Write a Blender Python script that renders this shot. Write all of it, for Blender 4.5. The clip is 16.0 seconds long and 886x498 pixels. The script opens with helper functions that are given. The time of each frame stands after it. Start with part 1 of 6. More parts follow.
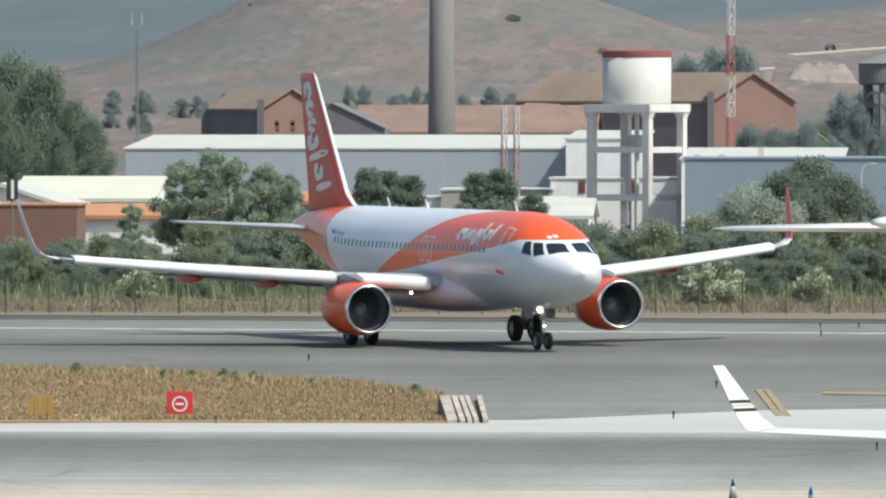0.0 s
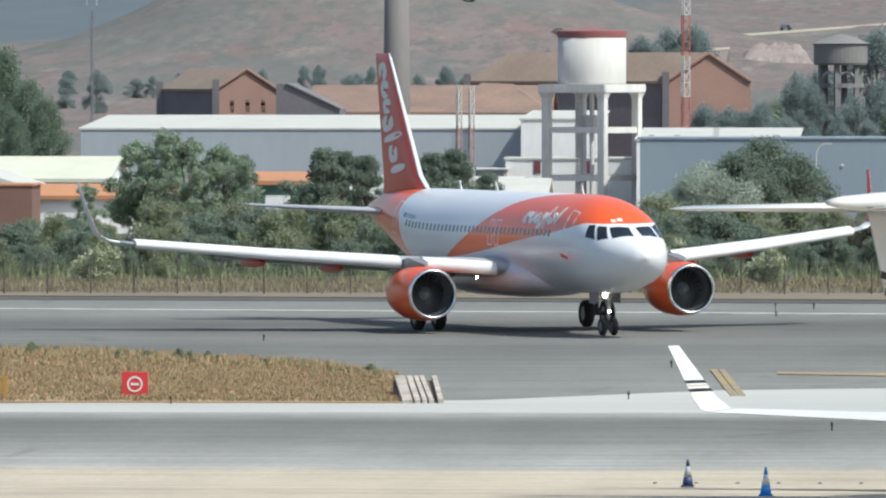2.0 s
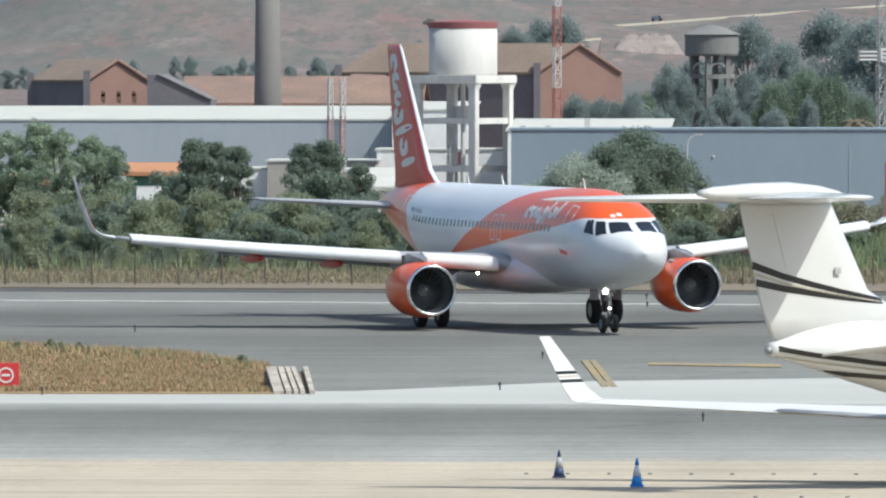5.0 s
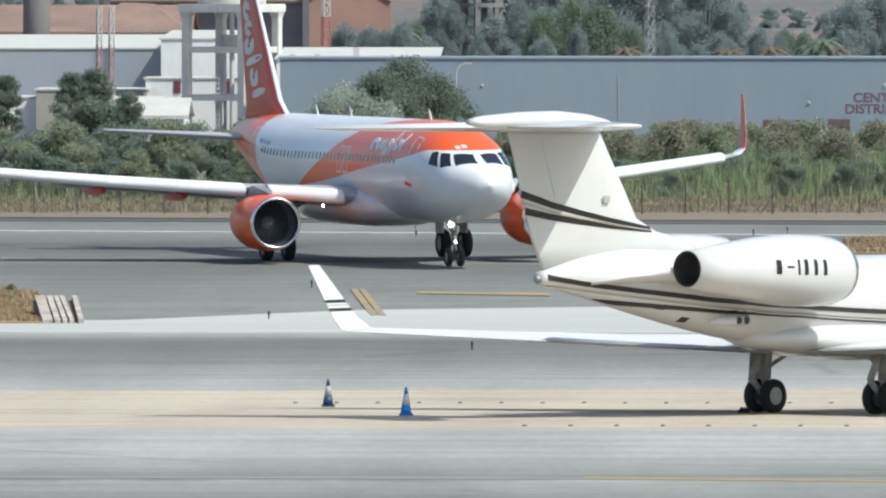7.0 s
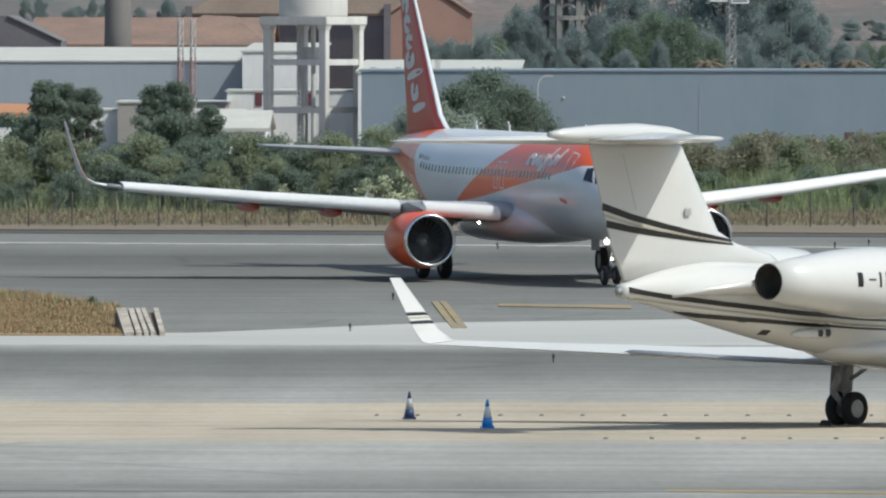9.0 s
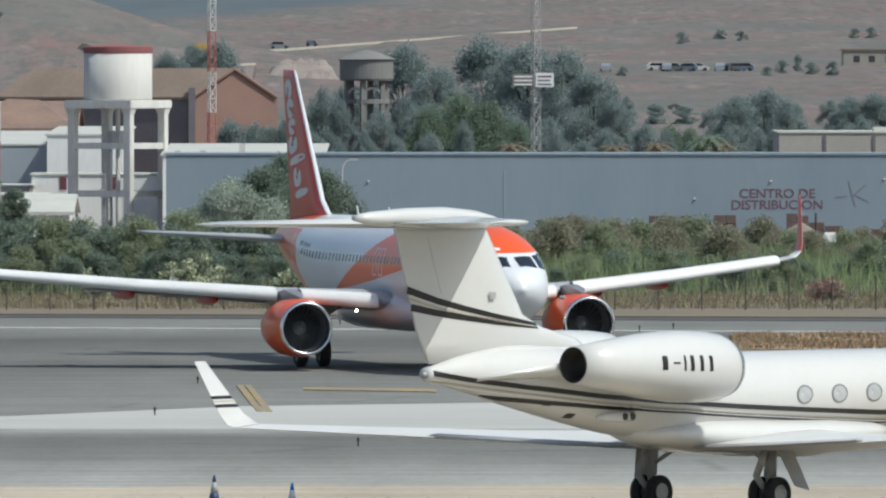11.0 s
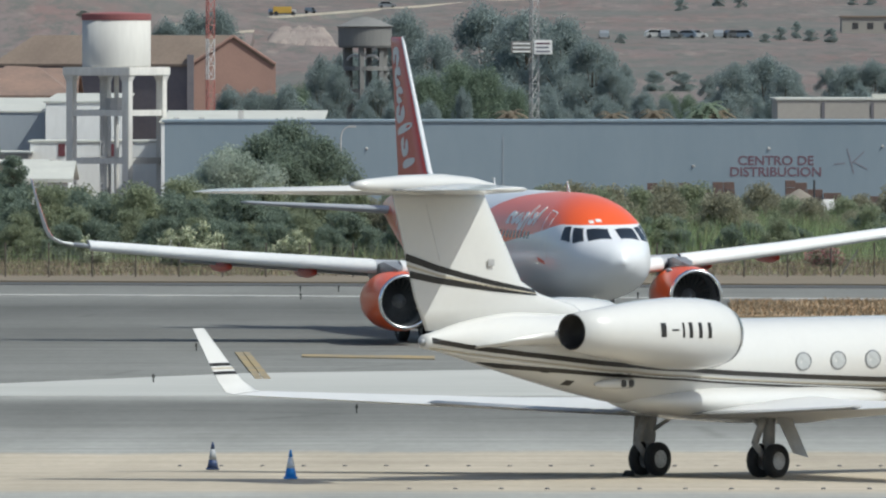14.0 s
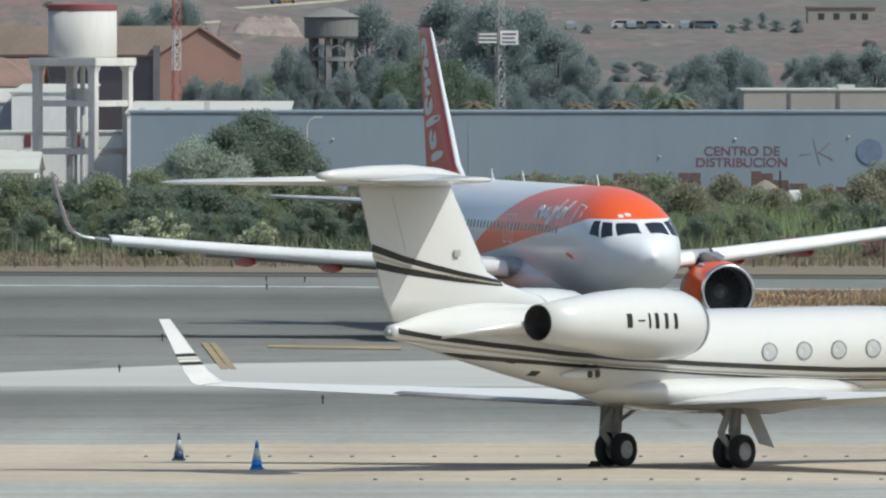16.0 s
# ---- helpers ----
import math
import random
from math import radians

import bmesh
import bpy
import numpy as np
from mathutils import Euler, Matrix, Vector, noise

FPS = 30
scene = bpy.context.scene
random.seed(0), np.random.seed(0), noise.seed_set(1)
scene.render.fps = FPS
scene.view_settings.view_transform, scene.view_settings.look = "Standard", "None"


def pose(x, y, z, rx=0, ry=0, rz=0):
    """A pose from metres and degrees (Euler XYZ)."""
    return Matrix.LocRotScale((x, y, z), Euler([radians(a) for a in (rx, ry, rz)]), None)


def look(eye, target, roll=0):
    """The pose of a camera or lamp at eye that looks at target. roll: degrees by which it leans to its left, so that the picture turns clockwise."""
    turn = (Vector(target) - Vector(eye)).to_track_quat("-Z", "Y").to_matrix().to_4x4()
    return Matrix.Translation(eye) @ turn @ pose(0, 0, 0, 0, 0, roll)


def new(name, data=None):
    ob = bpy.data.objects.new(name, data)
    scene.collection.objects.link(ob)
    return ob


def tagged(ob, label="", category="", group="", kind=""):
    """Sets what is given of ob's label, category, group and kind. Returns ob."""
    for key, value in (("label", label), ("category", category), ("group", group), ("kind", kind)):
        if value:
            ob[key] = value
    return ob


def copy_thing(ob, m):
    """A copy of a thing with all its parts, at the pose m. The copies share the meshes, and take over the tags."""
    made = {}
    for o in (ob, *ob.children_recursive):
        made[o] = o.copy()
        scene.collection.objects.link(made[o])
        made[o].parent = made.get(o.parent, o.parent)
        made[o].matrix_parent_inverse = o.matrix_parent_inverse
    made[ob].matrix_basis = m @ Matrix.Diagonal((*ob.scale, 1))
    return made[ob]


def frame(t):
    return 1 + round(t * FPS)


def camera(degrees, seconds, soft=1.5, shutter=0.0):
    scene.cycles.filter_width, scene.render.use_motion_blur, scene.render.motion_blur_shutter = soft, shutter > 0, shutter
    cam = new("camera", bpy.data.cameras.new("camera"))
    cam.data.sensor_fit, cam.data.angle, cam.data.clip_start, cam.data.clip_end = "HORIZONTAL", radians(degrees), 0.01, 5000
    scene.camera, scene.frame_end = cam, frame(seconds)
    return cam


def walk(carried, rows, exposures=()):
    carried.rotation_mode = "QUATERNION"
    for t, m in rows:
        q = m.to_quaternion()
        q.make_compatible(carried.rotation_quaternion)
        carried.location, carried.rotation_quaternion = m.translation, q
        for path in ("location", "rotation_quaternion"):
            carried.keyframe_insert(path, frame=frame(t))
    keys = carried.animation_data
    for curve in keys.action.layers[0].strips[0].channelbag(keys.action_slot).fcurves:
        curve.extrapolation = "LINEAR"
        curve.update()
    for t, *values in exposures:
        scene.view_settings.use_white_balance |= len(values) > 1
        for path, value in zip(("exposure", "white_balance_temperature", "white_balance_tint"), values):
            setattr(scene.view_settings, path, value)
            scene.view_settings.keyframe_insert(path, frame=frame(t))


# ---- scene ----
LENS = 4.49
cam = camera(LENS, 16.0, soft=2.2)
EYE = (0.0, 0.0, 12.2)
# seconds, turn to the right and drop below the level, both in units of 1/20000 of the distance
AIM = [
    (0.0, 930.6, 62.2),
    (0.5, 880.0, 54.6),
    (1.0, 858.6, 43.9),
    (1.5, 855.5, 42.4),
    (2.0, 850.9, 27.1),
    (2.5, 823.4, 21.0),
    (3.0, 702.4, 17.9),
    (3.1, 647.3, 17.9),
    (3.5, 404.6, 15.6),
    (3.6, 378.6, 18.7),
    (4.0, 452.9, 17.8),
    (4.2, 606.0, 28.5),
    (6.3, 627.8, -26.8),
    (6.5, 610.9, -28.3),
    (6.9, 307.8, -88.8),
    (7.0, 213.5, -114.8),
    (7.5, 63.5, -157.0),
    (8.0, 75.7, -221.2),
    (8.5, 328.4, -193.8),
    (9.0, 357.5, -92.6),
    (9.2, 306.3, -76.6),
    (9.3, 242.0, -76.6),
    (9.5, 199.5, -66.2),
    (10.0, 54.8, 50.2),
    (10.2, 36.4, 73.1),
    (12.5, 0.0, 0.0),
    (13.0, 1.6, -3.0),
    (13.5, 3.1, -4.5),
    (14.0, 9.2, -3.0),
    (14.5, 4.6, -20.2),
    (15.0, 2.3, -26.0),
    (15.5, -35.9, -10.8),
    (16.0, -50.8, -19.6)]


def aim(a, b):
    return look(EYE, (-a * 0.05, 1000.0, 12.2 - (390.0 - b) * 0.05))


walk(cam, [(t, aim(a, b)) for t, a, b in AIM], exposures=[(0.0, 0.50, 6450, 5), (2.0, 0.50, 6270, 5), (7.0, 0.50, 6220, 5), (7.9, 0.13, 6270, 4), (16.0, 0.13, 6270, 4)])

# ---------------------------------------------------------------- light
SUN_EL, SUN_AZ = radians(53), radians(122)   # azimuth clockwise from +y
world = bpy.data.worlds.new("sky")
scene.world = world
world.use_nodes = True
wn = world.node_tree
sky = wn.nodes.new("ShaderNodeTexSky")
sky.sky_type = "NISHITA"
sky.sun_disc = False
sky.sun_elevation = SUN_EL
sky.sun_rotation = SUN_AZ
sky.dust_density = 2.5
wn.nodes["Background"].inputs[1].default_value = 0.11
wn.links.new(sky.outputs[0], wn.nodes["Background"].inputs[0])
sun = new("sun", bpy.data.lights.new("sun", "SUN"))
sun.data.energy = 3.25
sun.data.angle = radians(0.6)
sun.data.color = (1.0, 0.965, 0.90)
sd = Vector((math.sin(SUN_AZ) * math.cos(SUN_EL), math.cos(SUN_AZ) * math.cos(SUN_EL), math.sin(SUN_EL)))
sun.matrix_world = look(sd * 100, (0, 0, 0))


# ---------------------------------------------------------------- materials
def rgb(h):
    return tuple(((int(h[i:i + 2], 16) / 255 + 0.055) / 1.055) ** 2.4 for i in (0, 2, 4)) + (1,)


def node(nt, kind, **inp):
    n = nt.nodes.new(kind)
    for k, v in inp.items():
        n.inputs[k].default_value = v
    return n


def noise_of(nt, scale, detail=4, stretch=None, rough=0.55):
    tc = nt.nodes.new("ShaderNodeTexCoord")
    src = tc.outputs["Object"]
    if stretch:
        mp = nt.nodes.new("ShaderNodeMapping")
        mp.inputs["Scale"].default_value = stretch
        nt.links.new(src, mp.inputs[0])
        src = mp.outputs[0]
    n = node(nt, "ShaderNodeTexNoise", Scale=scale, Detail=detail, Roughness=rough)
    nt.links.new(src, n.inputs["Vector"])
    return n.outputs["Fac"]


def ramp(nt, fac, stops):
    r = nt.nodes.new("ShaderNodeValToRGB")
    e = r.color_ramp.elements
    while len(e) > 1:
        e.remove(e[-1])
    e[0].position, e[0].color = stops[0]
    for p, c in stops[1:]:
        x = e.new(p)
        x.color = c
    nt.links.new(fac, r.inputs[0])
    return r.outputs[0]


def mixc(nt, fac, a, b, mode="MIX"):
    m = nt.nodes.new("ShaderNodeMix")
    m.data_type = "RGBA"
    m.blend_type = mode
    for s, v in ((m.inputs["Factor"], fac), (m.inputs["A"], a), (m.inputs["B"], b)):
        if isinstance(v, (int, float, tuple)):
            s.default_value = v
        else:
            nt.links.new(v, s)
    return m.outputs["Result"]


def calc(nt, op, a, b=0.0, c=0.0):
    m = nt.nodes.new("ShaderNodeMath")
    m.operation = op
    for i, v in enumerate((a, b, c)):
        if isinstance(v, (int, float)):
            m.inputs[i].default_value = v
        else:
            nt.links.new(v, m.inputs[i])
    return m.outputs[0]


def material(name, c1, c2=None, rough=0.6, metal=0.0, scale=3.0, fine=30.0, bump=0.0, stretch=None, spec=0.5, island=0.0, emit=0.0, coat=0.0):
    """Two colours mingled by noise at two sizes, with grain and relief."""
    m = bpy.data.materials.new(name)
    m.use_nodes = True
    nt = m.node_tree
    p = nt.nodes["Principled BSDF"]
    p.inputs["Roughness"].default_value = rough
    p.inputs["Metallic"].default_value = metal
    p.inputs["Specular IOR Level"].default_value = spec
    p.inputs["Coat Weight"].default_value = coat
    a = c1 if isinstance(c1, tuple) else rgb(c1)
    b = a if c2 is None else (c2 if isinstance(c2, tuple) else rgb(c2))
    big = noise_of(nt, scale, 4, stretch)
    small = noise_of(nt, fine, 3, stretch)
    f = ramp(nt, calc(nt, "ADD", calc(nt, "MULTIPLY", big, 0.65), calc(nt, "MULTIPLY", small, 0.35)), [(0.34, (0, 0, 0, 1)), (0.66, (1, 1, 1, 1))])
    col = mixc(nt, f, a, b)
    if island:
        g = nt.nodes.new("ShaderNodeNewGeometry")
        v = calc(nt, "ADD", calc(nt, "MULTIPLY", g.outputs["Random Per Island"], 2 * island), 1 - island)
        oi = nt.nodes.new("ShaderNodeObjectInfo")
        v = calc(nt, "MULTIPLY", v, calc(nt, "ADD", calc(nt, "MULTIPLY", oi.outputs["Random"], island), 1 - island / 2))
        vv = nt.nodes.new("ShaderNodeCombineColor")
        for i in range(3):
            nt.links.new(v, vv.inputs[i])
        col = mixc(nt, 1.0, col, vv.outputs[0], "MULTIPLY")
    nt.links.new(col, p.inputs["Base Color"])
    if bump:
        bp = node(nt, "ShaderNodeBump", Strength=bump, Distance=0.02)
        nt.links.new(small, bp.inputs["Height"])
        nt.links.new(bp.outputs[0], p.inputs["Normal"])
    if emit:
        p.inputs["Emission Color"].default_value = a
        p.inputs["Emission Strength"].default_value = emit
    return m


M_WHITE = material("aircraft_white", (0.64, 0.65, 0.66, 1), (0.61, 0.62, 0.635, 1), 0.28, scale=0.5, fine=4, coat=0.3)
M_JETWHITE = material("jet_white", (0.60, 0.597, 0.578, 1), (0.575, 0.572, 0.553, 1), 0.25, scale=0.6, fine=5, coat=0.4)
M_ORANGE = material("aircraft_orange", (0.80, 0.11, 0.018, 1), (0.74, 0.10, 0.016, 1), 0.33, scale=0.6, fine=5, coat=0.2)
M_RED = material("fin_red_orange", (0.56, 0.052, 0.024, 1), (0.50, 0.047, 0.022, 1), 0.38, scale=0.6, fine=5, coat=0.15)
M_LOGO = material("marking_white", (0.72, 0.72, 0.70, 1), (0.68, 0.68, 0.67, 1), 0.45)
M_SLAT = material("slat_white_metal", (0.70, 0.71, 0.70, 1), (0.62, 0.63, 0.63, 1), 0.6, scale=0.8, fine=6)
M_WINGGREY = material("wing_grey", (0.42, 0.43, 0.45, 1), (0.36, 0.37, 0.39, 1), 0.4, scale=0.7, fine=8)
M_LIP = material("polished_lip", (0.80, 0.81, 0.82, 1), (0.72, 0.73, 0.75, 1), 0.22, metal=1.0)
M_DARK = material("inlet_dark", (0.11, 0.12, 0.125, 1), (0.085, 0.09, 0.1, 1), 0.5)
M_BLADE = material("fan_blade_titanium", (0.17, 0.18, 0.19, 1), (0.12, 0.125, 0.13, 1), 0.45, metal=0.4)
M_METAL = material("gear_metal", (0.33, 0.34, 0.35, 1), (0.22, 0.23, 0.24, 1), 0.45, metal=0.4, scale=6)
M_TYRE = material("tyre_rubber", (0.018, 0.018, 0.02, 1), (0.035, 0.035, 0.037, 1), 0.8, scale=8)
M_HUB = material("wheel_hub", (0.45, 0.46, 0.48, 1), (0.3, 0.31, 0.33, 1), 0.4, metal=0.5, scale=9)
M_GLASS = material("cockpit_glass", (0.012, 0.016, 0.022, 1), (0.02, 0.024, 0.03, 1), 0.06, spec=0.6)
M_CABIN = material("cabin_window", (0.05, 0.07, 0.11, 1), (0.09, 0.12, 0.16, 1), 0.12)
M_BLACK = material("black_stripe", (0.012, 0.011, 0.010, 1), (0.02, 0.018, 0.016, 1), 0.35)
M_GOLD = material("champagne_stripe", (0.42, 0.38, 0.29, 1), (0.36, 0.32, 0.25, 1), 0.35)
M_LAMP = material("lit_lamp", (1.0, 0.93, 0.78, 1), None, 0.3, emit=10)
M_EXH = material("exhaust_soot", (0.02, 0.018, 0.017, 1), (0.04, 0.036, 0.032, 1), 0.6)

def paving(name, stops, y0, y1, grain=0.05):
    """Paving whose wear, rubber and joints run in lanes across the field: stops of (distance, colour)."""
    m = bpy.data.materials.new(name)
    m.use_nodes = True
    nt = m.node_tree
    p = nt.nodes["Principled BSDF"]
    p.inputs["Roughness"].default_value = 0.9
    p.inputs["Specular IOR Level"].default_value = 0.25
    tc = nt.nodes.new("ShaderNodeTexCoord")
    sep = nt.nodes.new("ShaderNodeSeparateXYZ")
    nt.links.new(tc.outputs["Object"], sep.inputs[0])
    wob = calc(nt, "ADD", calc(nt, "MULTIPLY", calc(nt, "SUBTRACT", noise_of(nt, 0.04, 4, (1, 0.5, 1)), 0.5), 7.0), calc(nt, "MULTIPLY", calc(nt, "SUBTRACT", noise_of(nt, 0.35, 5, (1, 0.3, 1), 0.65), 0.5), 4.0))
    y = calc(nt, "ADD", sep.outputs["Y"], wob)
    t = calc(nt, "DIVIDE", calc(nt, "SUBTRACT", y, y0), y1 - y0)
    lanes = ramp(nt, t, sorted([((d - y0) / (y1 - y0), c if isinstance(c, tuple) else (c * 1.0, c * 1.0, c * 0.93, 1)) for d, c in stops], key=lambda s: s[0]))
    streak = ramp(nt, noise_of(nt, 0.5, 7, (0.06, 1, 1), 0.7), [(0.3, (0.80, 0.80, 0.80, 1)), (0.7, (1.14, 1.14, 1.14, 1))])
    blot = ramp(nt, noise_of(nt, 0.25, 7, (0.6, 0.12, 1), 0.65), [(0.3, (0.84, 0.84, 0.83, 1)), (0.7, (1.10, 1.10, 1.10, 1))])
    fine = ramp(nt, noise_of(nt, 3.0, 4, (1, 0.2, 1), 0.7), [(0.3, (0.93, 0.93, 0.93, 1)), (0.7, (1.06, 1.06, 1.06, 1))])
    cracks = node(nt, "ShaderNodeTexVoronoi", Scale=0.09)
    cracks.feature = "DISTANCE_TO_EDGE"
    mp = nt.nodes.new("ShaderNodeMapping")
    mp.inputs["Scale"].default_value = (0.45, 1.3, 1)
    nt.links.new(tc.outputs["Object"], mp.inputs[0])
    nt.links.new(mp.outputs[0], cracks.inputs["Vector"])
    seam = ramp(nt, cracks.outputs["Distance"], [(0.0, (0.80, 0.80, 0.79, 1)), (0.012, (1, 1, 1, 1))])
    lanes = mixc(nt, 1.0, lanes, seam, "MULTIPLY")
    col = mixc(nt, 1.0, mixc(nt, 1.0, mixc(nt, 1.0, lanes, streak, "MULTIPLY"), blot, "MULTIPLY"), fine, "MULTIPLY")
    nt.links.new(col, p.inputs["Base Color"])
    return m


def fall(y):
    """The apron is crowned near the terminal and falls gently away where the jet stands."""
    return float(np.interp(y, (240, 285, 307.3, 325, 365), (0.0, 0.41, -0.06, -0.43, 0.0)))


def dist(v):
    """Distance at which the ground lies at a drop below the level, as in AIM."""
    lo, hi = 150.0, 900.0
    for _ in range(40):
        mid = (lo + hi) / 2
        if 12.2 - fall(mid) > (v - 51.0) * mid / 20000.0:
            lo = mid
        else:
            hi = mid
    return lo


SAND = (0.445, 0.388, 0.305, 1)
APRON = paving("apron_concrete_with_lanes", [(dist(v), c) for v, c in ((704, .36), (711, .25), (722, .15), (745, .165), (765, .22), (785, .29), (802, .33), (807, SAND), (874, SAND), (884, .335), (915, .345), (938, .285), (957, .21), (966, .175), (973, .27), (985, .25), (1003, .20), (1014, .28), (1030, .30), (1046, .30), (1054, SAND), (1150, SAND))], 215, 375)
ASPHALT = paving("taxiway_asphalt_with_rubber", [(dist(v), c) for v, c in ((490, .18), (510, .185), (530, .195), (538, .155), (548, .115), (560, .135), (574, .175), (590, .135), (603, .15), (625, .19), (660, .205), (706, .21))], 370, 545)
LIGHTCON = material("pale_concrete", (0.37, 0.37, 0.345, 1), (0.45, 0.45, 0.42, 1), 0.9, scale=0.08, fine=1.0, stretch=(0.3, 1, 1), bump=0.1)
LINEWHITE = material("worn_white_line", (0.48, 0.47, 0.43, 1), (0.24, 0.24, 0.23, 1), 0.85, scale=0.6, fine=4)
LINEYELLOW = material("worn_yellow_line", (0.36, 0.265, 0.115, 1), (0.215, 0.19, 0.145, 1), 0.85, scale=0.5, fine=3)
TARDARK = material("dark_tar", (0.06, 0.06, 0.058, 1), (0.085, 0.083, 0.08, 1), 0.85, scale=0.3, fine=3, stretch=(0.3, 1, 1))
TAR = material("weathered_tar", (0.15, 0.15, 0.145, 1), (0.24, 0.24, 0.23, 1), 0.85, scale=0.3, fine=3, stretch=(0.3, 1, 1))
VERGE = material("verge_weeds", (0.196, 0.158, 0.112, 1), (0.160, 0.134, 0.096, 1), 0.95, scale=0.3, fine=3, bump=0.3, stretch=(0.4, 0.3, 1))
DRYGRASS = material("dry_grass", (0.38, 0.265, 0.15, 1), (0.28, 0.20, 0.115, 1), 0.95, scale=0.25, fine=3, bump=0.3, stretch=(0.4, 1, 1))


# ---------------------------------------------------------------- mesh helpers
def put(name, bm, mat, smooth=False, parent=None, label=""):
    me = bpy.data.meshes.new(name)
    bmesh.ops.recalc_face_normals(bm, faces=bm.faces)
    bm.to_mesh(me)
    bm.free()
    if smooth:
        for p in me.polygons:
            p.use_smooth = True
    for m in (mat if isinstance(mat, (list, tuple)) else [mat]):
        me.materials.append(m)
    ob = new(name, me)
    if parent is not None:
        ob.parent = parent
    if label:
        ob["label"] = label
    return ob


def part(name, bm, mat, parent, label="", smooth=False):
    return put(name, bm, mat, smooth, parent, label)


def thing(name, m, label, category, group="", kind=""):
    ob = new(name)
    ob.matrix_basis = m
    return tagged(ob, label, category, group, kind)


def raw(verts, faces):
    bm = bmesh.new()
    vs = [bm.verts.new(v) for v in verts]
    for f in faces:
        try:
            bm.faces.new([vs[i] for i in f])
        except ValueError:
            pass
    return bm


def box(bm, x0, x1, y0, y1, z0, z1, bevel=0.0, m=None):
    r = bmesh.ops.create_cube(bm, size=1)
    mm = Matrix.Translation(((x0 + x1) / 2, (y0 + y1) / 2, (z0 + z1) / 2)) @ Matrix.Diagonal((x1 - x0, y1 - y0, z1 - z0, 1))
    bmesh.ops.transform(bm, matrix=mm, verts=r["verts"])
    if bevel:
        es = list({e for v in r["verts"] for e in v.link_edges})
        r = bmesh.ops.bevel(bm, geom=es, offset=bevel, segments=2, affect="EDGES", clamp_overlap=True)
    if m is not None:
        bmesh.ops.transform(bm, matrix=m, verts=r["verts"])
    return bm


def boxes(*specs, bevel=0.0):
    bm = bmesh.new()
    for s in specs:
        box(bm, *s, bevel=bevel)
    return bm


def tube(bm, a, b, r0, r1=None, n=10):
    """A round bar from a to b."""
    a, b = Vector(a), Vector(b)
    r1 = r0 if r1 is None else r1
    q = (b - a).to_track_quat("Z", "Y").to_matrix().to_4x4()
    r = bmesh.ops.create_cone(bm, cap_ends=True, segments=n, radius1=r0, radius2=r1, depth=(b - a).length)
    bmesh.ops.transform(bm, matrix=Matrix.Translation((a + b) / 2) @ q, verts=r["verts"])
    return bm


def bar(a, b, r0, r1=None, n=10):
    return tube(bmesh.new(), a, b, r0, r1, n)


def loft(rings, cap=True, closed=True):
    """Rings of equal length joined into a skin."""
    bm = bmesh.new()
    vr = [[bm.verts.new(p) for p in ring] for ring in rings]
    n = len(rings[0])
    for r0, r1 in zip(vr, vr[1:]):
        for i in range(n if closed else n - 1):
            j = (i + 1) % n
            bm.faces.new((r0[i], r0[j], r1[j], r1[i]))
    if cap:
        bm.faces.new(vr[0])
        bm.faces.new(list(reversed(vr[-1])))
    return bm


def spin(profile, axis="x", n=36, origin=(0, 0, 0), cap=True):
    """A profile of (along, radius) turned about an axis."""
    rings = []
    for a, r in profile:
        ring = []
        for k in range(n):
            c, s = math.cos(2 * math.pi * k / n) * r, math.sin(2 * math.pi * k / n) * r
            p = (a, c, s) if axis == "x" else ((c, a, s) if axis == "y" else (c, s, a))
            ring.append(Vector(p) + Vector(origin))
        rings.append(ring)
    return loft(rings, cap=cap)


def foil(n=9, camber=0.02):
    """A wing section of unit chord: (back, up) from nose round to nose."""
    xs = [0.5 - 0.5 * math.cos(math.pi * i / n) for i in range(n + 1)]
    th = [5 * (0.2969 * math.sqrt(x) - 0.126 * x - 0.3516 * x * x + 0.2843 * x ** 3 - 0.1036 * x ** 4) for x in xs]
    up = [(x, t + camber * 40 * x * (1 - x) * 0.1) for x, t in zip(xs, th)]
    lo = [(x, -t + camber * 40 * x * (1 - x) * 0.1) for x, t in zip(xs, th)]
    return up + lo[-2:0:-1]


def wing(stations):
    """stations: (x of the nose, y, z, chord, thickness ratio, lean). x points forward; lean turns the section's up towards +y, degrees."""
    rings = []
    for x, y, z, c, t, lean in stations:
        cl, sl = math.cos(radians(lean)), math.sin(radians(lean))
        rings.append([(x - a * c, y + b * c * t * sl, z + b * c * t * cl) for a, b in foil()])
    return loft(rings)


# ---------------------------------------------------------------- ground
def hill(x, y):
    """Height of the land."""
    if y < 900:
        return float(np.interp(y, (580, 650), (-0.55, 0.0)))
    base = float(np.interp(y, (900, 1500, 2200, 3000, 4500, 5000), (0.0, 4.8, 11.5, 20.0, 46.0, 75.0)))
    b = math.exp(-(((x + 103) / (36 if x < -103 else 52)) ** 2) - ((y - 2000) / 210) ** 2) * 22
    n = noise.noise((x / 60, y / 150, 1.0)) * 0.6 + noise.noise((x / 18, y / 60, 2.0)) * 0.22
    k = min(1.0, (y - 900) / 700)
    return base * k + b + n * k * (1 + y / 2500)


def ground():
    ys = [-300, 0, 200, 400, 580, 600, 625, 650, 700, 800, 880] + list(np.linspace(905, 4990, 150))
    xs = [-2500, -900, -500] + list(np.linspace(-330, 330, 111)) + [500, 900, 2500]
    verts = [(x, y, hill(x, y)) for y in ys for x in xs]
    n = len(xs)
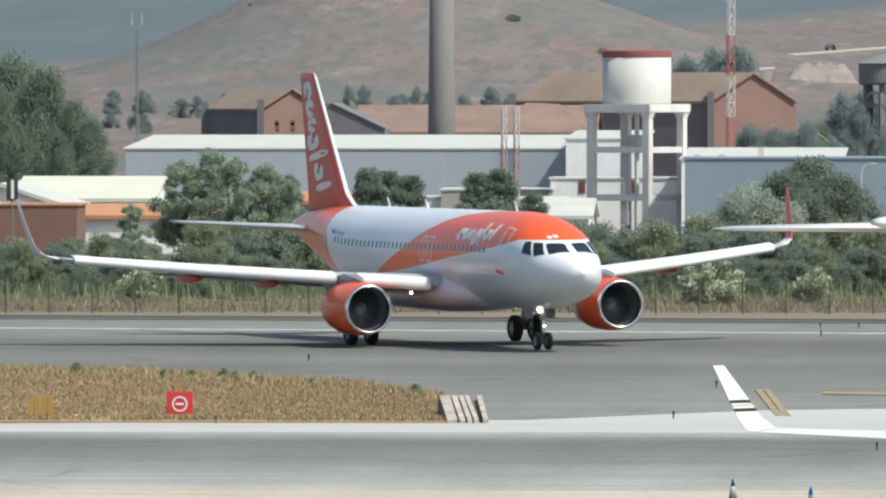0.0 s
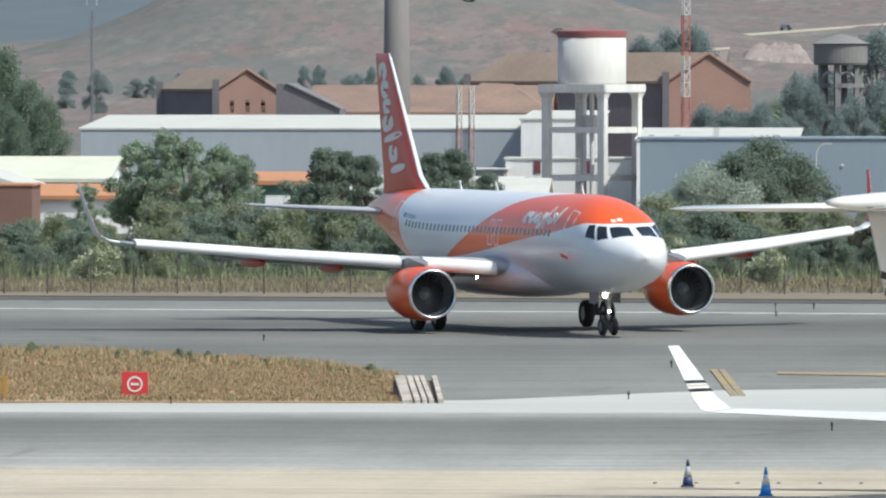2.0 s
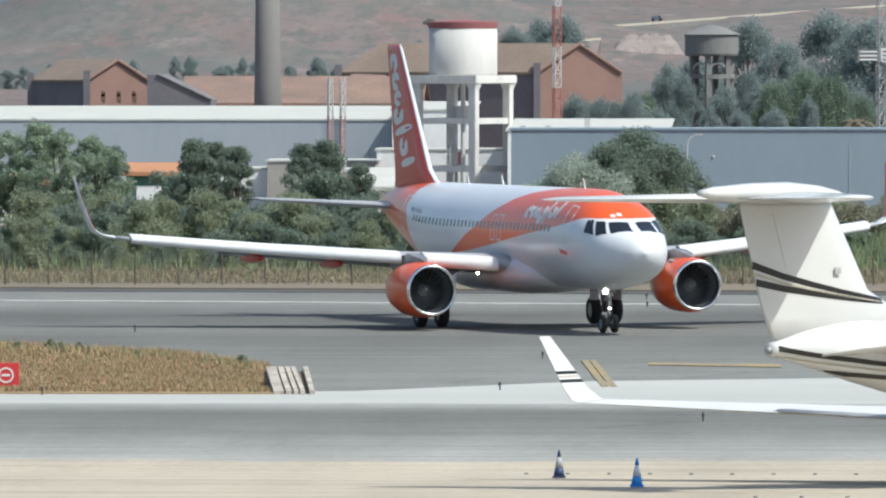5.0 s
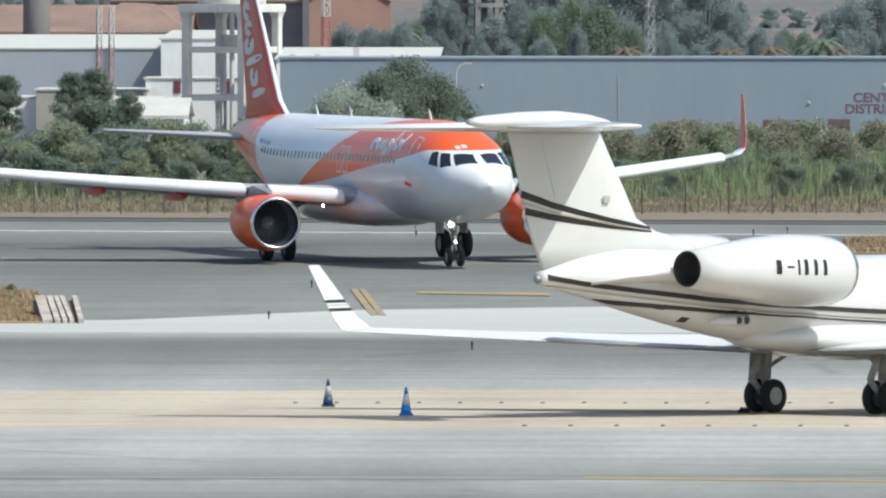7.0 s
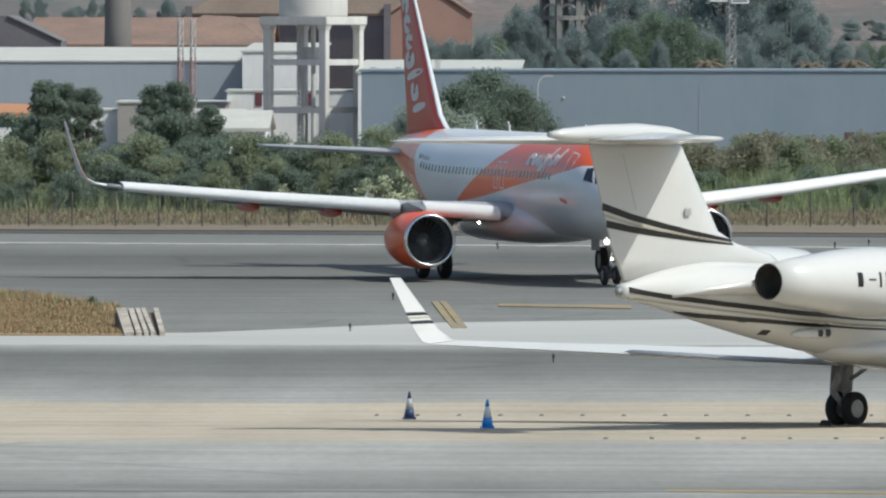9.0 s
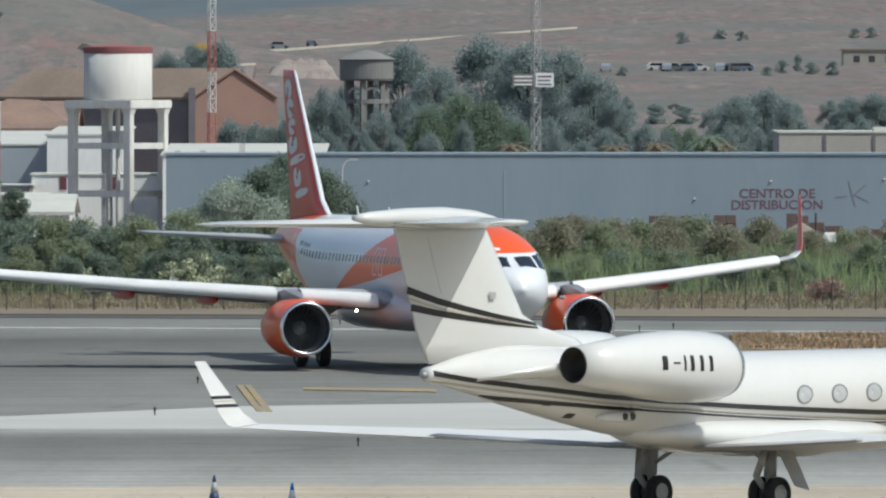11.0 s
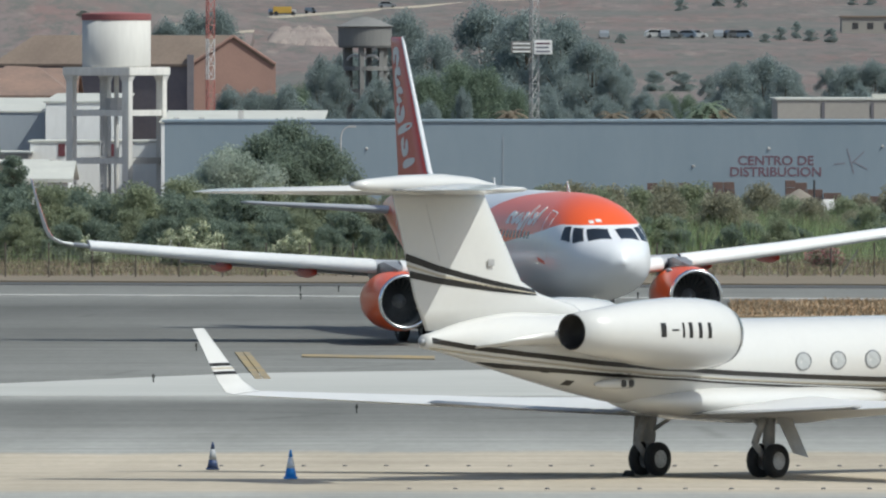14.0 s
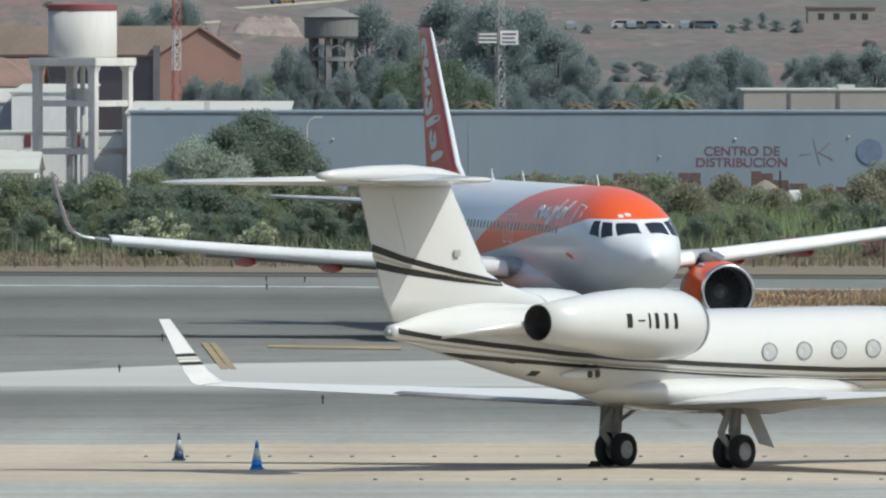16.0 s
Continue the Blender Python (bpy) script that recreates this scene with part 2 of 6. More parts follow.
    faces = [(j * n + i, j * n + i + 1, (j + 1) * n + i + 1, (j + 1) * n + i) for j in range(len(ys) - 1) for i in range(n - 1)]
    m = bpy.data.materials.new("hillside_earth_scrub_and_haze")
    m.use_nodes = True
    nt = m.node_tree
    p = nt.nodes["Principled BSDF"]
    p.inputs["Roughness"].default_value = 0.95
    p.inputs["Specular IOR Level"].default_value = 0.1
    soil = mixc(nt, ramp(nt, noise_of(nt, 0.09, 8, (0.7, 0.06, 1), 0.75), [(0.44, (0, 0, 0, 1)), (0.6, (1, 1, 1, 1))]), (0.185, 0.155, 0.147, 1), (0.185, 0.132, 0.122, 1))
    soil = mixc(nt, ramp(nt, noise_of(nt, 0.35, 8, (0.4, 0.05, 1), 0.75), [(0.53, (0, 0, 0, 1)), (0.64, (1, 1, 1, 1))]), soil, (0.245, 0.212, 0.188, 1))
    scrub = ramp(nt, noise_of(nt, 0.55, 8, (0.5, 0.05, 1), 0.75), [(0.46, (0, 0, 0, 1)), (0.60, (1, 1, 1, 1))])
    col = mixc(nt, scrub, soil, (0.122, 0.122, 0.112, 1))
    fields = ramp(nt, noise_of(nt, 0.05, 5, (0.35, 0.16, 1), 0.6), [(0.46, (0, 0, 0, 1)), (0.64, (1, 1, 1, 1))])
    col = mixc(nt, calc(nt, "MULTIPLY", fields, 0.7), col, (0.118, 0.132, 0.122, 1))
    tc = nt.nodes.new("ShaderNodeTexCoord")
    sep = nt.nodes.new("ShaderNodeSeparateXYZ")
    nt.links.new(tc.outputs["Object"], sep.inputs[0])
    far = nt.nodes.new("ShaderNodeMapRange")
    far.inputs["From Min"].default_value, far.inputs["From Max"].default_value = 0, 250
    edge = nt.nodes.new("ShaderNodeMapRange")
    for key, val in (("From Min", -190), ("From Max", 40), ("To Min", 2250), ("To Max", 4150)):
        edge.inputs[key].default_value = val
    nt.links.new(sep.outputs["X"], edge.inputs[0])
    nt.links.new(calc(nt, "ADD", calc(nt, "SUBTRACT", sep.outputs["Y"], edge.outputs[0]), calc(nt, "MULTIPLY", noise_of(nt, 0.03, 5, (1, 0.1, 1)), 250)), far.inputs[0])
    # distant woods, with the blue of aerial haze painted into their colour
    hazy_wood = mixc(nt, noise_of(nt, 0.05, 6, (1, 0.05, 1)), (0.082, 0.102, 0.114, 1), (0.122, 0.147, 0.160, 1))
    col = mixc(nt, far.outputs[0], col, hazy_wood)
    nt.links.new(col, p.inputs["Base Color"])
    global SOIL
    SOIL = m
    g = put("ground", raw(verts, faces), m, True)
    return tagged(g, "dry scrubby land rising to brown hills", "ground", kind="structure")


def strip(name, x0, x1, y0, y1, top, mat, label, cat="pavement"):
    """A paved strip that follows the fall of the apron."""
    ys = sorted({y0, y1} | {y for y in (240, 262, 285, 296, 307.3, 316, 325, 345, 365) if y0 < y < y1})
    vs, fs = [], []
    for y in ys:
        z = fall(y) + top
        vs += [(x0, y, z), (x1, y, z), (x1, y, z - 0.9), (x0, y, z - 0.9)]
    n = len(ys)
    for k in range(n - 1):
        a, b = 4 * k, 4 * k + 4
        fs += [(a, a + 1, b + 1, b), (a + 1, a + 2, b + 2, b + 1), (a, a + 3, b + 3, b)]
    fs += [(0, 1, 2, 3), (4 * n - 4, 4 * n - 3, 4 * n - 2, 4 * n - 1)]
    return tagged(put(name, raw(vs, fs), mat), label, cat, kind="structure")


def slab(name, pts, top, mat, label, cat="pavement"):
    """A paved field with an edge, from its outline."""
    vs = [(x, y, top + fall(y)) for x, y in pts] + [(x, y, -0.9) for x, y in pts]
    n = len(pts)
    fs = [tuple(range(n))] + [(i, i + n, (i + 1) % n + n, (i + 1) % n) for i in range(n)]
    return tagged(put(name, raw(vs, fs), mat), label, cat, kind="structure")


def ray(u, v):
    """Ground place from a bearing and a drop below the level, as in AIM."""
    y = dist(v)
    return ((u - 784.0) * y / 20000.0, y)


def band(name, v0, v1, top, mat, label, u0=-1600, u1=2300):
    y0, y1 = ray(0, v1)[1], ray(0, v0)[1]
    return strip(name, u0 * 0.02, u1 * 0.02, y0, y1, top, mat, label)


ground()
band("taxiway", 488, 706, 0.02, ASPHALT, "grey asphalt taxiway with darker rubber streaks", -2500, 3200)
band("apron", 704, 1150, 0.03, APRON, "light grey concrete apron with stains")
strip("apron", -60, 60, -150, 221.5, 0.03, APRON, "light grey concrete apron before the terminal")
slab("white_line", [ray(-1600, 1031), ray(2300, 1069), ray(2300, 1074), ray(-1600, 1036)], 0.045, LINEWHITE, "worn white line on the apron")
slab("tar_seam", [ray(-1600, 1000), ray(2300, 1009), ray(2300, 1012), ray(-1600, 1003)], 0.045, TAR, "dark tar seam across the apron")
slab("tar_seam", [ray(-1600, 960), ray(2300, 964), ray(2300, 968), ray(-1600, 964)], 0.045, TAR, "dark tar seam across the apron")
slab("white_line", [ray(-2500, 512.5), ray(3200, 541.5), ray(3200, 543.6), ray(-2500, 514.5)], 0.05, LINEWHITE, "worn white edge line of the taxiway")
slab("tar_edge", [ray(-2500, 493), ray(3200, 515.5), ray(3200, 521.0), ray(-2500, 498.5)], 0.05, TARDARK, "dark tarred edge of the taxiway")
slab("shoulder", [ray(-2000, 706), ray(2300, 706), ray(2300, 655), ray(1000, 658), ray(420, 666), ray(0, 684), ray(-2000, 700)], 0.045, LIGHTCON, "pale concrete taxiway shoulder")
slab("yellow_line", [ray(525, 637), ray(760, 641), ray(760, 636), ray(525, 633)], 0.06, LINEYELLOW, "worn yellow taxi line")
slab("yellow_line", [ray(442, 676), ray(455, 676), ray(419, 629), ray(406, 629)], 0.06, LINEYELLOW, "worn yellow double taxi line")
slab("yellow_line", [ray(457, 676), ray(470, 676), ray(432, 629), ray(421, 629)], 0.06, LINEYELLOW, "worn yellow double taxi line")
slab("yellow_line", [ray(820, 966), ray(2000, 978), ray(2000, 974), ray(820, 963)], 0.05, LINEYELLOW, "worn yellow apron line")
slab("grass_island", [ray(-1500, 690), ray(-137, 690), ray(-147, 650), ray(-300, 622), ray(-700, 600), ray(-1500, 590)], 0.10, DRYGRASS, "island of tall dry grass between the taxiways", "grass")
slab("grass_island", [ray(1270, 566), ray(2600, 572), ray(2600, 532), ray(1300, 540)], 0.10, DRYGRASS, "strip of dry brown grass beside the taxiway", "grass")
slab("verge", [ray(-2500, 494.5), ray(3200, 517), ray(3600, 420), ray(-3200, 420)], 0.12, VERGE, "verge of dry grass along the fence", "grass")


# ---------------------------------------------------------------- the airliner (x forward, y to port, origin between the main wheels)
MAIN = 17.71
TOP = ((0, 3.4), (.2, 3.83), (.6, 4.08), (1.1, 4.22), (1.6, 4.39), (2.1, 4.70), (2.6, 5.00), (3.2, 5.28), (4, 5.55), (5, 5.75), (6, 5.86), (7, 5.87), (28, 5.87), (32, 5.8), (35, 5.55), (37, 5.2), (37.57, 4.95))
BOT = ((0, 3.3), (.2, 2.92), (.6, 2.6), (1.1, 2.37), (1.6, 2.2), (2.6, 1.97), (4, 1.78), (5.5, 1.73), (7, 1.73), (23, 1.73), (26, 1.95), (29, 2.55), (32, 3.3), (35, 4.05), (37, 4.5), (37.57, 4.72))
WID = ((0, .06), (.2, .5), (.6, .9), (1.1, 1.22), (1.6, 1.45), (2.1, 1.6), (2.6, 1.71), (3.2, 1.81), (4, 1.89), (5, 1.95), (6, 1.975), (25, 1.975), (28, 1.8), (31, 1.42), (34, .95), (36.5, .5), (37.57, .2))


def smooth_at(tab, s):
    """Table value at s, softened over a short stretch."""
    xs, ys = zip(*tab)
    w = min(0.5, 0.25 * s)
    return float(sum(np.interp(s + d * w, xs, ys) for d in (-1, -0.5, 0, 0.5, 1)) / 5)


def hull(s, deg, out=0.0):
    """A place on the fuselage: s behind the nose, deg up from the starboard side (90 top, 180 port)."""
    t, b, w = smooth_at(TOP, s), smooth_at(BOT, s), smooth_at(WID, s)
    n = float(np.interp(s, (0.3, 1.0, 3.5, 6.0), (2.0, 2.35, 2.3, 2.0)))
    c, q = math.cos(radians(deg)), math.sin(radians(deg))
    l = (w + out) * math.copysign(abs(c) ** (2 / n), c)
    z = (t + b) / 2 + ((t - b) / 2 + out) * math.copysign(abs(q) ** (2 / n), q)
    return (MAIN - s, -l, z)


def patch(corners, out=0.012, n=4, deep=0.0):
    """A skin patch over four (s, deg) corners."""
    a, b, c, d = [Vector((*p, 0)) for p in corners]
    g = [[hull(*((a.lerp(b, i / n)).lerp(d.lerp(c, i / n), j / n)).xy, out) for i in range(n + 1)] for j in range(n + 1)]
    g2 = [[hull(*((a.lerp(b, i / n)).lerp(d.lerp(c, i / n), j / n)).xy, -0.03) for i in range(n + 1)] for j in range(n + 1)]
    m = n + 1
    vs = [p for r in g for p in r] + [p for r in g2 for p in r]
    fs = [(j * m + i, j * m + i + 1, (j + 1) * m + i + 1, (j + 1) * m + i) for j in range(n) for i in range(n)]
    rim = [i for i in range(m)] + [j * m + n for j in range(1, m)] + [n * m + i for i in range(n - 1, -1, -1)] + [j * m for j in range(n - 1, 0, -1)]
    k = m * m
    fs += [(rim[i], rim[(i + 1) % len(rim)], rim[(i + 1) % len(rim)] + k, rim[i] + k) for i in range(len(rim))]
    return raw(vs, fs)


def livery():
    """White hull with an orange sweep over the nose and an orange tail."""
    m = bpy.data.materials.new("airliner_livery")
    m.use_nodes = True
    nt = m.node_tree
    p = nt.nodes["Principled BSDF"]
    p.inputs["Roughness"].default_value = 0.28
    p.inputs["Coat Weight"].default_value = 0.2
    tc = nt.nodes.new("ShaderNodeTexCoord")
    sep = nt.nodes.new("ShaderNodeSeparateXYZ")
    nt.links.new(tc.outputs["Object"], sep.inputs[0])
    s = calc(nt, "SUBTRACT", MAIN, sep.outputs["X"])
    z = sep.outputs["Z"]

    def fn(x, x0, x1, pts, y0, y1):
        st = [((a - x0) / (x1 - x0), ((b - y0) / (y1 - y0),) * 3 + (1,)) for a, b in pts]
        c = ramp(nt, calc(nt, "DIVIDE", calc(nt, "SUBTRACT", x, x0), x1 - x0), st)
        return calc(nt, "ADD", calc(nt, "MULTIPLY", c, y1 - y0), y0)

    low = fn(s, 0, 40, ((0, 4.76), (1.9, 4.71), (3.5, 4.74), (4.7, 4.54), (6.4, 4.33), (11, 3.91), (15, 3.48), (18.4, 3.18), (30, 2.4)), 0, 6)
    upp = fn(z, 1, 6, ((1, 26), (2.5, 23), (3.26, 20.5), (4.18, 17.5), (4.9, 15.4), (5.4, 13.7), (5.64, 12.4), (5.8, 10.6), (5.87, 9.2)), 0, 40)
    rear = fn(z, 1, 6, ((1, 25.5), (2.6, 26.6), (3.9, 27.7), (4.5, 28.2), (5, 28.6), (5.9, 28.9)), 0, 40)
    front = calc(nt, "MULTIPLY", calc(nt, "LESS_THAN", s, upp), calc(nt, "GREATER_THAN", z, low))
    tail = calc(nt, "MULTIPLY", calc(nt, "GREATER_THAN", s, rear), calc(nt, "LESS_THAN", s, 36.3))
    mask = calc(nt, "MAXIMUM", front, tail)
    dirt = ramp(nt, noise_of(nt, 0.7, 5, (0.3, 1, 1)), [(0.3, (0.90, 0.90, 0.91, 1)), (0.7, (1, 1, 1, 1))])
    col = mixc(nt, mask, (0.70, 0.715, 0.735, 1), (0.78, 0.105, 0.018, 1))
    col = mixc(nt, 1.0, col, dirt, "MULTIPLY")
    nt.links.new(col, p.inputs["Base Color"])
    return m


def wheel(name, parent, x, y, r, w, label=""):
    prof = [(-w / 2 * 0.7, r * 0.5), (-w / 2, r * 0.62), (-w / 2 * 0.98, r * 0.82), (-w / 2 * 0.7, r * 0.96), (0, r), (w / 2 * 0.7, r * 0.96), (w / 2 * 0.98, r * 0.82), (w / 2, r * 0.62), (w / 2 * 0.7, r * 0.5)]
    ob = part(name, spin(prof, "y", 32), M_TYRE, parent, label, True)
    ob.matrix_basis = pose(x, y, r)
    hub = spin([(-w * 0.42, r * 0.2), (-w * 0.40, r * 0.52), (w * 0.40, r * 0.52), (w * 0.42, r * 0.2)], "y", 24)
    for k in range(8):
        a = k * math.pi / 4
        for sgn in (-1, 1):
            tube(hub, (math.cos(a) * r * 0.36, sgn * w * 0.40, math.sin(a) * r * 0.36), (math.cos(a) * r * 0.36, sgn * w * 0.46, math.sin(a) * r * 0.36), r * 0.07, n=6)
    part("rim", hub, M_HUB, ob)
    return ob


LETTERS = ((.50, .0, .62), (.50, .0, .62), (.42, .0, .62), (.46, -.25, .62), (.36, -.25, 1.0), (.50, .0, .62), (.36, .0, .95))


def mark(x, w, h0, h1, at):
    """A plain shape of a name: a flat open ring, or a tall stroke where it is narrow; at(u, h, lift) places it on the skin."""
    vs, fs, n = [], [], 16
    tall = w < 0.4
    gap = (-0.5, 2.6, 1.1)[int(x * 10) % 3]
    for r, lift in ((1.0, -0.02), (1.0, 0.016), (0.0 if tall else 0.22, 0.016)):
        for k in range(n + 1):
            t = gap + 0.45 + (2 * math.pi - 0.9) * k / n
            c, q = math.cos(t), math.sin(t)
            g = 0.32 if tall else 0.55
            c, q = math.copysign(abs(c) ** 0.75, c), math.copysign(abs(q) ** 0.75, q)
            vs.append(at(x + w * (0.5 + g * r * c), (h0 + h1) / 2 + (h1 - h0) / 2 * r * q, lift))
    m = n + 1
    for b in (0, m):
        fs += [(b + k, b + k + 1, b + m + k + 1, b + m + k) for k in range(n)]
    if tall:
        fs.append((m, 2 * m, 2 * m + 1, 2 * m - 1))
    return raw(vs, fs)


def engine(a, side):
    y = 5.75 * side
    o = (0, y, 1.72)
    x0 = MAIN - 10.9
    cowl = spin([(x0 - 0.12, 1.06), (x0 - 0.6, 1.13), (x0 - 1.5, 1.16), (x0 - 2.6, 1.12), (x0 - 3.5, 0.98), (x0 - 3.5, 0.93), (x0 - 2.0, 0.9)], "x", 48, o, False)
    e = part("nacelle", cowl, M_ORANGE, a, "bright orange engine cowl", True)
    part("inlet_lip", spin([(x0 - 0.13, 1.062), (x0 - 0.05, 1.045), (x0, 1.0), (x0 - 0.02, 0.95), (x0 - 0.12, 0.915), (x0 - 0.35, 0.90), (x0 - 0.36, 0.92), (x0 - 0.14, 1.04)], "x", 48, o, False), M_LIP, e, "polished metal inlet lip", True)
    part("inlet_duct", spin([(x0 - 0.36, 0.902), (x0 - 0.8, 0.88), (x0 - 1.4, 0.87), (x0 - 1.42, 0.02)], "x", 40, o, False), M_DARK, e, "dark inlet duct", True)
    part("spinner", spin([(x0 - 0.72, 0.01), (x0 - 0.8, 0.07), (x0 - 1.0, 0.19), (x0 - 1.2, 0.28), (x0 - 1.3, 0.29)], "x", 24, o), M_METAL, e, "grey fan spinner", True)
    for k in range(24):
        fan = bmesh.new()
        t = 2 * math.pi * k / 24
        ring = []
        for r, tw in ((0.27, 0.10), (0.55, 0.13), (0.86, 0.17)):
            for s in (-1, 1):
                q = t + s * 0.08 / r * 0.9
                ring.append((x0 - 1.25 + s * tw * 0.6, y + math.cos(q) * r, 1.72 + math.sin(q) * r))
        vs = [fan.verts.new(p) for p in ring]
        fan.faces.new((vs[0], vs[1], vs[3], vs[2]))
        fan.faces.new((vs[2], vs[3], vs[5], vs[4]))
        part("fan_blade", fan, M_BLADE, e, "dark titanium fan blade")
    part("core_nozzle", spin([(x0 - 3.2, 0.72), (x0 - 4.2, 0.56), (x0 - 4.4, 0.5), (x0 - 4.4, 0.3), (x0 - 4.9, 0.03)], "x", 28, o), M_EXH, e, "dark exhaust nozzle", True)
    rings = []
    for x, zt, zb, w in ((x0 - 0.9, 2.93, 2.85, 0.06), (x0 - 1.4, 3.05, 2.75, 0.22), (x0 - 2.6, 3.2, 2.6, 0.26), (x0 - 4.4, 3.0, 2.2, 0.22), (x0 - 6.0, 2.9, 2.6, 0.05)):
        rings.append([(x, y - w, zb), (x, y + w, zb), (x, y + w, zt), (x, y - w, zt)])
    part("pylon", loft(rings), M_METAL, a, "grey engine pylon")
    st = spin([(0.25, 0.03), (0, 0.09), (-0.3, 0.09)], "x", 8, (x0 - 1.6, y + side * -0.62, 2.7))
    part("strake", st, M_WINGGREY, e, "", True)


def airliner():
    a = thing("airliner", pose(0, 0, 0), "white twin-engined airliner with orange nose sweep and tail, taxiing", "aeroplane")
    # fuselage
    ss = [0, .03, .08, .15, .25, .4, .6, .85, 1.1, 1.4, 1.7, 2.0, 2.3, 2.6, 2.9, 3.2, 3.6, 4, 4.5, 5, 5.5, 6, 7] + [8 + i * 1.0 for i in range(16)] + [24 + 0.75 * i for i in range(18)] + [37.3, 37.57]
    ang = [(-90 + 360 * k / 64) for k in range(64)]
    part("fuselage", loft([[hull(s, d) for d in ang] for s in ss]), livery(), a, "white hull with an orange sweep over the nose", True)
    # belly fairing at the wing root
    ring = []
    for s, w, zb, zt in ((9.4, 1.0, 1.9, 2.6), (10.6, 1.7, 1.72, 2.9), (11.6, 1.95, 1.58, 3.1), (12.6, 2.15, 1.48, 3.25), (14, 2.25, 1.42, 3.2), (19, 2.25, 1.42, 3.0), (21, 1.9, 1.5, 2.7), (22.6, 0.9, 1.7, 2.2)):
        ring.append([(MAIN - s, w * math.copysign(abs(math.cos(t)) ** 0.7, math.cos(t)), (zb + zt) / 2 + (zt - zb) / 2 * math.copysign(abs(math.sin(t)) ** 0.8, math.sin(t))) for t in [2 * math.pi * k / 32 for k in range(32)]])
    part("belly_fairing", loft(ring), M_WHITE, a, "pale belly fairing", True)
    # cockpit panes
    panes = (((2.12, 60), (1.84, 86.5), (1.05, 84), (1.46, 48)), ((2.60, 46), (2.24, 57), (1.64, 42.5), (2.08, 26.5)), ((3.08, 38), (2.76, 45), (2.26, 25), (2.95, 19.5)))
    for q in panes:
        part("cockpit_window", patch(q, 0.014, 5), M_GLASS, a, "dark cockpit window")
        part("cockpit_window", patch([(s, 180 - d) for s, d in q], 0.014, 5), M_GLASS, a, "dark cockpit window")
    # cabin windows
    for k in range(38):
        s = 7.0 + k * 0.535
        if s > 27.2:
            continue
        for side in (0, 1):
            q = [(s - .11, 9.5), (s + .11, 9.5), (s + .11, 17.5), (s - .11, 17.5)]
            part("cabin_window", patch([(u, 180 - d if side else d) for u, d in q], 0.012, 2), M_CABIN, a)
    # doors and overwing exits as thin outlines
    for s0, s1, d0, d1 in ((4.45, 5.27, -7, 47), (13.62, 14.18, -4, 27), (14.5, 15.06, -4, 27), (28.6, 29.4, -10, 42)):
        for side in (0, 1):
            for q in (((s0, d0), (s0 + .05, d0), (s0 + .05, d1), (s0, d1)), ((s1 - .05, d0), (s1, d0), (s1, d1), (s1 - .05, d1)), ((s0, d1 - 1.5), (s1, d1 - 1.5), (s1, d1), (s0, d1)), ((s0, d0), (s1, d0), (s1, d0 + 1.5), (s0, d0 + 1.5))):
                part("door_outline", patch([(u, 180 - d if side else d) for u, d in q], 0.012, 4), M_LOGO, a, "pale door outline")
    # name along the nose sweep, as plain rings and strokes
    def on_hull(side):
        def at(u, h, lift):
            sl = 10.95 - u * 1.30 - h * 0.40 if side < 0 else 6.65 + u * 1.30 - h * 0.40
            d = 24.0 + 26.0 * h
            return hull(sl, d if side < 0 else 180 - d, lift)
        return at
    x = 0.0
    for w, h0, h1 in LETTERS:
        for side in (-1, 1):
            part("name_marking", mark(x, w, h0, h1, on_hull(side)), M_LOGO, a, "white marking on the orange sweep")
        x += w + 0.06
    for d0, d1 in ((69, 75), (78, 84)):
        part("nose_marking", patch(((2.55, d0), (2.5, d1), (2.32, d1), (2.36, d0)), 0.013, 2), M_LOGO, a, "white bar on the brow")
    part("flag", patch(((27.55, 20), (27.1, 20), (27.1, 26), (27.55, 26)), 0.013, 2), M_CABIN, a, "dark blue flag mark")
    part("tail_marking", patch(((26.9, 21), (25.6, 21), (25.6, 25.5), (26.9, 25.5)), 0.013, 3), material("mark_grey", (0.3, 0.33, 0.36, 1), (0.5, 0.52, 0.54, 1), 0.5, scale=4), a, "small grey marking bar")
    part("static_port_frame", patch(((5.45, -8), (4.65, -9.5), (4.6, -13), (5.4, -12)), 0.012, 2), M_RED, a, "small red framed hatch")
    # wings
    for side in (-1, 1):
        def w(s, l, z, c, t, lean=0):
            return (MAIN - s, l * side, z, c, t, lean * side)
        st = [w(11.9, 1.5, 2.62, 7.0, 0.13), w(12.5, 2.4, 2.72, 6.2, 0.13), w(14.6, 6.4, 3.02, 3.95, 0.12), w(17.3, 11.5, 3.42, 2.75, 0.115), w(19.7, 16.3, 3.86, 1.62, 0.11), w(20.05, 16.75, 3.92, 1.5, 0.11)]
        wg = part("wing", wing(st), M_WINGGREY, a, "swept grey-white wing", True)
        tip = part("sharklet", wing([w(20.05, 16.75, 3.92, 1.5, 0.1), w(20.3, 17.15, 4.0, 1.2, 0.09, -15), w(20.6, 17.45, 4.2, 0.95, 0.08, -45), w(20.9, 17.6, 4.55, 0.8, 0.08, -72), w(21.65, 17.8, 5.6, 0.55, 0.08, -80), w(22.2, 17.92, 6.47, 0.34, 0.08, -80)]), [M_SLAT, M_RED], a, "upturned wing tip, orange on its inner face", True)
        for q in tip.data.polygons:
            if q.normal.y * side < -0.2 and q.center.z > 4.3:
                q.material_index = 1
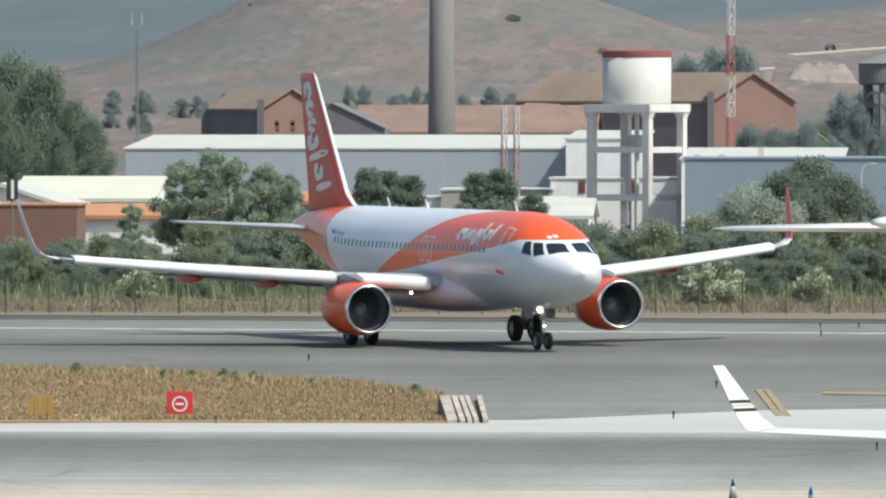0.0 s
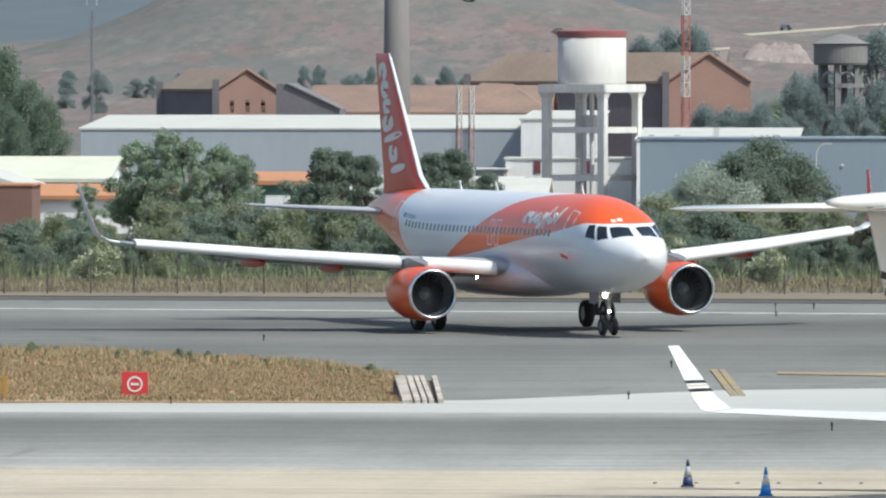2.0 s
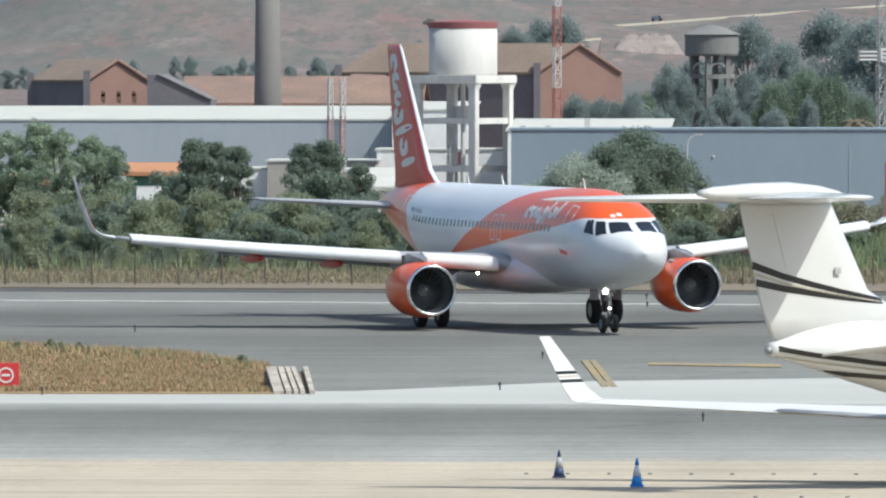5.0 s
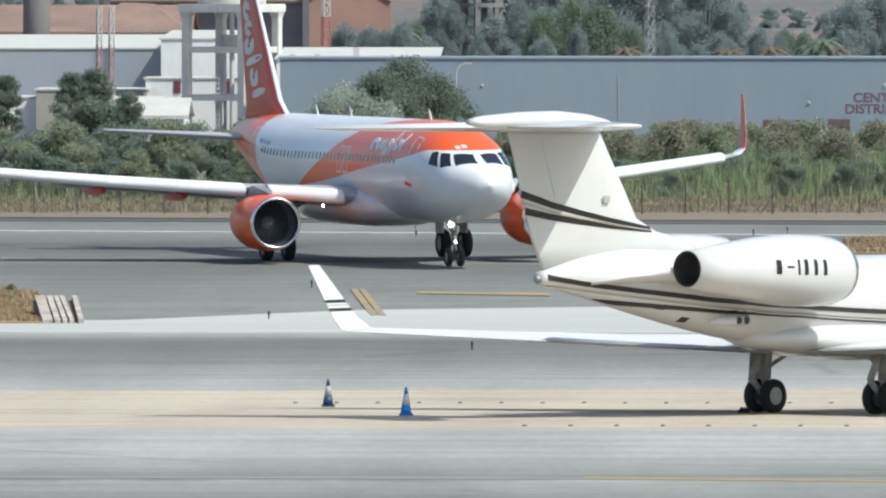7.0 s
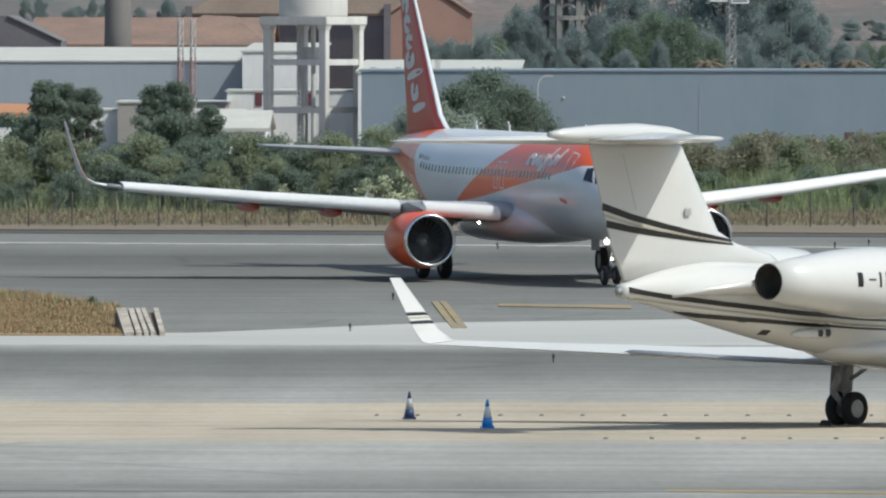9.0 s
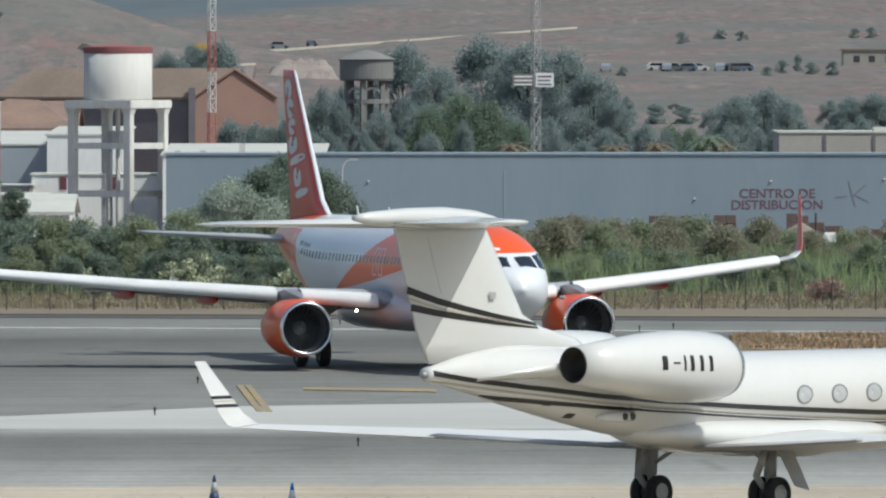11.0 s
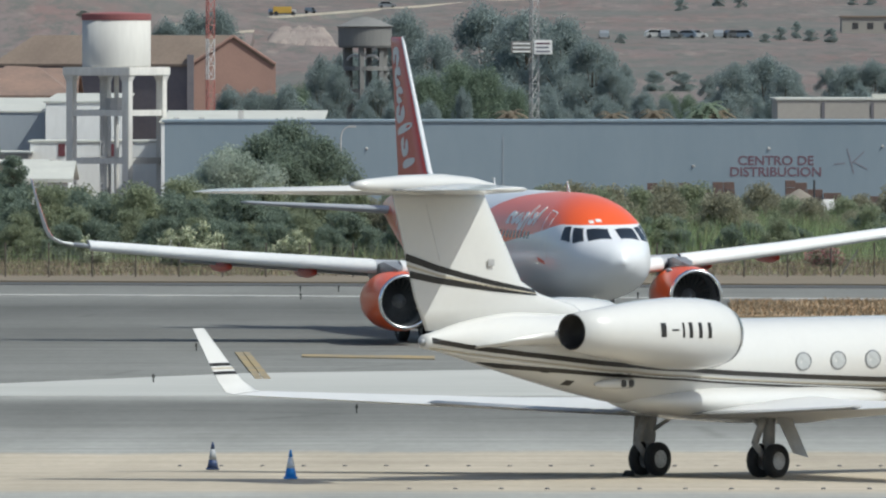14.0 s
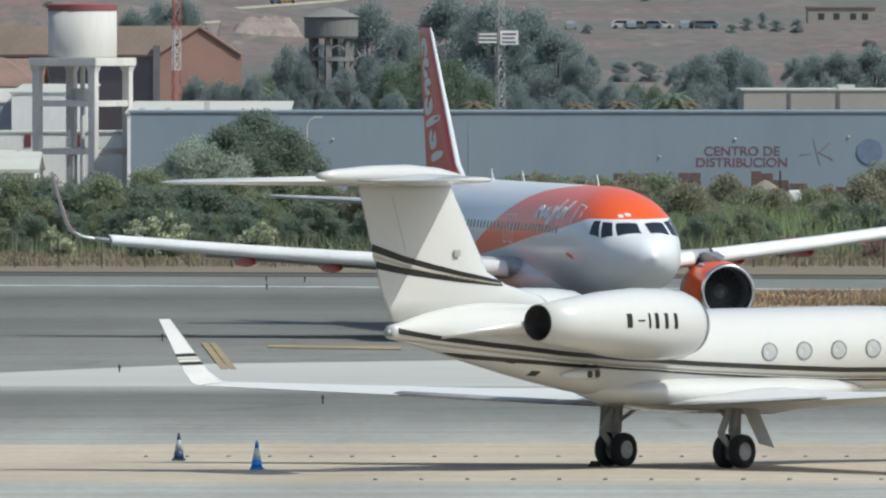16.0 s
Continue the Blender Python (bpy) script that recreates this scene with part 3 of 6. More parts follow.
        for l0, l1 in ((2.5, 5.2), (6.1, 8.6), (8.605, 11.2), (11.205, 13.8), (13.805, 16.2)):
            def le(l):
                return np.interp(l, (1.5, 6.4, 11.5, 16.75), (11.9, 14.6, 17.3, 20.05)), np.interp(l, (1.5, 6.4, 11.5, 16.75), (2.62, 3.02, 3.42, 3.92)), np.interp(l, (1.5, 6.4, 16.75), (0.62, 0.56, 0.40))
            rr = []
            for l in (l0, l1):
                s, z, h = le(l)
                rr.append([(MAIN - s + dx, l * side, z + dz * h) for dx, dz in ((-0.55, 0.52), (-0.25, 0.50), (0.05, 0.36), (0.25, 0.05), (0.28, -0.25), (0.15, -0.48), (0.06, -0.42), (0.1, -0.15), (-0.05, 0.15), (-0.5, 0.40))])
            part("slat", loft(rr, cap=False), M_SLAT, wg, "white extended leading-edge slat", True)
        for l, s, z in ((3.2, 17.6, 2.35), (7.9, 18.2, 2.75), (11.0, 19.4, 3.0)):
            f = spin([(1.6, 0.02), (1.1, 0.14), (0.2, 0.24), (-1.2, 0.22), (-2.3, 0.03)], "x", 14, (MAIN - s, l * side, z))
            part("flap_track_fairing", f, M_RED if l > 4 else M_WINGGREY, wg, "orange flap track fairing", True)
        part("flap", wing([w(18.5, 2.3, 2.35, 1.5, 0.14), w(18.2, 6.4, 2.7, 1.25, 0.14), w(20.0, 12.4, 3.2, 0.85, 0.14)]), M_WINGGREY, wg, "", True)
        engine(a, side)
        # tailplane
        part("tailplane", wing([w(32.0, 0.4, 4.76, 3.9, 0.11), w(32.6, 1.2, 4.82, 3.4, 0.1), w(35.5, 6.2, 5.14, 1.35, 0.1), w(35.8, 6.32, 5.16, 1.0, 0.08)]), M_WINGGREY, a, "grey-white swept tailplane", True)
        # main legs
        y = 3.795 * side
        leg = bar((0, y, 0.55), (0, y, 1.5), 0.10, n=14)
        tube(leg, (0, y, 1.4), (0.1, y, 2.9), 0.15, n=14)
        tube(leg, (0, y - 0.5, 0.58), (0, y + 0.5, 0.58), 0.09, n=12)
        tube(leg, (0, y, 1.7), (0, y - side * 1.5, 2.6), 0.07, n=8)
        tube(leg, (-0.2, y, 0.75), (-0.42, y, 1.1), 0.04, n=6)
        tube(leg, (-0.42, y, 1.1), (-0.1, y, 1.5), 0.04, n=6)
        part("main_leg", leg, M_METAL, a, "dark metal main landing leg", True)
        part("leg_door", boxes((-0.55, 0.45, y + side * 0.32, y + side * 0.36, 1.25, 2.75), bevel=0.015), M_WHITE, a, "white leg door")
    # fin
    fin = []
    for z, s0, c, t in ((5.55, 28.2, 7.6, 0.05), (5.9, 29.4, 6.3, 0.10), (6.4, 30.3, 5.4, 0.11), (11.5, 34.42, 2.2, 0.10), (11.74, 34.68, 1.9, 0.05)):
        fin.append([(MAIN - s0 - q * c, b * c * t, z) for q, b in foil(10, 0)])
    f = part("fin", loft(fin), M_RED, a, "tall orange-red fin", True)
    ed = []
    for z, s0, c, t in ((5.6, 28.3, 7.5, 0.055), (5.92, 29.4, 6.3, 0.10), (6.4, 30.28, 5.4, 0.112), (11.5, 34.40, 2.2, 0.103), (11.75, 34.65, 1.9, 0.055)):
        k = 0.09 / c
        ed.append([(MAIN - s0 - q * k * c, b * math.sqrt(k) * 1.48 * c * t * 1.08, z) for q, b in ((-0.08, 0), (0.0, 0.14), (0.1, 0.38), (0.4, 0.68), (1.0, 0.98), (1.0, -0.98), (0.4, -0.68), (0.1, -0.38), (0.0, -0.14))])
    part("fin_leading_edge", loft(ed), M_WHITE, f, "white leading edge", True)
    # the same name up the fin, plain rings and strokes on both faces
    def on_fin(side):
        def at(u, h, lift):
            z = 11.30 - u * 1.42 + (h - 0.31) * 0.30
            sf = float(np.interp(z, (6.4, 11.5), (30.3, 34.42)))
            cc = float(np.interp(z, (6.4, 11.5), (5.4, 2.2)))
            k = min(0.97, max(0.05, 0.50 + (0.36 - h) * 2.3 * (0.80 + 0.06 * cc) / cc))
            hw = 5 * (0.2969 * math.sqrt(k) - 0.126 * k - 0.3516 * k * k + 0.2843 * k ** 3 - 0.1036 * k ** 4) * cc * 0.11
            return (MAIN - sf - k * cc, side * (hw + lift), z)
        return at
    x = 0.0
    for w_, h0, h1 in LETTERS:
        for side in (-1, 1):
            part("fin_marking", mark(x, w_, h0, h1, on_fin(side)), M_LOGO, f, "white marking on the fin")
        x += w_ + 0.06
    # nose leg
    ng = MAIN - 5.07
    leg = bar((ng, 0, 0.38), (ng + 0.05, 0, 1.2), 0.07, n=12)
    tube(leg, (ng + 0.05, 0, 1.1), (ng + 0.15, 0, 2.0), 0.11, n=12)
    tube(leg, (ng, -0.32, 0.38), (ng, 0.32, 0.38), 0.06, n=10)
    tube(leg, (ng - 0.05, 0, 1.2), (ng - 1.1, 0, 1.9), 0.05, n=8)
    tube(leg, (ng + 0.12, 0, 0.55), (ng + 0.25, 0, 0.85), 0.035, n=6)
    tube(leg, (ng + 0.13, -0.3, 1.70), (ng + 0.13, 0.3, 1.70), 0.04, n=8)
    part("nose_leg", leg, M_METAL, a, "dark metal nose landing leg", True)
    for s in (-1, 1):
        part("nose_door", boxes((ng - 0.9, ng + 0.2, s * 0.5 - 0.02, s * 0.5 + 0.02, 1.35, 1.85), bevel=0.012), M_METAL, a, "grey nose wheel door")
    part("taxi_light", spin([(0.14, 0.09), (0.13, 0.1), (0, 0.07)], "x", 16, (ng + 0.15, -0.22, 1.70)), M_LAMP, a, "lit white taxi light", True)
    part("turn_light", spin([(0.12, 0.03), (0.1, 0.035), (0, 0.03)], "x", 12, (ng + 0.15, 0, 1.02)), M_LAMP, a, "small lit lamp", True)
    for s in (-1, 1):
        part("wing_light", spin([(0.1, 0.055), (0.08, 0.06), (0, 0.04)], "x", 12, (MAIN - 12.2, s * 3.42, 2.36)), M_LAMP, a, "lit wing root lamp", True)
    # blade aerials and beacon
    for s in (8.0, 19.5, 24.5):
        z = 5.85
        part("aerial", raw([(MAIN - s, -.02, z), (MAIN - s - .35, -.02, z), (MAIN - s - .45, -.01, z + .42), (MAIN - s - .3, -.01, z + .42), (MAIN - s, .02, z), (MAIN - s - .35, .02, z), (MAIN - s - .45, .01, z + .42), (MAIN - s - .3, .01, z + .42)], [(0, 1, 2, 3), (4, 5, 6, 7), (0, 3, 7, 4), (1, 2, 6, 5), (2, 3, 7, 6)]), M_WHITE, a, "white blade aerial")
    wheels = []
    for y in (-3.795, 3.795):
        for d in (-0.465, 0.465):
            wheels.append((wheel("main_wheel", a, 0, y + d, 0.585, 0.42), 0, y + d, 0.585))
    for d in (-0.25, 0.25):
        wheels.append((wheel("nose_wheel", a, ng, d, 0.38, 0.22), ng, d, 0.38))
    return a, wheels


plane, plane_wheels = airliner()


# ---------------------------------------------------------------- the business jet (x forward, y to port)
JTOP = ((-11.25, 4.00), (-10, 4.36), (-8, 4.62), (-6, 4.52), (-4, 4.38), (-2, 4.27), (8, 4.22), (11, 4.1), (13, 3.9), (15, 3.0), (15.6, 2.6))
JBOT = ((-11.25, 3.72), (-10, 3.44), (-8, 2.95), (-6, 2.5), (-4, 2.1), (-2, 1.88), (8, 1.86), (11, 1.9), (13, 2.05), (15, 2.3), (15.6, 2.55))
JWID = ((-11.25, .14), (-10, .42), (-8, .78), (-6, 1.02), (-4, 1.17), (-2, 1.22), (8, 1.22), (11, 1.15), (13, .9), (15, .4), (15.6, .03))


def jhull(x, deg, out=0.0):
    """A place on the jet's hull; deg up from its starboard side."""
    def at(tab):
        xs, ys = zip(*tab)
        return float(sum(np.interp(x + d, xs, ys) for d in (-.6, -.3, 0, .3, .6)) / 5)
    t, b, w = at(JTOP), at(JBOT), at(JWID)
    return (x, -(w + out) * math.cos(radians(deg)), (t + b) / 2 + ((t - b) / 2 + out) * math.sin(radians(deg)))


def jdeg(x, z):
    """The angle at which the starboard skin has height z."""
    t, b = float(np.interp(x, *zip(*JTOP))), float(np.interp(x, *zip(*JBOT)))
    return math.degrees(math.asin(max(-0.97, min(0.97, (z - (t + b) / 2) / ((t - b) / 2)))))


def jstrip(zs, thick, out=0.012):
    """A band along the starboard skin, through (x, z) places."""
    xs = np.linspace(zs[0][0], zs[-1][0], 60)
    rings = []
    for x in xs:
        z = float(np.interp(x, *zip(*zs)))
        d0, d1 = jdeg(x, z), jdeg(x, z + thick)
        rings.append([jhull(x, d0, out), jhull(x, d1, out), jhull(x, d1, -0.02), jhull(x, d0, -0.02)])
    return loft(rings)


def business_jet():
    a = thing("business_jet", pose(6.96, 307.3, 0.0, rz=47.6) @ pose(0, 0, 0, rx=-0.8), "white business jet with black stripes parked on the apron", "aeroplane")
    xs = list(np.linspace(-11.25, -2, 38)) + list(np.linspace(-1, 8, 10)) + list(np.linspace(8.5, 15.6, 26))
    ang = [-90 + 360 * k / 56 for k in range(56)]
    part("fuselage", loft([[jhull(x, d) for d in ang] for x in xs]), M_JETWHITE, a, "glossy white fuselage", True)
    ring = []
    for x, w, zb, zt in ((-3.4, 0.5, 2.0, 2.3), (-2.3, 1.15, 1.76, 2.4), (-1.0, 1.4, 1.55, 2.5), (0.4, 1.5, 1.46, 2.5), (4, 1.5, 1.48, 2.4), (6, 1.2, 1.6, 2.3), (7.6, 0.5, 1.85, 2.1)):
        ring.append([(x, w * math.copysign(abs(math.cos(t)) ** 0.7, math.cos(t)), (zb + zt) / 2 + (zt - zb) / 2 * math.sin(t)) for t in [2 * math.pi * k / 28 for k in range(28)]])
    part("belly_fairing", loft(ring), M_JETWHITE, a, "white belly fairing", True)
    part("tail_cone_tip", spin([(-11.38, 0.05), (-11.34, 0.09), (-11.2, 0.12)], "x", 16, (0, 0, 3.86)), M_METAL, a, "grey tail cone tip", True)
    line = ((-11.1, 3.83), (-9.3, 3.57), (-7.5, 3.36), (-5.5, 3.13), (-3.5, 2.96), (0, 2.73), (3, 2.57), (6, 2.43), (12, 2.3))
    part("upper_stripe", jstrip(line, 0.125, 0.02), M_BLACK, a, "black pinstripe")
    part("middle_stripe", jstrip([(x, z - 0.125) for x, z in line], 0.035, 0.02), M_GOLD, a, "champagne pinstripe")
    low = [(x, z - 0.235 - 0.14 * max(0, min(1, -(x + 4) / 5)) * (1 if x > -10 else 0.4)) for x, z in line[1:]]
    part("lower_stripe", jstrip(low, 0.10, 0.02), M_BLACK, a, "black pinstripe")
    part("name_marking", jstrip([(x, z - 0.175) for x, z in line], 0.025, 0.02), M_LOGO, a, "thin white stripe")
    for k in range(7):
        for side in (-1, 1):
            x, z = 2.78 + 1.465 * k, 3.05
            pts, inn = [], []
            for q in range(20):
                t = 2 * math.pi * q / 20
                zz, xx = z + 0.26 * math.sin(t), x + 0.34 * math.cos(t)
                p, r = Vector(jhull(xx, jdeg(xx, zz), 0.012)), Vector(jhull(xx, jdeg(xx, zz), -0.04))
                if side > 0:
                    p.y, r.y = -p.y, -r.y
                pts.append(p)
                inn.append(r)
            c = sum(pts, Vector()) / 20
            bm = raw(pts + inn, [tuple(range(20))] + [(i, (i + 1) % 20, (i + 1) % 20 + 20, i + 20) for i in range(20)])
            w = part("window_frame", bm, M_JETWIN, a, "oval cabin window rim")
            ps = [c + (p - c) * 0.82 + Vector((0, -side * -0.008, 0)) for p in pts]
            pi = [p + Vector((0, -side * 0.03, 0)) for p in ps]
            part("pane", raw(ps + pi, [tuple(range(20))] + [(i, (i + 1) % 20, (i + 1) % 20 + 20, i + 20) for i in range(20)]), M_BLIND, w, "drawn pale window blind")
    # engines
    for side in (-1, 1):
        o = (0, 1.95 * side, 4.06)
        prof = [(-1.45, 0.72), (-1.52, 0.80), (-1.9, 0.92), (-2.6, 0.97), (-3.7, 0.97), (-5.0, 0.86), (-6.4, 0.66), (-7.5, 0.49), (-7.5, 0.44), (-6.6, 0.42)]
        tilt = Matrix.Identity(4)
        tilt[2][0] = -0.03
        tilt[2][3] = -0.225
        e = part("nacelle", spin(prof, "x", 44, o, False), M_JETWHITE, a, "white engine nacelle", True)
        part("inlet_ring", spin([(-1.52, 0.802), (-1.40, 0.75), (-1.36, 0.70), (-1.42, 0.64), (-1.8, 0.6), (-1.82, 0.02)], "x", 44, o, False), M_LIP, e, "metal inlet ring", True)
        part("cowl_seam", spin([(-1.53, 0.803), (-1.56, 0.815), (-1.60, 0.825), (-1.60, 0.80)], "x", 44, o, False), M_EXH, e, "dark cowl seam", True)
        part("exhaust", spin([(-7.52, 0.485), (-7.55, 0.47), (-7.5, 0.44), (-6.9, 0.40), (-6.85, 0.02)], "x", 32, o, False), M_EXH, e, "sooty black exhaust", True)
        for x0, x1, h0, h1 in ((-4.90, -4.70, 0, 1), (-4.50, -4.24, .44, .56), (-4.10, -4.02, 0, 1), (-3.86, -3.72, 0, 1), (-3.48, -3.34, 0, 1), (-3.10, -2.96, 0, 1)):
            bm = bmesh.new()
            for i in range(4):
                p = []
                for h in (h0 + (h1 - h0) * i / 4, h0 + (h1 - h0) * (i + 1) / 4):
                    d = radians(-7 + 25 * h)
                    p.append((h, d))
                q = []
                for xx, d in ((x0, p[0][1]), (x1, p[0][1]), (x1, p[1][1]), (x0, p[1][1])):
                    xr = -xx - 6.55 if side > 0 else xx
                    r = float(np.interp(-xr, (1.5, 1.9, 2.6, 3.7, 5.0), (0.80, 0.92, 0.97, 0.97, 0.86))) + 0.008
                    q.append(bm.verts.new((xr, 1.95 * side + side * r * math.cos(d), 4.06 + r * math.sin(d))))
                bm.faces.new(q)
            bmesh.ops.remove_doubles(bm, verts=bm.verts, dist=1e-4)
            part("marking_bar", bm, M_BLACK, e, "black marking bar")
        for ob in (e, *e.children):
            ob.data.transform(tilt)
        rings = []
        for x, t, o in ((-1.9, 0.04, 1.5), (-2.6, 0.14, 1.5), (-5.0, 0.18, 1.5), (-7.2, 0.12, 1.5), (-7.9, 0.09, 1.40), (-8.8, 0.05, 1.05), (-9.7, 0.01, 0.55)):
            rise = 0.30 * (o - 0.45)
            rings.append([(x, side * 0.45, 3.66 - t), (x, side * o, 3.70 + rise - t), (x, side * o, 3.70 + rise + t), (x, side * 0.45, 3.72 + t)])
        part("pylon", loft(rings), M_JETWHITE, a, "white engine pylon", True)
        # wing with winglet
        def w(x, l, z, c, t, lean=0):
            return (x, l * side, z, c, t, lean * side)
        wg = part("wing", wing([w(5.0, 0.8, 1.72, 6.6, 0.12), w(3.9, 2.2, 1.75, 5.3, 0.11), w(0.9, 7.0, 1.90, 3.3, 0.1), w(-2.65, 13.3, 2.18, 1.65, 0.1), w(-2.8, 13.55, 2.20, 1.5, 0.09)]), M_JETWING, a, "white swept wing", True)
        wl = part("winglet", wing([w(-2.8, 13.55, 2.20, 1.5, 0.09), w(-3.1, 13.75, 2.26, 1.3, 0.08, -35), w(-3.55, 13.9, 2.57, 1.0, 0.07, -72), w(-4.75, 14.21, 4.04, 0.45, 0.07, -76)]), M_JETWHITE, wg, "white winglet with two black bands", True)
        for f0, f1, mt in ((0.12, 0.18, M_BLACK), (0.22, 0.25, M_GOLD), (0.28, 0.34, M_BLACK)):
            rr = []
            for f in (f0, f1):
                x, l, z, c = (p0 + (p1 - p0) * f for p0, p1 in zip((-3.55, 13.9, 2.57, 1.0), (-4.75, 14.21, 4.04, 0.45)))
                cl, sl = math.cos(radians(-76 * side)), math.sin(radians(-76 * side))
                rr.append([(x + 0.006 - q * (c + 0.012), l * side + b * c * 0.082 * sl, z + b * c * 0.082 * cl) for q, b in foil()])
            part("winglet_band", loft(rr), mt, wl, "band on the winglet")
        # added flap; its grey paints in the shade under the wing's rear edge
        part("flap", wing([w(-1.1, 1.6, 1.72, 0.75, 0.2), w(-1.55, 4.2, 1.82, 0.65, 0.2), w(-2.3, 7.6, 1.99, 0.55, 0.18)]), M_LEG, wg, "lowered flap, grey to stand in for shade", True)
        # stabiliser
        part("stabiliser", wing([w(-8.7, 0.1, 7.88, 3.9, 0.09), w(-12.9, 5.25, 7.90, 1.6, 0.09), w(-13.3, 5.36, 7.90, 1.15, 0.07)]), M_JETWHITE, a, "white stabiliser atop the fin", True)
        # main leg
        y = 2.135 * side
        leg = bar((0, y, 0.44), (0, y, 1.0), 0.10, n=12)
        tube(leg, (0, y, 0.95), (0.1, y, 1.8), 0.16, n=12)
        tube(leg, (0, y - 0.35, 0.445), (0, y + 0.35, 0.445), 0.07, n=10)
        tube(leg, (-0.1, y, 0.5), (-0.55, y, 0.95), 0.09, n=8)
        tube(leg, (-0.55, y, 0.95), (-0.1, y, 1.75), 0.10, n=8)
        tube(leg, (0, y, 1.2), (0.2, y - side * 0.9, 1.75), 0.06, n=8)
        tube(leg, (.12, y + side * .1, .6), (.16, y + side * .12, 1.7), 0.025, n=6)
        tube(leg, (-.05, y, 1.02), (.05, y, .98), 0.15, n=10)
        bmesh.ops.translate(leg, verts=leg.verts, vec=(0.2, 0, -0.05))
        part("main_leg", leg, M_LEG, a, "grey main landing leg", True)
        dr = raw([(0.25, y + side * .40, 1.75), (-0.35, y + side * .40, 1.75), (-0.05, y + side * .75, 0.75), (0.55, y + side * .75, 0.62), (0.25, y + side * .43, 1.75), (-0.35, y + side * .43, 1.75), (-0.05, y + side * .78, 0.75), (0.55, y + side * .78, 0.62)],
                 [(0, 1, 2, 3), (4, 5, 6, 7), (0, 1, 5, 4), (1, 2, 6, 5), (2, 3, 7, 6), (3, 0, 4, 7)])
        bmesh.ops.translate(dr, verts=dr.verts, vec=(0.42, 0, -0.12))
        part("leg_door", dr, M_LEG, a, "pale grey leg door")
        for d in (-0.28, 0.28):
            wheel("main_wheel", a, 0.2, y + d, 0.47, 0.30).location.z -= 0.05
    # fin
    fin = []
    for z, x0, x1, t in ((4.15, -4.3, -11.15, 0.03), (4.72, -5.2, -11.45, 0.05), (5.05, -6.6, -11.6, 0.075), (5.4, -7.35, -11.7, 0.09), (7.63, -8.72, -12.37, 0.09), (7.88, -8.87, -12.42, 0.09)):
        c = x0 - x1
        fin.append([(x0 - q * c, b * c * t, z) for q, b in foil(10, 0)])
    f = part("fin", loft(fin), M_JETWHITE, a, "tall white fin under a T tail", True)
    part("fin_fairing", loft([[(x, w * math.cos(t), 7.98 + dz + h * math.sin(t)) for t in [2 * math.pi * k / 20 for k in range(20)]] for x, w, h, dz in ((-13.9, .12, .08, .06), (-13.4, .2, .17, .05), (-12, .3, .26, .05), (-10.5, .33, .30, .03), (-9.3, .28, .25, -.02), (-8.5, .16, .13, -.06), (-8.15, .03, .03, -.1))]), M_JETWHITE, a, "white fairing over the T tail", True)

    def fin_strip(zs, th, mt):
        for side in (-1, 1):
            rr = []
            for x in np.linspace(zs[0][0], zs[-1][0], 24):
                z = float(np.interp(x, *zip(*zs)))
                row = []
                for zz in (z, z + th * float(np.interp(x, (-12, -6), (1.0, 0.35)))):
                    x0 = float(np.interp(zz, (4.72, 5.05, 5.4, 7.75), (-5.2, -6.6, -7.35, -8.75)))
                    x1 = float(np.interp(zz, (4.72, 5.05, 5.4, 7.75), (-11.45, -11.6, -11.7, -12.6)))
                    t = float(np.interp(zz, (4.72, 5.05, 5.4), (0.05, 0.075, 0.09)))
                    c = x0 - x1
                    k = min(0.995, max(0.004, (x0 - x) / c))
                    hw = 5 * (0.2969 * math.sqrt(k) - 0.126 * k - 0.3516 * k * k + 0.2843 * k ** 3 - 0.1036 * k ** 4) * c * t
                    row += [(min(x, x0), side * (hw + 0.012), zz), (min(x, x0), side * hw * 0.7, zz)]
                rr.append([row[0], row[2], row[3], row[1]])
            part("fin_stripe", loft(rr), mt, f, "curved stripe on the fin")
    fin_strip(((-11.9, 6.02), (-10.8, 5.72), (-9.7, 5.5), (-8.6, 5.31), (-7.5, 5.16), (-6.9, 5.08)), 0.2, M_BLACK)
    fin_strip(((-11.85, 5.86), (-10.8, 5.60), (-9.7, 5.41), (-8.6, 5.25), (-7.5, 5.12), (-6.9, 5.06)), 0.07, M_GOLD)
    fin_strip(((-11.75, 5.56), (-10.8, 5.40), (-9.7, 5.27), (-8.6, 5.15), (-7.5, 5.06), (-6.9, 5.02)), 0.2, M_BLACK)
    part("rudder_seam", bar((-11.3, -0.205, 7.5), (-10.85, -0.262, 6.0), 0.008, n=5), M_LEG, f, "thin seam of the rudder")
    part("access_plate", boxes((-8.93, -8.69, -0.262, -0.24, 5.84, 6.02)), M_LEG, f, "small grey plate")
    # small pod and vents low on the side
    pod = loft([[(x, -1.14 + w * math.cos(t), 2.62 + h * math.sin(t)) for t in [2 * math.pi * k / 14 for k in range(14)]] for x, w, h in ((-5.7, .05, .05), (-5.4, .13, .12), (-4.7, .17, .15), (-4.25, .16, .14), (-4.2, .1, .1))])
    pd = part("air_outlet", pod, M_JETWHITE, a, "white air outlet pod", True)
    for x in (-4.42, -4.72):
        part("outlet_mouth", spin([(-0.01, 0.02), (-0.01, 0.10), (0.05, 0.10)], "y", 16, (x, -1.31, 2.62)), M_BLACK, pd, "dark mouth")
    for x, z in ((-6.1, 2.62), (-7.1, 2.98)):
        part("vent", jstrip(((x - .14, z), (x + .14, z - .03)), 0.12), M_EXH, a, "small dark vent")
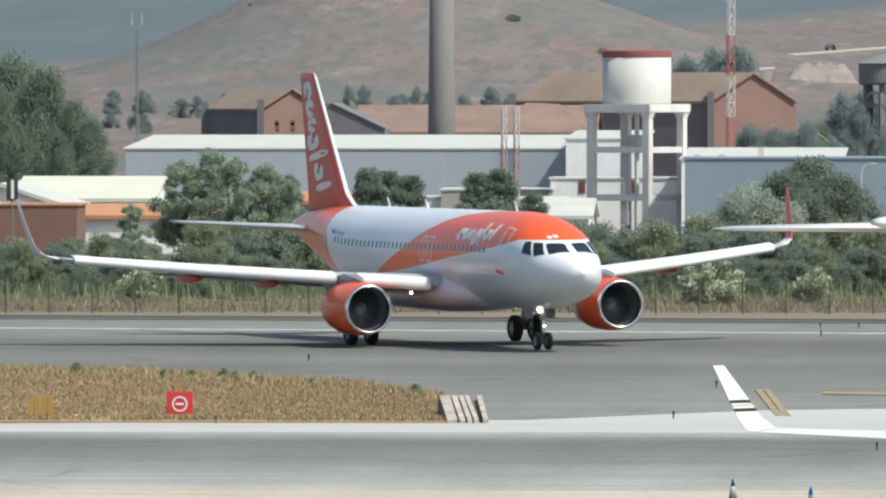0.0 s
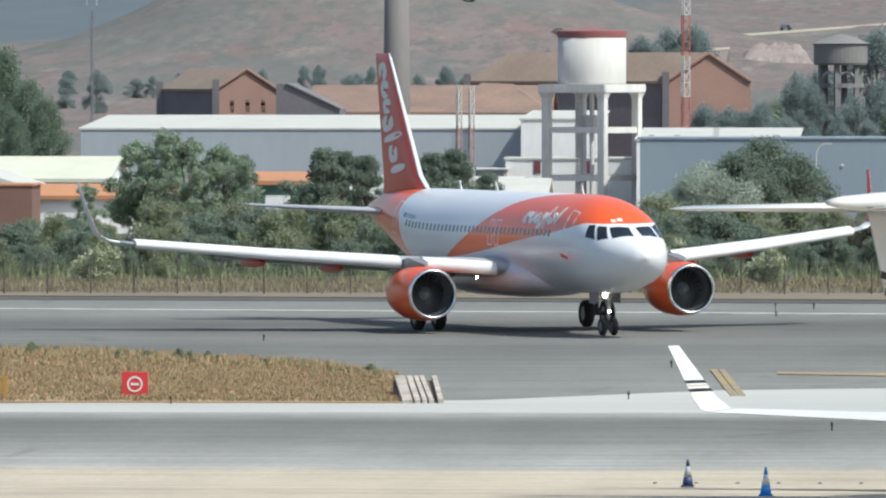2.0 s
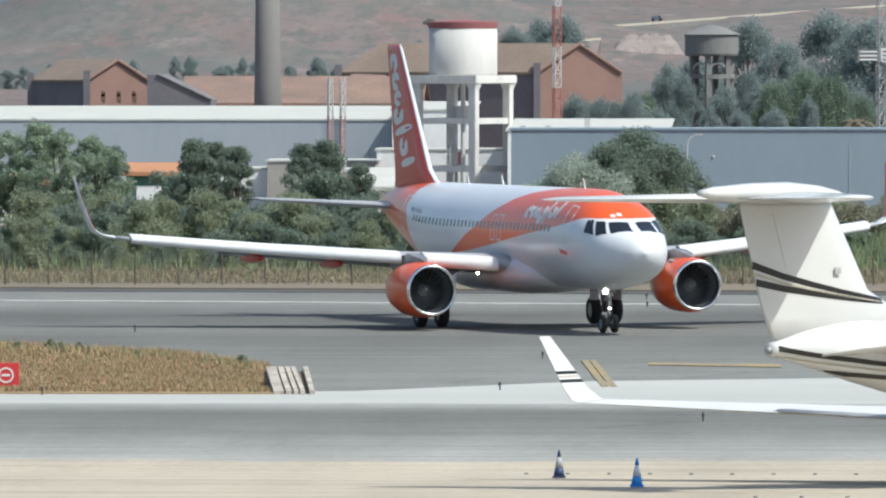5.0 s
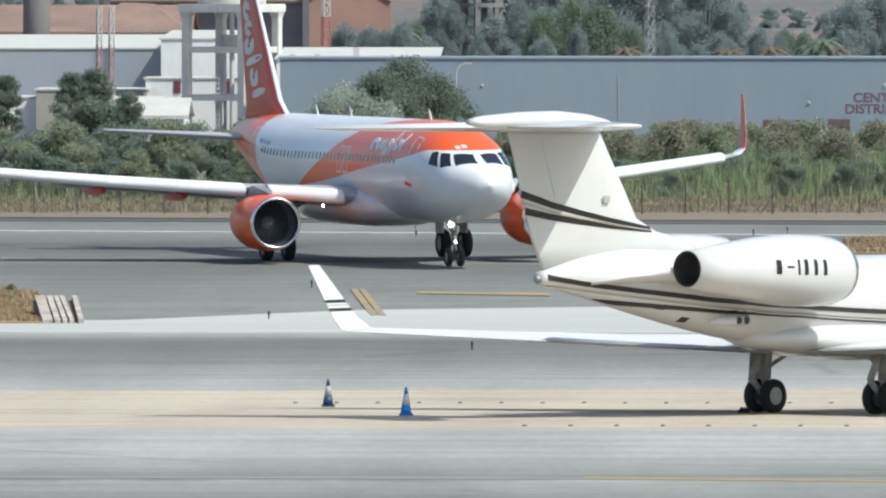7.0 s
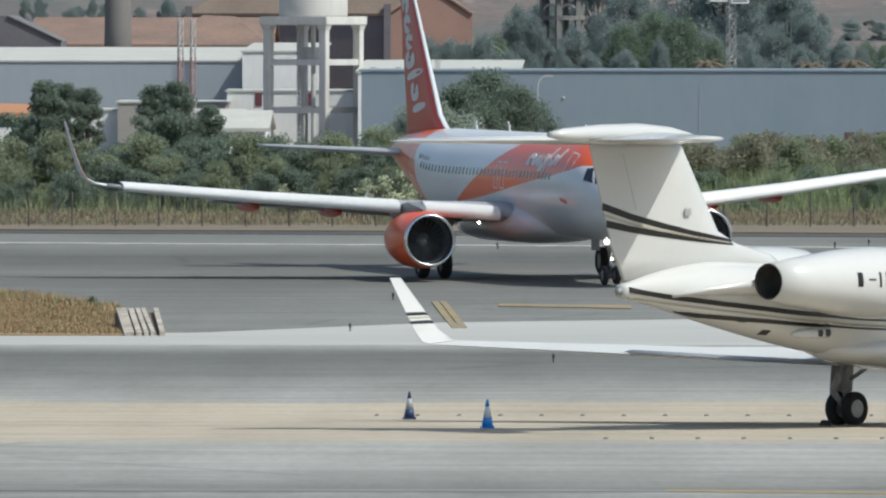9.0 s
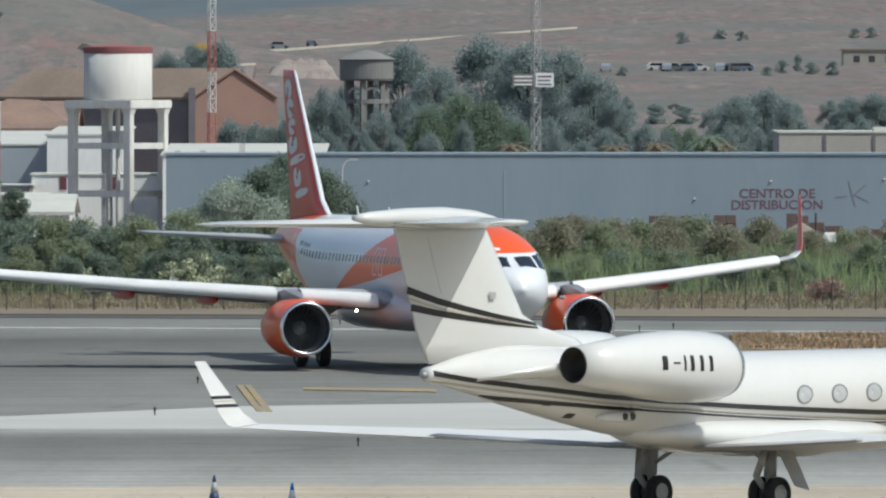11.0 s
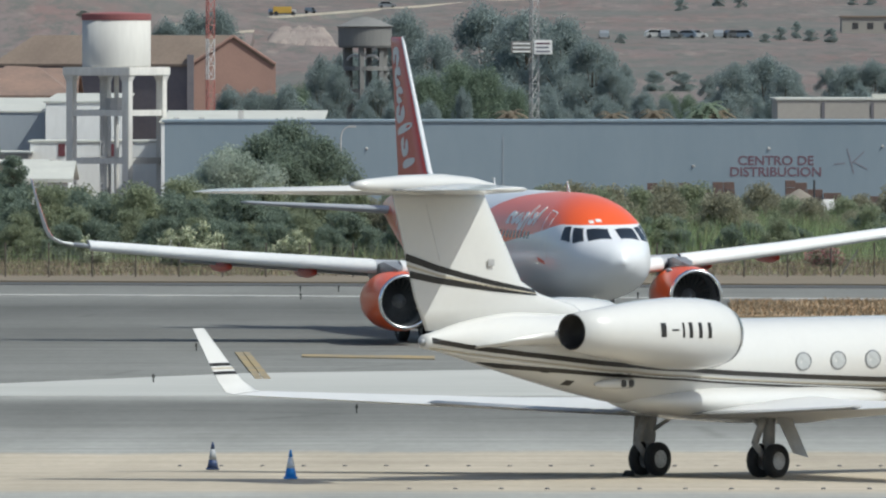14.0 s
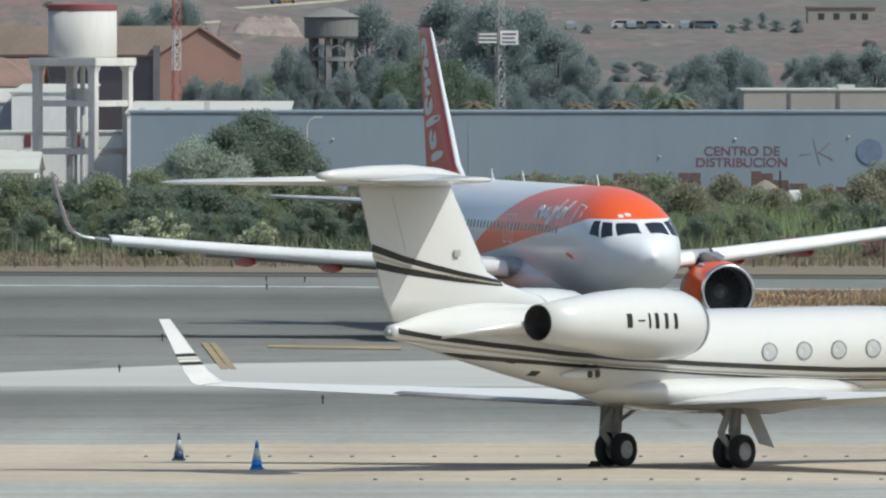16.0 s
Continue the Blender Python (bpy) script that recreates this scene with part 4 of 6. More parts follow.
    for x in (2.9, 4.3, 5.7):
        part("drain", jstrip(((x, 2.18), (x + .18, 2.17)), 0.05), M_EXH, a, "small dark drain")
    # nose leg
    leg = bar((13.2, 0, 0.3), (13.3, 0, 2.2), 0.08, n=12)
    tube(leg, (13.2, -0.25, 0.3), (13.2, 0.25, 0.3), 0.05, n=8)
    part("nose_leg", leg, M_LEG, a, "grey nose leg", True)
    for d in (-0.2, 0.2):
        wheel("nose_wheel", a, 13.2, d, 0.3, 0.18)
    return a


M_JETWIN = material("window_rim", (0.20, 0.205, 0.21, 1), (0.28, 0.285, 0.29, 1), 0.3, metal=0.3)
M_BLIND = material("window_blind", (0.46, 0.475, 0.475, 1), (0.40, 0.415, 0.42, 1), 0.15, spec=0.6)
M_JETWING = material("wing_white", (0.64, 0.64, 0.63, 1), (0.59, 0.59, 0.58, 1), 0.5, scale=0.6, fine=5, spec=0.2)
M_LEG = material("leg_grey_paint", (0.42, 0.42, 0.42, 1), (0.32, 0.32, 0.32, 1), 0.4, scale=5)
business_jet()


# ---------------------------------------------------------------- buildings and masts beyond the field
def sx(u, y):
    return (u - 784.0) * y / 20000.0


def hz(v, y):
    return 12.2 - (v - 51.0) * y / 20000.0


SHEET = material("blue_grey_sheet", (0.202, 0.258, 0.300, 1), (0.230, 0.284, 0.324, 1), 0.6, scale=0.15, fine=1.5, stretch=(1, 1, 0.3))
SHEETPALE = material("pale_grey_sheet", (0.345, 0.38, 0.41, 1), (0.30, 0.335, 0.365, 1), 0.6, scale=0.2, fine=2, stretch=(1, 1, 0.3))
WHITEWALL = material("weathered_white_wall", (0.78, 0.78, 0.76, 1), (0.66, 0.66, 0.64, 1), 0.85, scale=0.3, fine=2.5, stretch=(1, 1, 0.4))
WHITEROOF = material("white_roof_sheet", (0.53, 0.53, 0.48, 1), (0.44, 0.44, 0.40, 1), 0.7, scale=0.3, fine=2)
GREENROOF = material("faded_green_roof", (0.50, 0.51, 0.40, 1), (0.58, 0.58, 0.48, 1), 0.8, scale=0.3, fine=2)
TILEROOF = material("old_tile_roof", (0.265, 0.175, 0.132, 1), (0.165, 0.118, 0.098, 1), 0.9, scale=0.25, fine=3)
TANROOF = material("tan_tile_roof", (0.255, 0.20, 0.155, 1), (0.19, 0.145, 0.115, 1), 0.9, scale=0.25, fine=3)
ORANGEROOF = material("orange_tile_roof", (0.46, 0.22, 0.11, 1), (0.38, 0.19, 0.10, 1), 0.9, scale=0.3, fine=3)
BRICK = material("weathered_brickwork", (0.29, 0.18, 0.145, 1), (0.24, 0.15, 0.125, 1), 0.9, scale=0.4, fine=5)
# dark grey for slate, and for works walls with shade painted in
DARKWALL = material("slate_and_shaded_wall", (0.13, 0.125, 0.14, 1), (0.17, 0.16, 0.17, 1), 0.9, scale=0.4, fine=3)
BROWNWALL = material("brown_cladding", (0.20, 0.11, 0.085, 1), (0.16, 0.09, 0.07, 1), 0.8, scale=0.4, fine=3)
GREENWALL = material("green_cladding", (0.07, 0.16, 0.11, 1), (0.06, 0.13, 0.09, 1), 0.7, scale=0.4, fine=3)
CONC = material("tower_concrete", (0.66, 0.645, 0.61, 1), (0.50, 0.49, 0.465, 1), 0.9, scale=0.5, fine=4, stretch=(1, 1, 0.3), bump=0.2)
TANKWHITE = material("tank_whitewash", (0.56, 0.55, 0.52, 1), (0.47, 0.46, 0.435, 1), 0.85, scale=0.4, fine=3, stretch=(1, 1, 0.25))
TANKRED = material("tank_red_rim", (0.26, 0.09, 0.09, 1), (0.21, 0.08, 0.08, 1), 0.85, scale=1, fine=5)
CHIMNEY = material("chimney_brick", (0.20, 0.19, 0.182, 1), (0.17, 0.162, 0.155, 1), 0.9, scale=0.3, fine=3, stretch=(1, 1, 0.3))
MASTRED = material("mast_red", (0.36, 0.13, 0.11, 1), (0.30, 0.11, 0.10, 1), 0.7)
MASTPALE = material("mast_pale", (0.52, 0.50, 0.49, 1), (0.42, 0.41, 0.40, 1), 0.7)
MASTPINK = material("mast_faded_red", (0.36, 0.25, 0.23, 1), (0.30, 0.21, 0.20, 1), 0.7)
GREYTANK = material("old_grey_concrete", (0.165, 0.165, 0.16, 1), (0.215, 0.21, 0.20, 1), 0.9, scale=0.3, fine=2, stretch=(1, 1, 0.4))
SIGNTEXT = material("faded_red_lettering", (0.135, 0.062, 0.082, 1), (0.17, 0.12, 0.145, 1), 0.85, scale=2, fine=9)
SIGNBLUE = material("faded_blue_mark", (0.12, 0.165, 0.26, 1), (0.17, 0.22, 0.30, 1), 0.85, scale=2, fine=9)
SIGNDARK = material("faded_dark_mark", (0.16, 0.15, 0.185, 1), (0.205, 0.22, 0.255, 1), 0.85, scale=2, fine=9)
DARKGAP = material("dark_opening", (0.03, 0.03, 0.035, 1), (0.05, 0.05, 0.05, 1), 0.6)
RUSTWIN = material("dark_red_shutter", (0.16, 0.045, 0.055, 1), (0.12, 0.04, 0.05, 1), 0.7)
ROADPALE = material("pale_dust_road", (0.50, 0.46, 0.38, 1), (0.42, 0.38, 0.31, 1), 0.95, scale=0.1, fine=1)


def gable_house(name, x0, x1, y0, y1, eave, ridge, along, wall, roof, label, gable=None, openings=()):
    """A hall with a pitched roof; along: the ridge's direction."""
    h = thing(name, pose(0, 0, 0), label, "building")
    cx, cy = (x0 + x1) / 2, (y0 + y1) / 2
    part("wall", boxes((x0, x1, y0, y0 + .3, 0, eave)), wall, h)
    part("wall", boxes((x0, x1, y1 - .3, y1, 0, eave)), wall, h)
    part("wall", boxes((x0, x0 + .3, y0 + .3, y1 - .3, 0, eave)), wall, h)
    part("wall", boxes((x1 - .3, x1, y0 + .3, y1 - .3, 0, eave)), wall, h)
    o, t = 0.35, 0.25
    if along == "x":
        a = [(y0 - o, eave - .05), (cy, ridge), (y1 + o, eave - .05)]
        sec = a + [(p, z - t) for p, z in reversed(a)]
        part("roof", loft([[(x, p, z) for p, z in sec] for x in (x0 - o, x1 + o)]), roof, h)
        for x in (x0, x1 - .3):
            part("gable", loft([[(xx, y0, eave), (xx, y1, eave), (xx, cy, ridge - t)] for xx in (x + .01, x + .29)]), gable or wall, h)
    else:
        a = [(x0 - o, eave - .05), (cx, ridge), (x1 + o, eave - .05)]
        sec = a + [(p, z - t) for p, z in reversed(a)]
        part("roof", loft([[(p, y, z) for p, z in sec] for y in (y0 - o, y1 + o)]), roof, h)
        for y in (y0 - .02, y1 - .3):
            part("gable", loft([[(x0, yy, eave), (x1, yy, eave), (cx, yy, ridge - t)] for yy in (y, y + .29)]), gable or wall, h)
    for mx, w, z0, z1, m in openings:
        part("window", boxes((mx - w / 2, mx + w / 2, y0 - .06, y0 + .1, z0, z1)), m, h, "dark window opening")
    return h


def flat_hall(name, x0, x1, y0, y1, top, wall, roof, label, ribs=0.0, roof_rise=0.0):
    h = thing(name, pose(0, 0, 0), label, "building")
    part("wall", boxes((x0, x1, y0, y0 + .4, 0, top)), wall, h)
    part("wall", boxes((x0, x0 + .4, y0 + .4, y1, 0, top)), wall, h)
    part("wall", boxes((x1 - .4, x1, y0 + .4, y1, 0, top)), wall, h)
    part("wall", boxes((x0 + .4, x1 - .4, y1 - .4, y1, 0, top)), wall, h)
    rf = [(x0 - .15, y0 - .08, top), (x1 + .15, y0 - .08, top), (x1 + .15, y1, top + roof_rise), (x0 - .15, y1, top + roof_rise)]
    part("roof", raw([(x, y, z + .02) for x, y, z in rf] + [(x, y, z + .14) for x, y, z in rf], [(0, 1, 2, 3), (4, 5, 6, 7), (0, 1, 5, 4), (1, 2, 6, 5), (2, 3, 7, 6), (3, 0, 4, 7)]), roof, h)
    if ribs:
        n = int((x1 - x0) / ribs)
        for k in range(1, n):
            x = x0 + k * ribs
            part("cladding_seam", boxes((x - .05, x + .05, y0 - .04, y0 + .02, 0.1, top - .1)), wall, h)
    return h


# the long grey warehouse with lettering
Y = 700.0
wh = flat_hall("warehouse", sx(282, Y), sx(1900, Y), Y, Y + 9, hz(220, Y), SHEET, SHEET, "long blue-grey sheet-metal warehouse with faded red lettering")
part("downpipe", boxes((sx(881, Y) - .03, sx(881, Y) + .03, Y - .03, Y - .005, 1, 5.4)), SHEETPALE, wh)
for u in (730, 1700):
    part("cladding_seam", boxes((sx(u, Y) - .03, sx(u, Y) + .03, Y - .008, Y + .02, 0.2, 6.2)), SHEET, wh)


def lettering(txt, size, x0, x1, z, y, mat, parent, name="lettering"):
    cu = bpy.data.curves.new(name, "FONT")
    cu.body = txt
    cu.size = size
    cu.extrude = 0.004
    cu.offset = 0.014
    tmp = new(name, cu)
    dg = bpy.context.evaluated_depsgraph_get()
    me = bpy.data.meshes.new_from_object(tmp.evaluated_get(dg))
    bpy.data.objects.remove(tmp)
    xs = [v.co.x for v in me.vertices]
    k = (x1 - x0) / (max(xs) - min(xs))
    me.transform(Matrix.Translation((x0 - min(xs) * k, y, z)) @ Matrix.Rotation(radians(90), 4, "X") @ Matrix.Diagonal((k, 1, 1, 1)))
    me.materials.clear()
    me.materials.append(mat)
    ob = new(name, me)
    ob.parent = parent
    return ob


lettering("CENTRO DE", 0.80, sx(1297, Y), sx(1431, Y), hz(295, Y), Y - .015, SIGNTEXT, wh)
lettering("DISTRIBUCION", 0.80, sx(1283, Y), sx(1444, Y), hz(315, Y), Y - .015, SIGNTEXT, wh)
mk = bmesh.new()
for a, b in (((1490, 266), (1502, 311)), ((1466, 294), (1486, 292)), ((1498, 292), (1520, 272)), ((1502, 290), (1526, 303))):
    tube(mk, (sx(a[0], Y), Y - .05, hz(a[1], Y)), (sx(b[0], Y), Y - .02, hz(b[1], Y)), 0.045, n=6)
for q in mk.verts:
    q.co.y = Y - .014 + (q.co.y - Y) * 0.08
part("painted_mark", mk, SIGNDARK, wh, "faded painted strokes")
part("painted_roundel", spin([(-.06, .8), (-.07, .72), (-.02, .7)], "y", 32, (sx(1590, Y), Y, hz(288, Y))), SIGNBLUE, wh, "faded blue roundel")
for u, v in ((1352, 266), (1218, 297), (1553, 262), (640, 266)):
    lp = bar((sx(u, Y), Y + .02, hz(v, Y)), (sx(u, Y), Y - .10, hz(v, Y)), .10, .06, n=10)
    part("wall_lamp", lp, MASTPALE, wh, "small wall lamp")

Y = 692.0
sl = thing("street_lamp", pose(sx(594, Y), Y, 0), "slender grey street lamp before the warehouse", "street lamp")
part("pole", bar((0, 0, 0), (0, 0, hz(246, Y)), .07, .045, 10), MASTPALE, sl)
arm = bmesh.new()
bow = [(0, 0, hz(246, Y)), (.06, 0, hz(238, Y)), (.22, 0, hz(231, Y)), (.45, 0, hz(228, Y))]
for a_, b_ in zip(bow, bow[1:]):
    tube(arm, a_, b_, .04, n=8)
part("arm", arm, MASTPALE, sl)
part("lamp_head", boxes((.42, .95, -.1, .1, hz(229, Y), hz(225.5, Y)), bevel=.03), MASTPALE, sl, "flat pale lamp head")
Y = 752.0
lowroof = flat_hall("long_shed", sx(276, Y), sx(560, Y), Y, Y + 26, hz(222, Y), WHITEWALL, WHITEROOF, "low shed with a pale weathered roof", roof_rise=0.55)
for u in (415, 345, 300, 520):
    part("roof_vent", boxes((sx(u, Y) - .2, sx(u, Y) + .2, Y + 4, Y + 4.4, hz(222, Y), hz(200 if u == 415 else 212, Y))), MASTPALE, lowroof)
Y = 790.0
PALEBLOCK = material("dull_beige_wall", (0.37, 0.345, 0.31, 1), (0.31, 0.29, 0.265, 1), 0.9, scale=0.4, fine=3)
ob_ = flat_hall("office_block", sx(1367, Y), sx(1640, Y), Y, Y + 14, hz(181, Y), PALEBLOCK, WHITEROOF, "low dull beige block with a flat white roof")
for u in (1448, 1535):
    part("wall_joint", boxes((sx(u, Y) - .1, sx(u, Y) + .1, Y - .08, Y + .02, 1, hz(184, Y))), DARKWALL, ob_)
part("roof_unit", boxes((sx(1536, Y), sx(1566, Y), Y + 2, Y + 4, hz(181, Y), hz(170, Y))), WHITEROOF, ob_)
# left long warehouse with white roof band
Y = 800.0
big = flat_hall("white_roofed_warehouse", sx(-710, Y), sx(82, Y), Y, Y + 30, hz(203, Y), SHEETPALE, WHITEROOF, "long warehouse with a whitish roof and grey sheet wall", roof_rise=0.75)
flat_hall("white_hall", sx(82, Y), sx(214, Y), Y - 12, Y + 16, hz(184, Y), WHITEWALL, WHITEROOF, "white rendered hall with a pale roof", roof_rise=0.4)
Y = 772.0
low = flat_hall("white_workshop", sx(44, Y), sx(272, Y), Y, Y + 9, hz(256, Y), WHITEWALL, WHITEROOF, "low white workshop with dark red shutters")
for u in (100, 188, -6):
    if u > 44:
        part("shutter", boxes((sx(u - 6, Y), sx(u + 6, Y), Y - .06, Y + .1, hz(280, Y), hz(258, Y))), RUSTWIN, low, "dark red shutter")
for u0, u1, vt, m, yy, nm in ((-150, 40, 276, PALEBLOCK, 765, "long low beige shed"), (-330, -150, 290, WHITEWALL, 768, "low cream shed"), (-30, 70, 292, TANROOF, 745, "tan-roofed low shed")):
    flat_hall("shed", sx(u0, yy), sx(u1, yy), yy, yy + 10, hz(vt, yy), m, WHITEROOF, nm + " behind the trees")
gable_house("sloped_shed", sx(20, 735), sx(110, 735), 735, 748, hz(318, 735), hz(290, 735), "x", WHITEWALL, WHITEROOF, "low shed with a pale sloping roof")
# low roofs at the far end
Y = 740.0
gable_house("white_house", sx(-1050, Y), sx(-815, Y), Y, Y + 16, hz(302, Y), hz(262, Y), "y", WHITEWALL, WHITEROOF, "white low hall with a pitched pale roof")
gable_house("green_roofed_hall", sx(-905, 770), sx(-665, 770), 770, 790, hz(288, 770), hz(252, 770), "x", WHITEWALL, GREENROOF, "hall with a faded green roof")
Y = 725.0
gable_house("tiled_workshop", sx(-845, Y), sx(-560, Y), Y, Y + 9, hz(318, Y), hz(300, Y), "x", WHITEWALL, ORANGEROOF, "white workshop with an orange tiled roof")
flat_hall("brown_clad_store", sx(-1060, 715), sx(-797, 715), 715, 722, hz(303, 715), BROWNWALL, ORANGEROOF, "brown clad store with a flat roof")
gable_house("green_clad_store", sx(-400, Y), sx(-318, Y), Y, Y + 9, hz(292, Y), hz(278, Y), "x", GREENWALL, ORANGEROOF, "green clad store with an orange tiled roof", openings=((sx(-360, Y), 1.6, 0.2, hz(318, Y), WHITEWALL),))


def water_tower(m, label, r, z_slab, z_tank, z_top, wide, mats, turn=0, ring=True):
    cmat, tmat, rmat = mats
    t = thing("water_tower", m, label, "tower")
    part("tank", spin([(z_tank, r), (z_tank + .1, r * 1.01), (z_top - .45, r * 1.01), (z_top - .45, r)], "z", 48), tmat, t, "", True)
    part("tank_rim", spin([(z_top - .46, r * 1.02), (z_top - .05, r * 1.03), (z_top, r * .98), (z_top + .12, 0.1)], "z", 48), rmat, t, "dark red tank rim", False)
    w = wide / 2
    part("slab", boxes((-w, w, -w, w, z_slab, z_tank), bevel=.05), cmat, t)
    for sx_ in (-1, 1):
        for sy in (-1, 1):
            x, y = sx_ * (w - .45), sy * (w - .45)
            part("pillar", boxes((x - .27, x + .27, y - .27, y + .27, 0, z_slab), bevel=.03), cmat, t)
            part("haunch", loft([[(x - s, y - s, z), (x + s, y - s, z), (x + s, y + s, z), (x - s, y + s, z)] for s, z in ((.28, z_slab - .35), (.38, z_slab))]), cmat, t)
    for z in (z_slab * .36, z_slab * .72):
        for s in (-1, 1):
            k = s * (w - .45)
            part("beam", boxes((-w + .7, w - .7, k - .17, k + .17, z - .2, z + .2)), cmat, t)
            part("beam", boxes((k - .17, k + .17, -w + .7, w - .7, z - .2, z + .2)), cmat, t)
    part("riser_pipe", bar((0, 0, 0), (0, 0, z_slab), .16, n=14), cmat, t)
    lad = bmesh.new()
    for s in (-.22, .22):
        tube(lad, (-.9 + s, .6, 0), (-.9 + s, .6, z_slab), .03, n=5)
    for k in range(int(z_slab / .35)):
        tube(lad, (-1.12, .6, .3 + k * .35), (-.68, .6, .3 + k * .35), .02, n=4)
    part("ladder", lad, MASTPALE, t)
    if ring:
        part("cage", spin([(z_slab * .72 + .2, .8), (z_slab * .72 + 1.0, .8), (z_slab * .72 + 1.0, .78), (z_slab * .72 + .2, .78)], "z", 10), MASTPALE, t)
    return t


water_tower(pose(sx(197, 760), 760, 0, rz=60), "white concrete water tower with a red-rimmed tank", 2.28, hz(137, 760), hz(122, 760), hz(27, 760), 5.3, (CONC, TANKWHITE, TANKRED))
Y = 1050.0
old = thing("water_tower", pose(sx(637, Y), Y, 0, rz=20), "old dark grey concrete water tower among trees", "tower")
part("tank", spin([(hz(88, Y), 2.4), (hz(84, Y), 2.5), (hz(52, Y), 2.5), (hz(50, Y), 2.7), (hz(36, Y), .9), (hz(33, Y), .1)], "z", 40), GREYTANK, old, "", False)
for k in range(6):
    c, s = math.cos(k * math.pi / 3) * 1.9, math.sin(k * math.pi / 3) * 1.9
    part("pillar", boxes((c - .22, c + .22, s - .22, s + .22, 0, hz(88, Y))), GREYTANK, old)
for k in (3, 4):
    a0, a1 = k * math.pi / 3, (k + 1) * math.pi / 3
    p0, p1 = Vector((math.cos(a0) * 1.9, math.sin(a0) * 1.9, 0)), Vector((math.cos(a1) * 1.9, math.sin(a1) * 1.9, 0))
    for v in (100, 178):
        arch = bmesh.new()
        for j in range(8):
            q0, q1 = math.pi * j / 8, math.pi * (j + 1) / 8
            e0, e1 = [p0.lerp(p1, .5 - .5 * math.cos(q)) + Vector((0, 0, hz(v, Y) - 1.0 + .95 * math.sin(q))) for q in (q0, q1)]
            tube(arch, e0, e1, .12, n=6)
        part("arch", arch, MASTPALE, old, "concrete arch")
for v in (128, 168):
    part("ring_beam", spin([(hz(v, Y), 1.75), (hz(v, Y), 2.15), (hz(v, Y) + .4, 2.15), (hz(v, Y) + .4, 1.75)], "z", 24), GREYTANK, old)


def lattice_mast(m, h, w0, w1, label, step, mats, cat="mast", dishes=()):
    t = thing("lattice_mast", m, label, cat)
    n = int(h / step)
    skins = [bmesh.new() for _ in mats]
    for k in range(n):
        z0, z1 = k * step, (k + 1) * step
        a, b = w0 + (w1 - w0) * z0 / h, w0 + (w1 - w0) * z1 / h
        p0 = [(a * math.cos(q), a * math.sin(q), z0) for q in (0.3, 2.39, 4.49)]
        p1 = [(b * math.cos(q), b * math.sin(q), z1) for q in (0.3, 2.39, 4.49)]
        bm = skins[(k // 3) % len(mats)]
        for i in range(3):
            j = (i + 1) % 3
            tube(bm, p0[i], p1[i], .045, n=5)
            tube(bm, p0[i], p1[j], .028, n=4)
            tube(bm, p0[i], p0[j], .028, n=4)
    for bm, mt in zip(skins, mats):
        tagged(part("lattice", bm, mt, t), kind="stuff")
    for z, d in dishes:
        part("aerial", bar((d, -.3, z), (d, -.3, z + 1.2), .06, n=6), MASTPALE, t)
    return t


MASTGREY = material("mast_grey_steel", (0.30, 0.30, 0.30, 1), (0.36, 0.36, 0.355, 1), 0.6, metal=0.2)
MASTFAR = material("mast_dull_steel", (0.16, 0.17, 0.18, 1), (0.19, 0.20, 0.21, 1), 0.6)
lattice_mast(pose(sx(362, 790), 790, 0), 34, .36, .30, "slender red and white lattice mast", 0.95, (MASTRED, MASTPALE))
Y = 900.0
mast = lattice_mast(pose(sx(935, Y), Y, 0), 26, .45, .40, "pale lattice mast carrying two small boards", 1.1, (MASTGREY,))
part("board", boxes((sx(895, Y) - sx(935, Y), -.1, -.5, -.44, hz(97, Y), hz(76, Y))), GREYTANK, mast, "grey board with faint writing bars")
part("board", boxes((.05, sx(968, Y) - sx(935, Y), -.5, -.44, hz(99, Y), hz(74, Y))), WHITEWALL, mast, "white board with faint writing bars")
for k in range(3):
    z = hz(80 + 7 * k, Y)
    part("writing_bar", boxes((.2, 1.3 - .1 * (k % 2), -.52, -.5, z - .08, z + .06)), SIGNDARK if k else SIGNTEXT, mast)
    part("writing_bar", boxes((-1.65, -.25, -.52, -.5, z - .08, z + .04)), WHITEWALL, mast)
for u in (-39, -17):
    lattice_mast(pose(sx(u, 700), 700, 0), hz(122, 700), .22, .18, "thin reddish lattice pole by the sheds", 0.8, (MASTPINK, MASTPALE))
lattice_mast(pose(sx(-690, 1150), 1150, 0), hz(-20, 1150), .16, .12, "tall floodlight mast on the hill side", 1.2, (MASTFAR,), "mast", ((hz(-18, 1150), -.5), (hz(-18, 1150), .5)))
Y = 950.0
ch = thing("chimney", pose(sx(-149, Y), Y, 0), "tall round brick chimney of the old works", "chimney")
part("shaft", spin([(0, 1.25), (8, 1.13), (30, .86)], "z", 40), CHIMNEY, ch, "", True)
part("plinth", boxes((-1.6, 1.6, -1.6, 1.6, 0, 3), bevel=.05), BRICK, ch)


# old brick works
def works(u0, um, u1, v_eave, v_ridge, y, label, wall_l, roof, wins=3):
    """A brick hall turned so that its long dark side and its gable both show."""
    h = thing("brick_works", pose(0, 0, 0), label, "building")
    xa, xb, xc = sx(u0, y), sx(um, y), sx(u1, y)
    e, r = hz(v_eave, y), hz(v_ridge, y)
    d = 14.0
    xm = (xb + xc) / 2
    A, B, C = (xa, y + 8), (xb, y), (xc, y + 2)
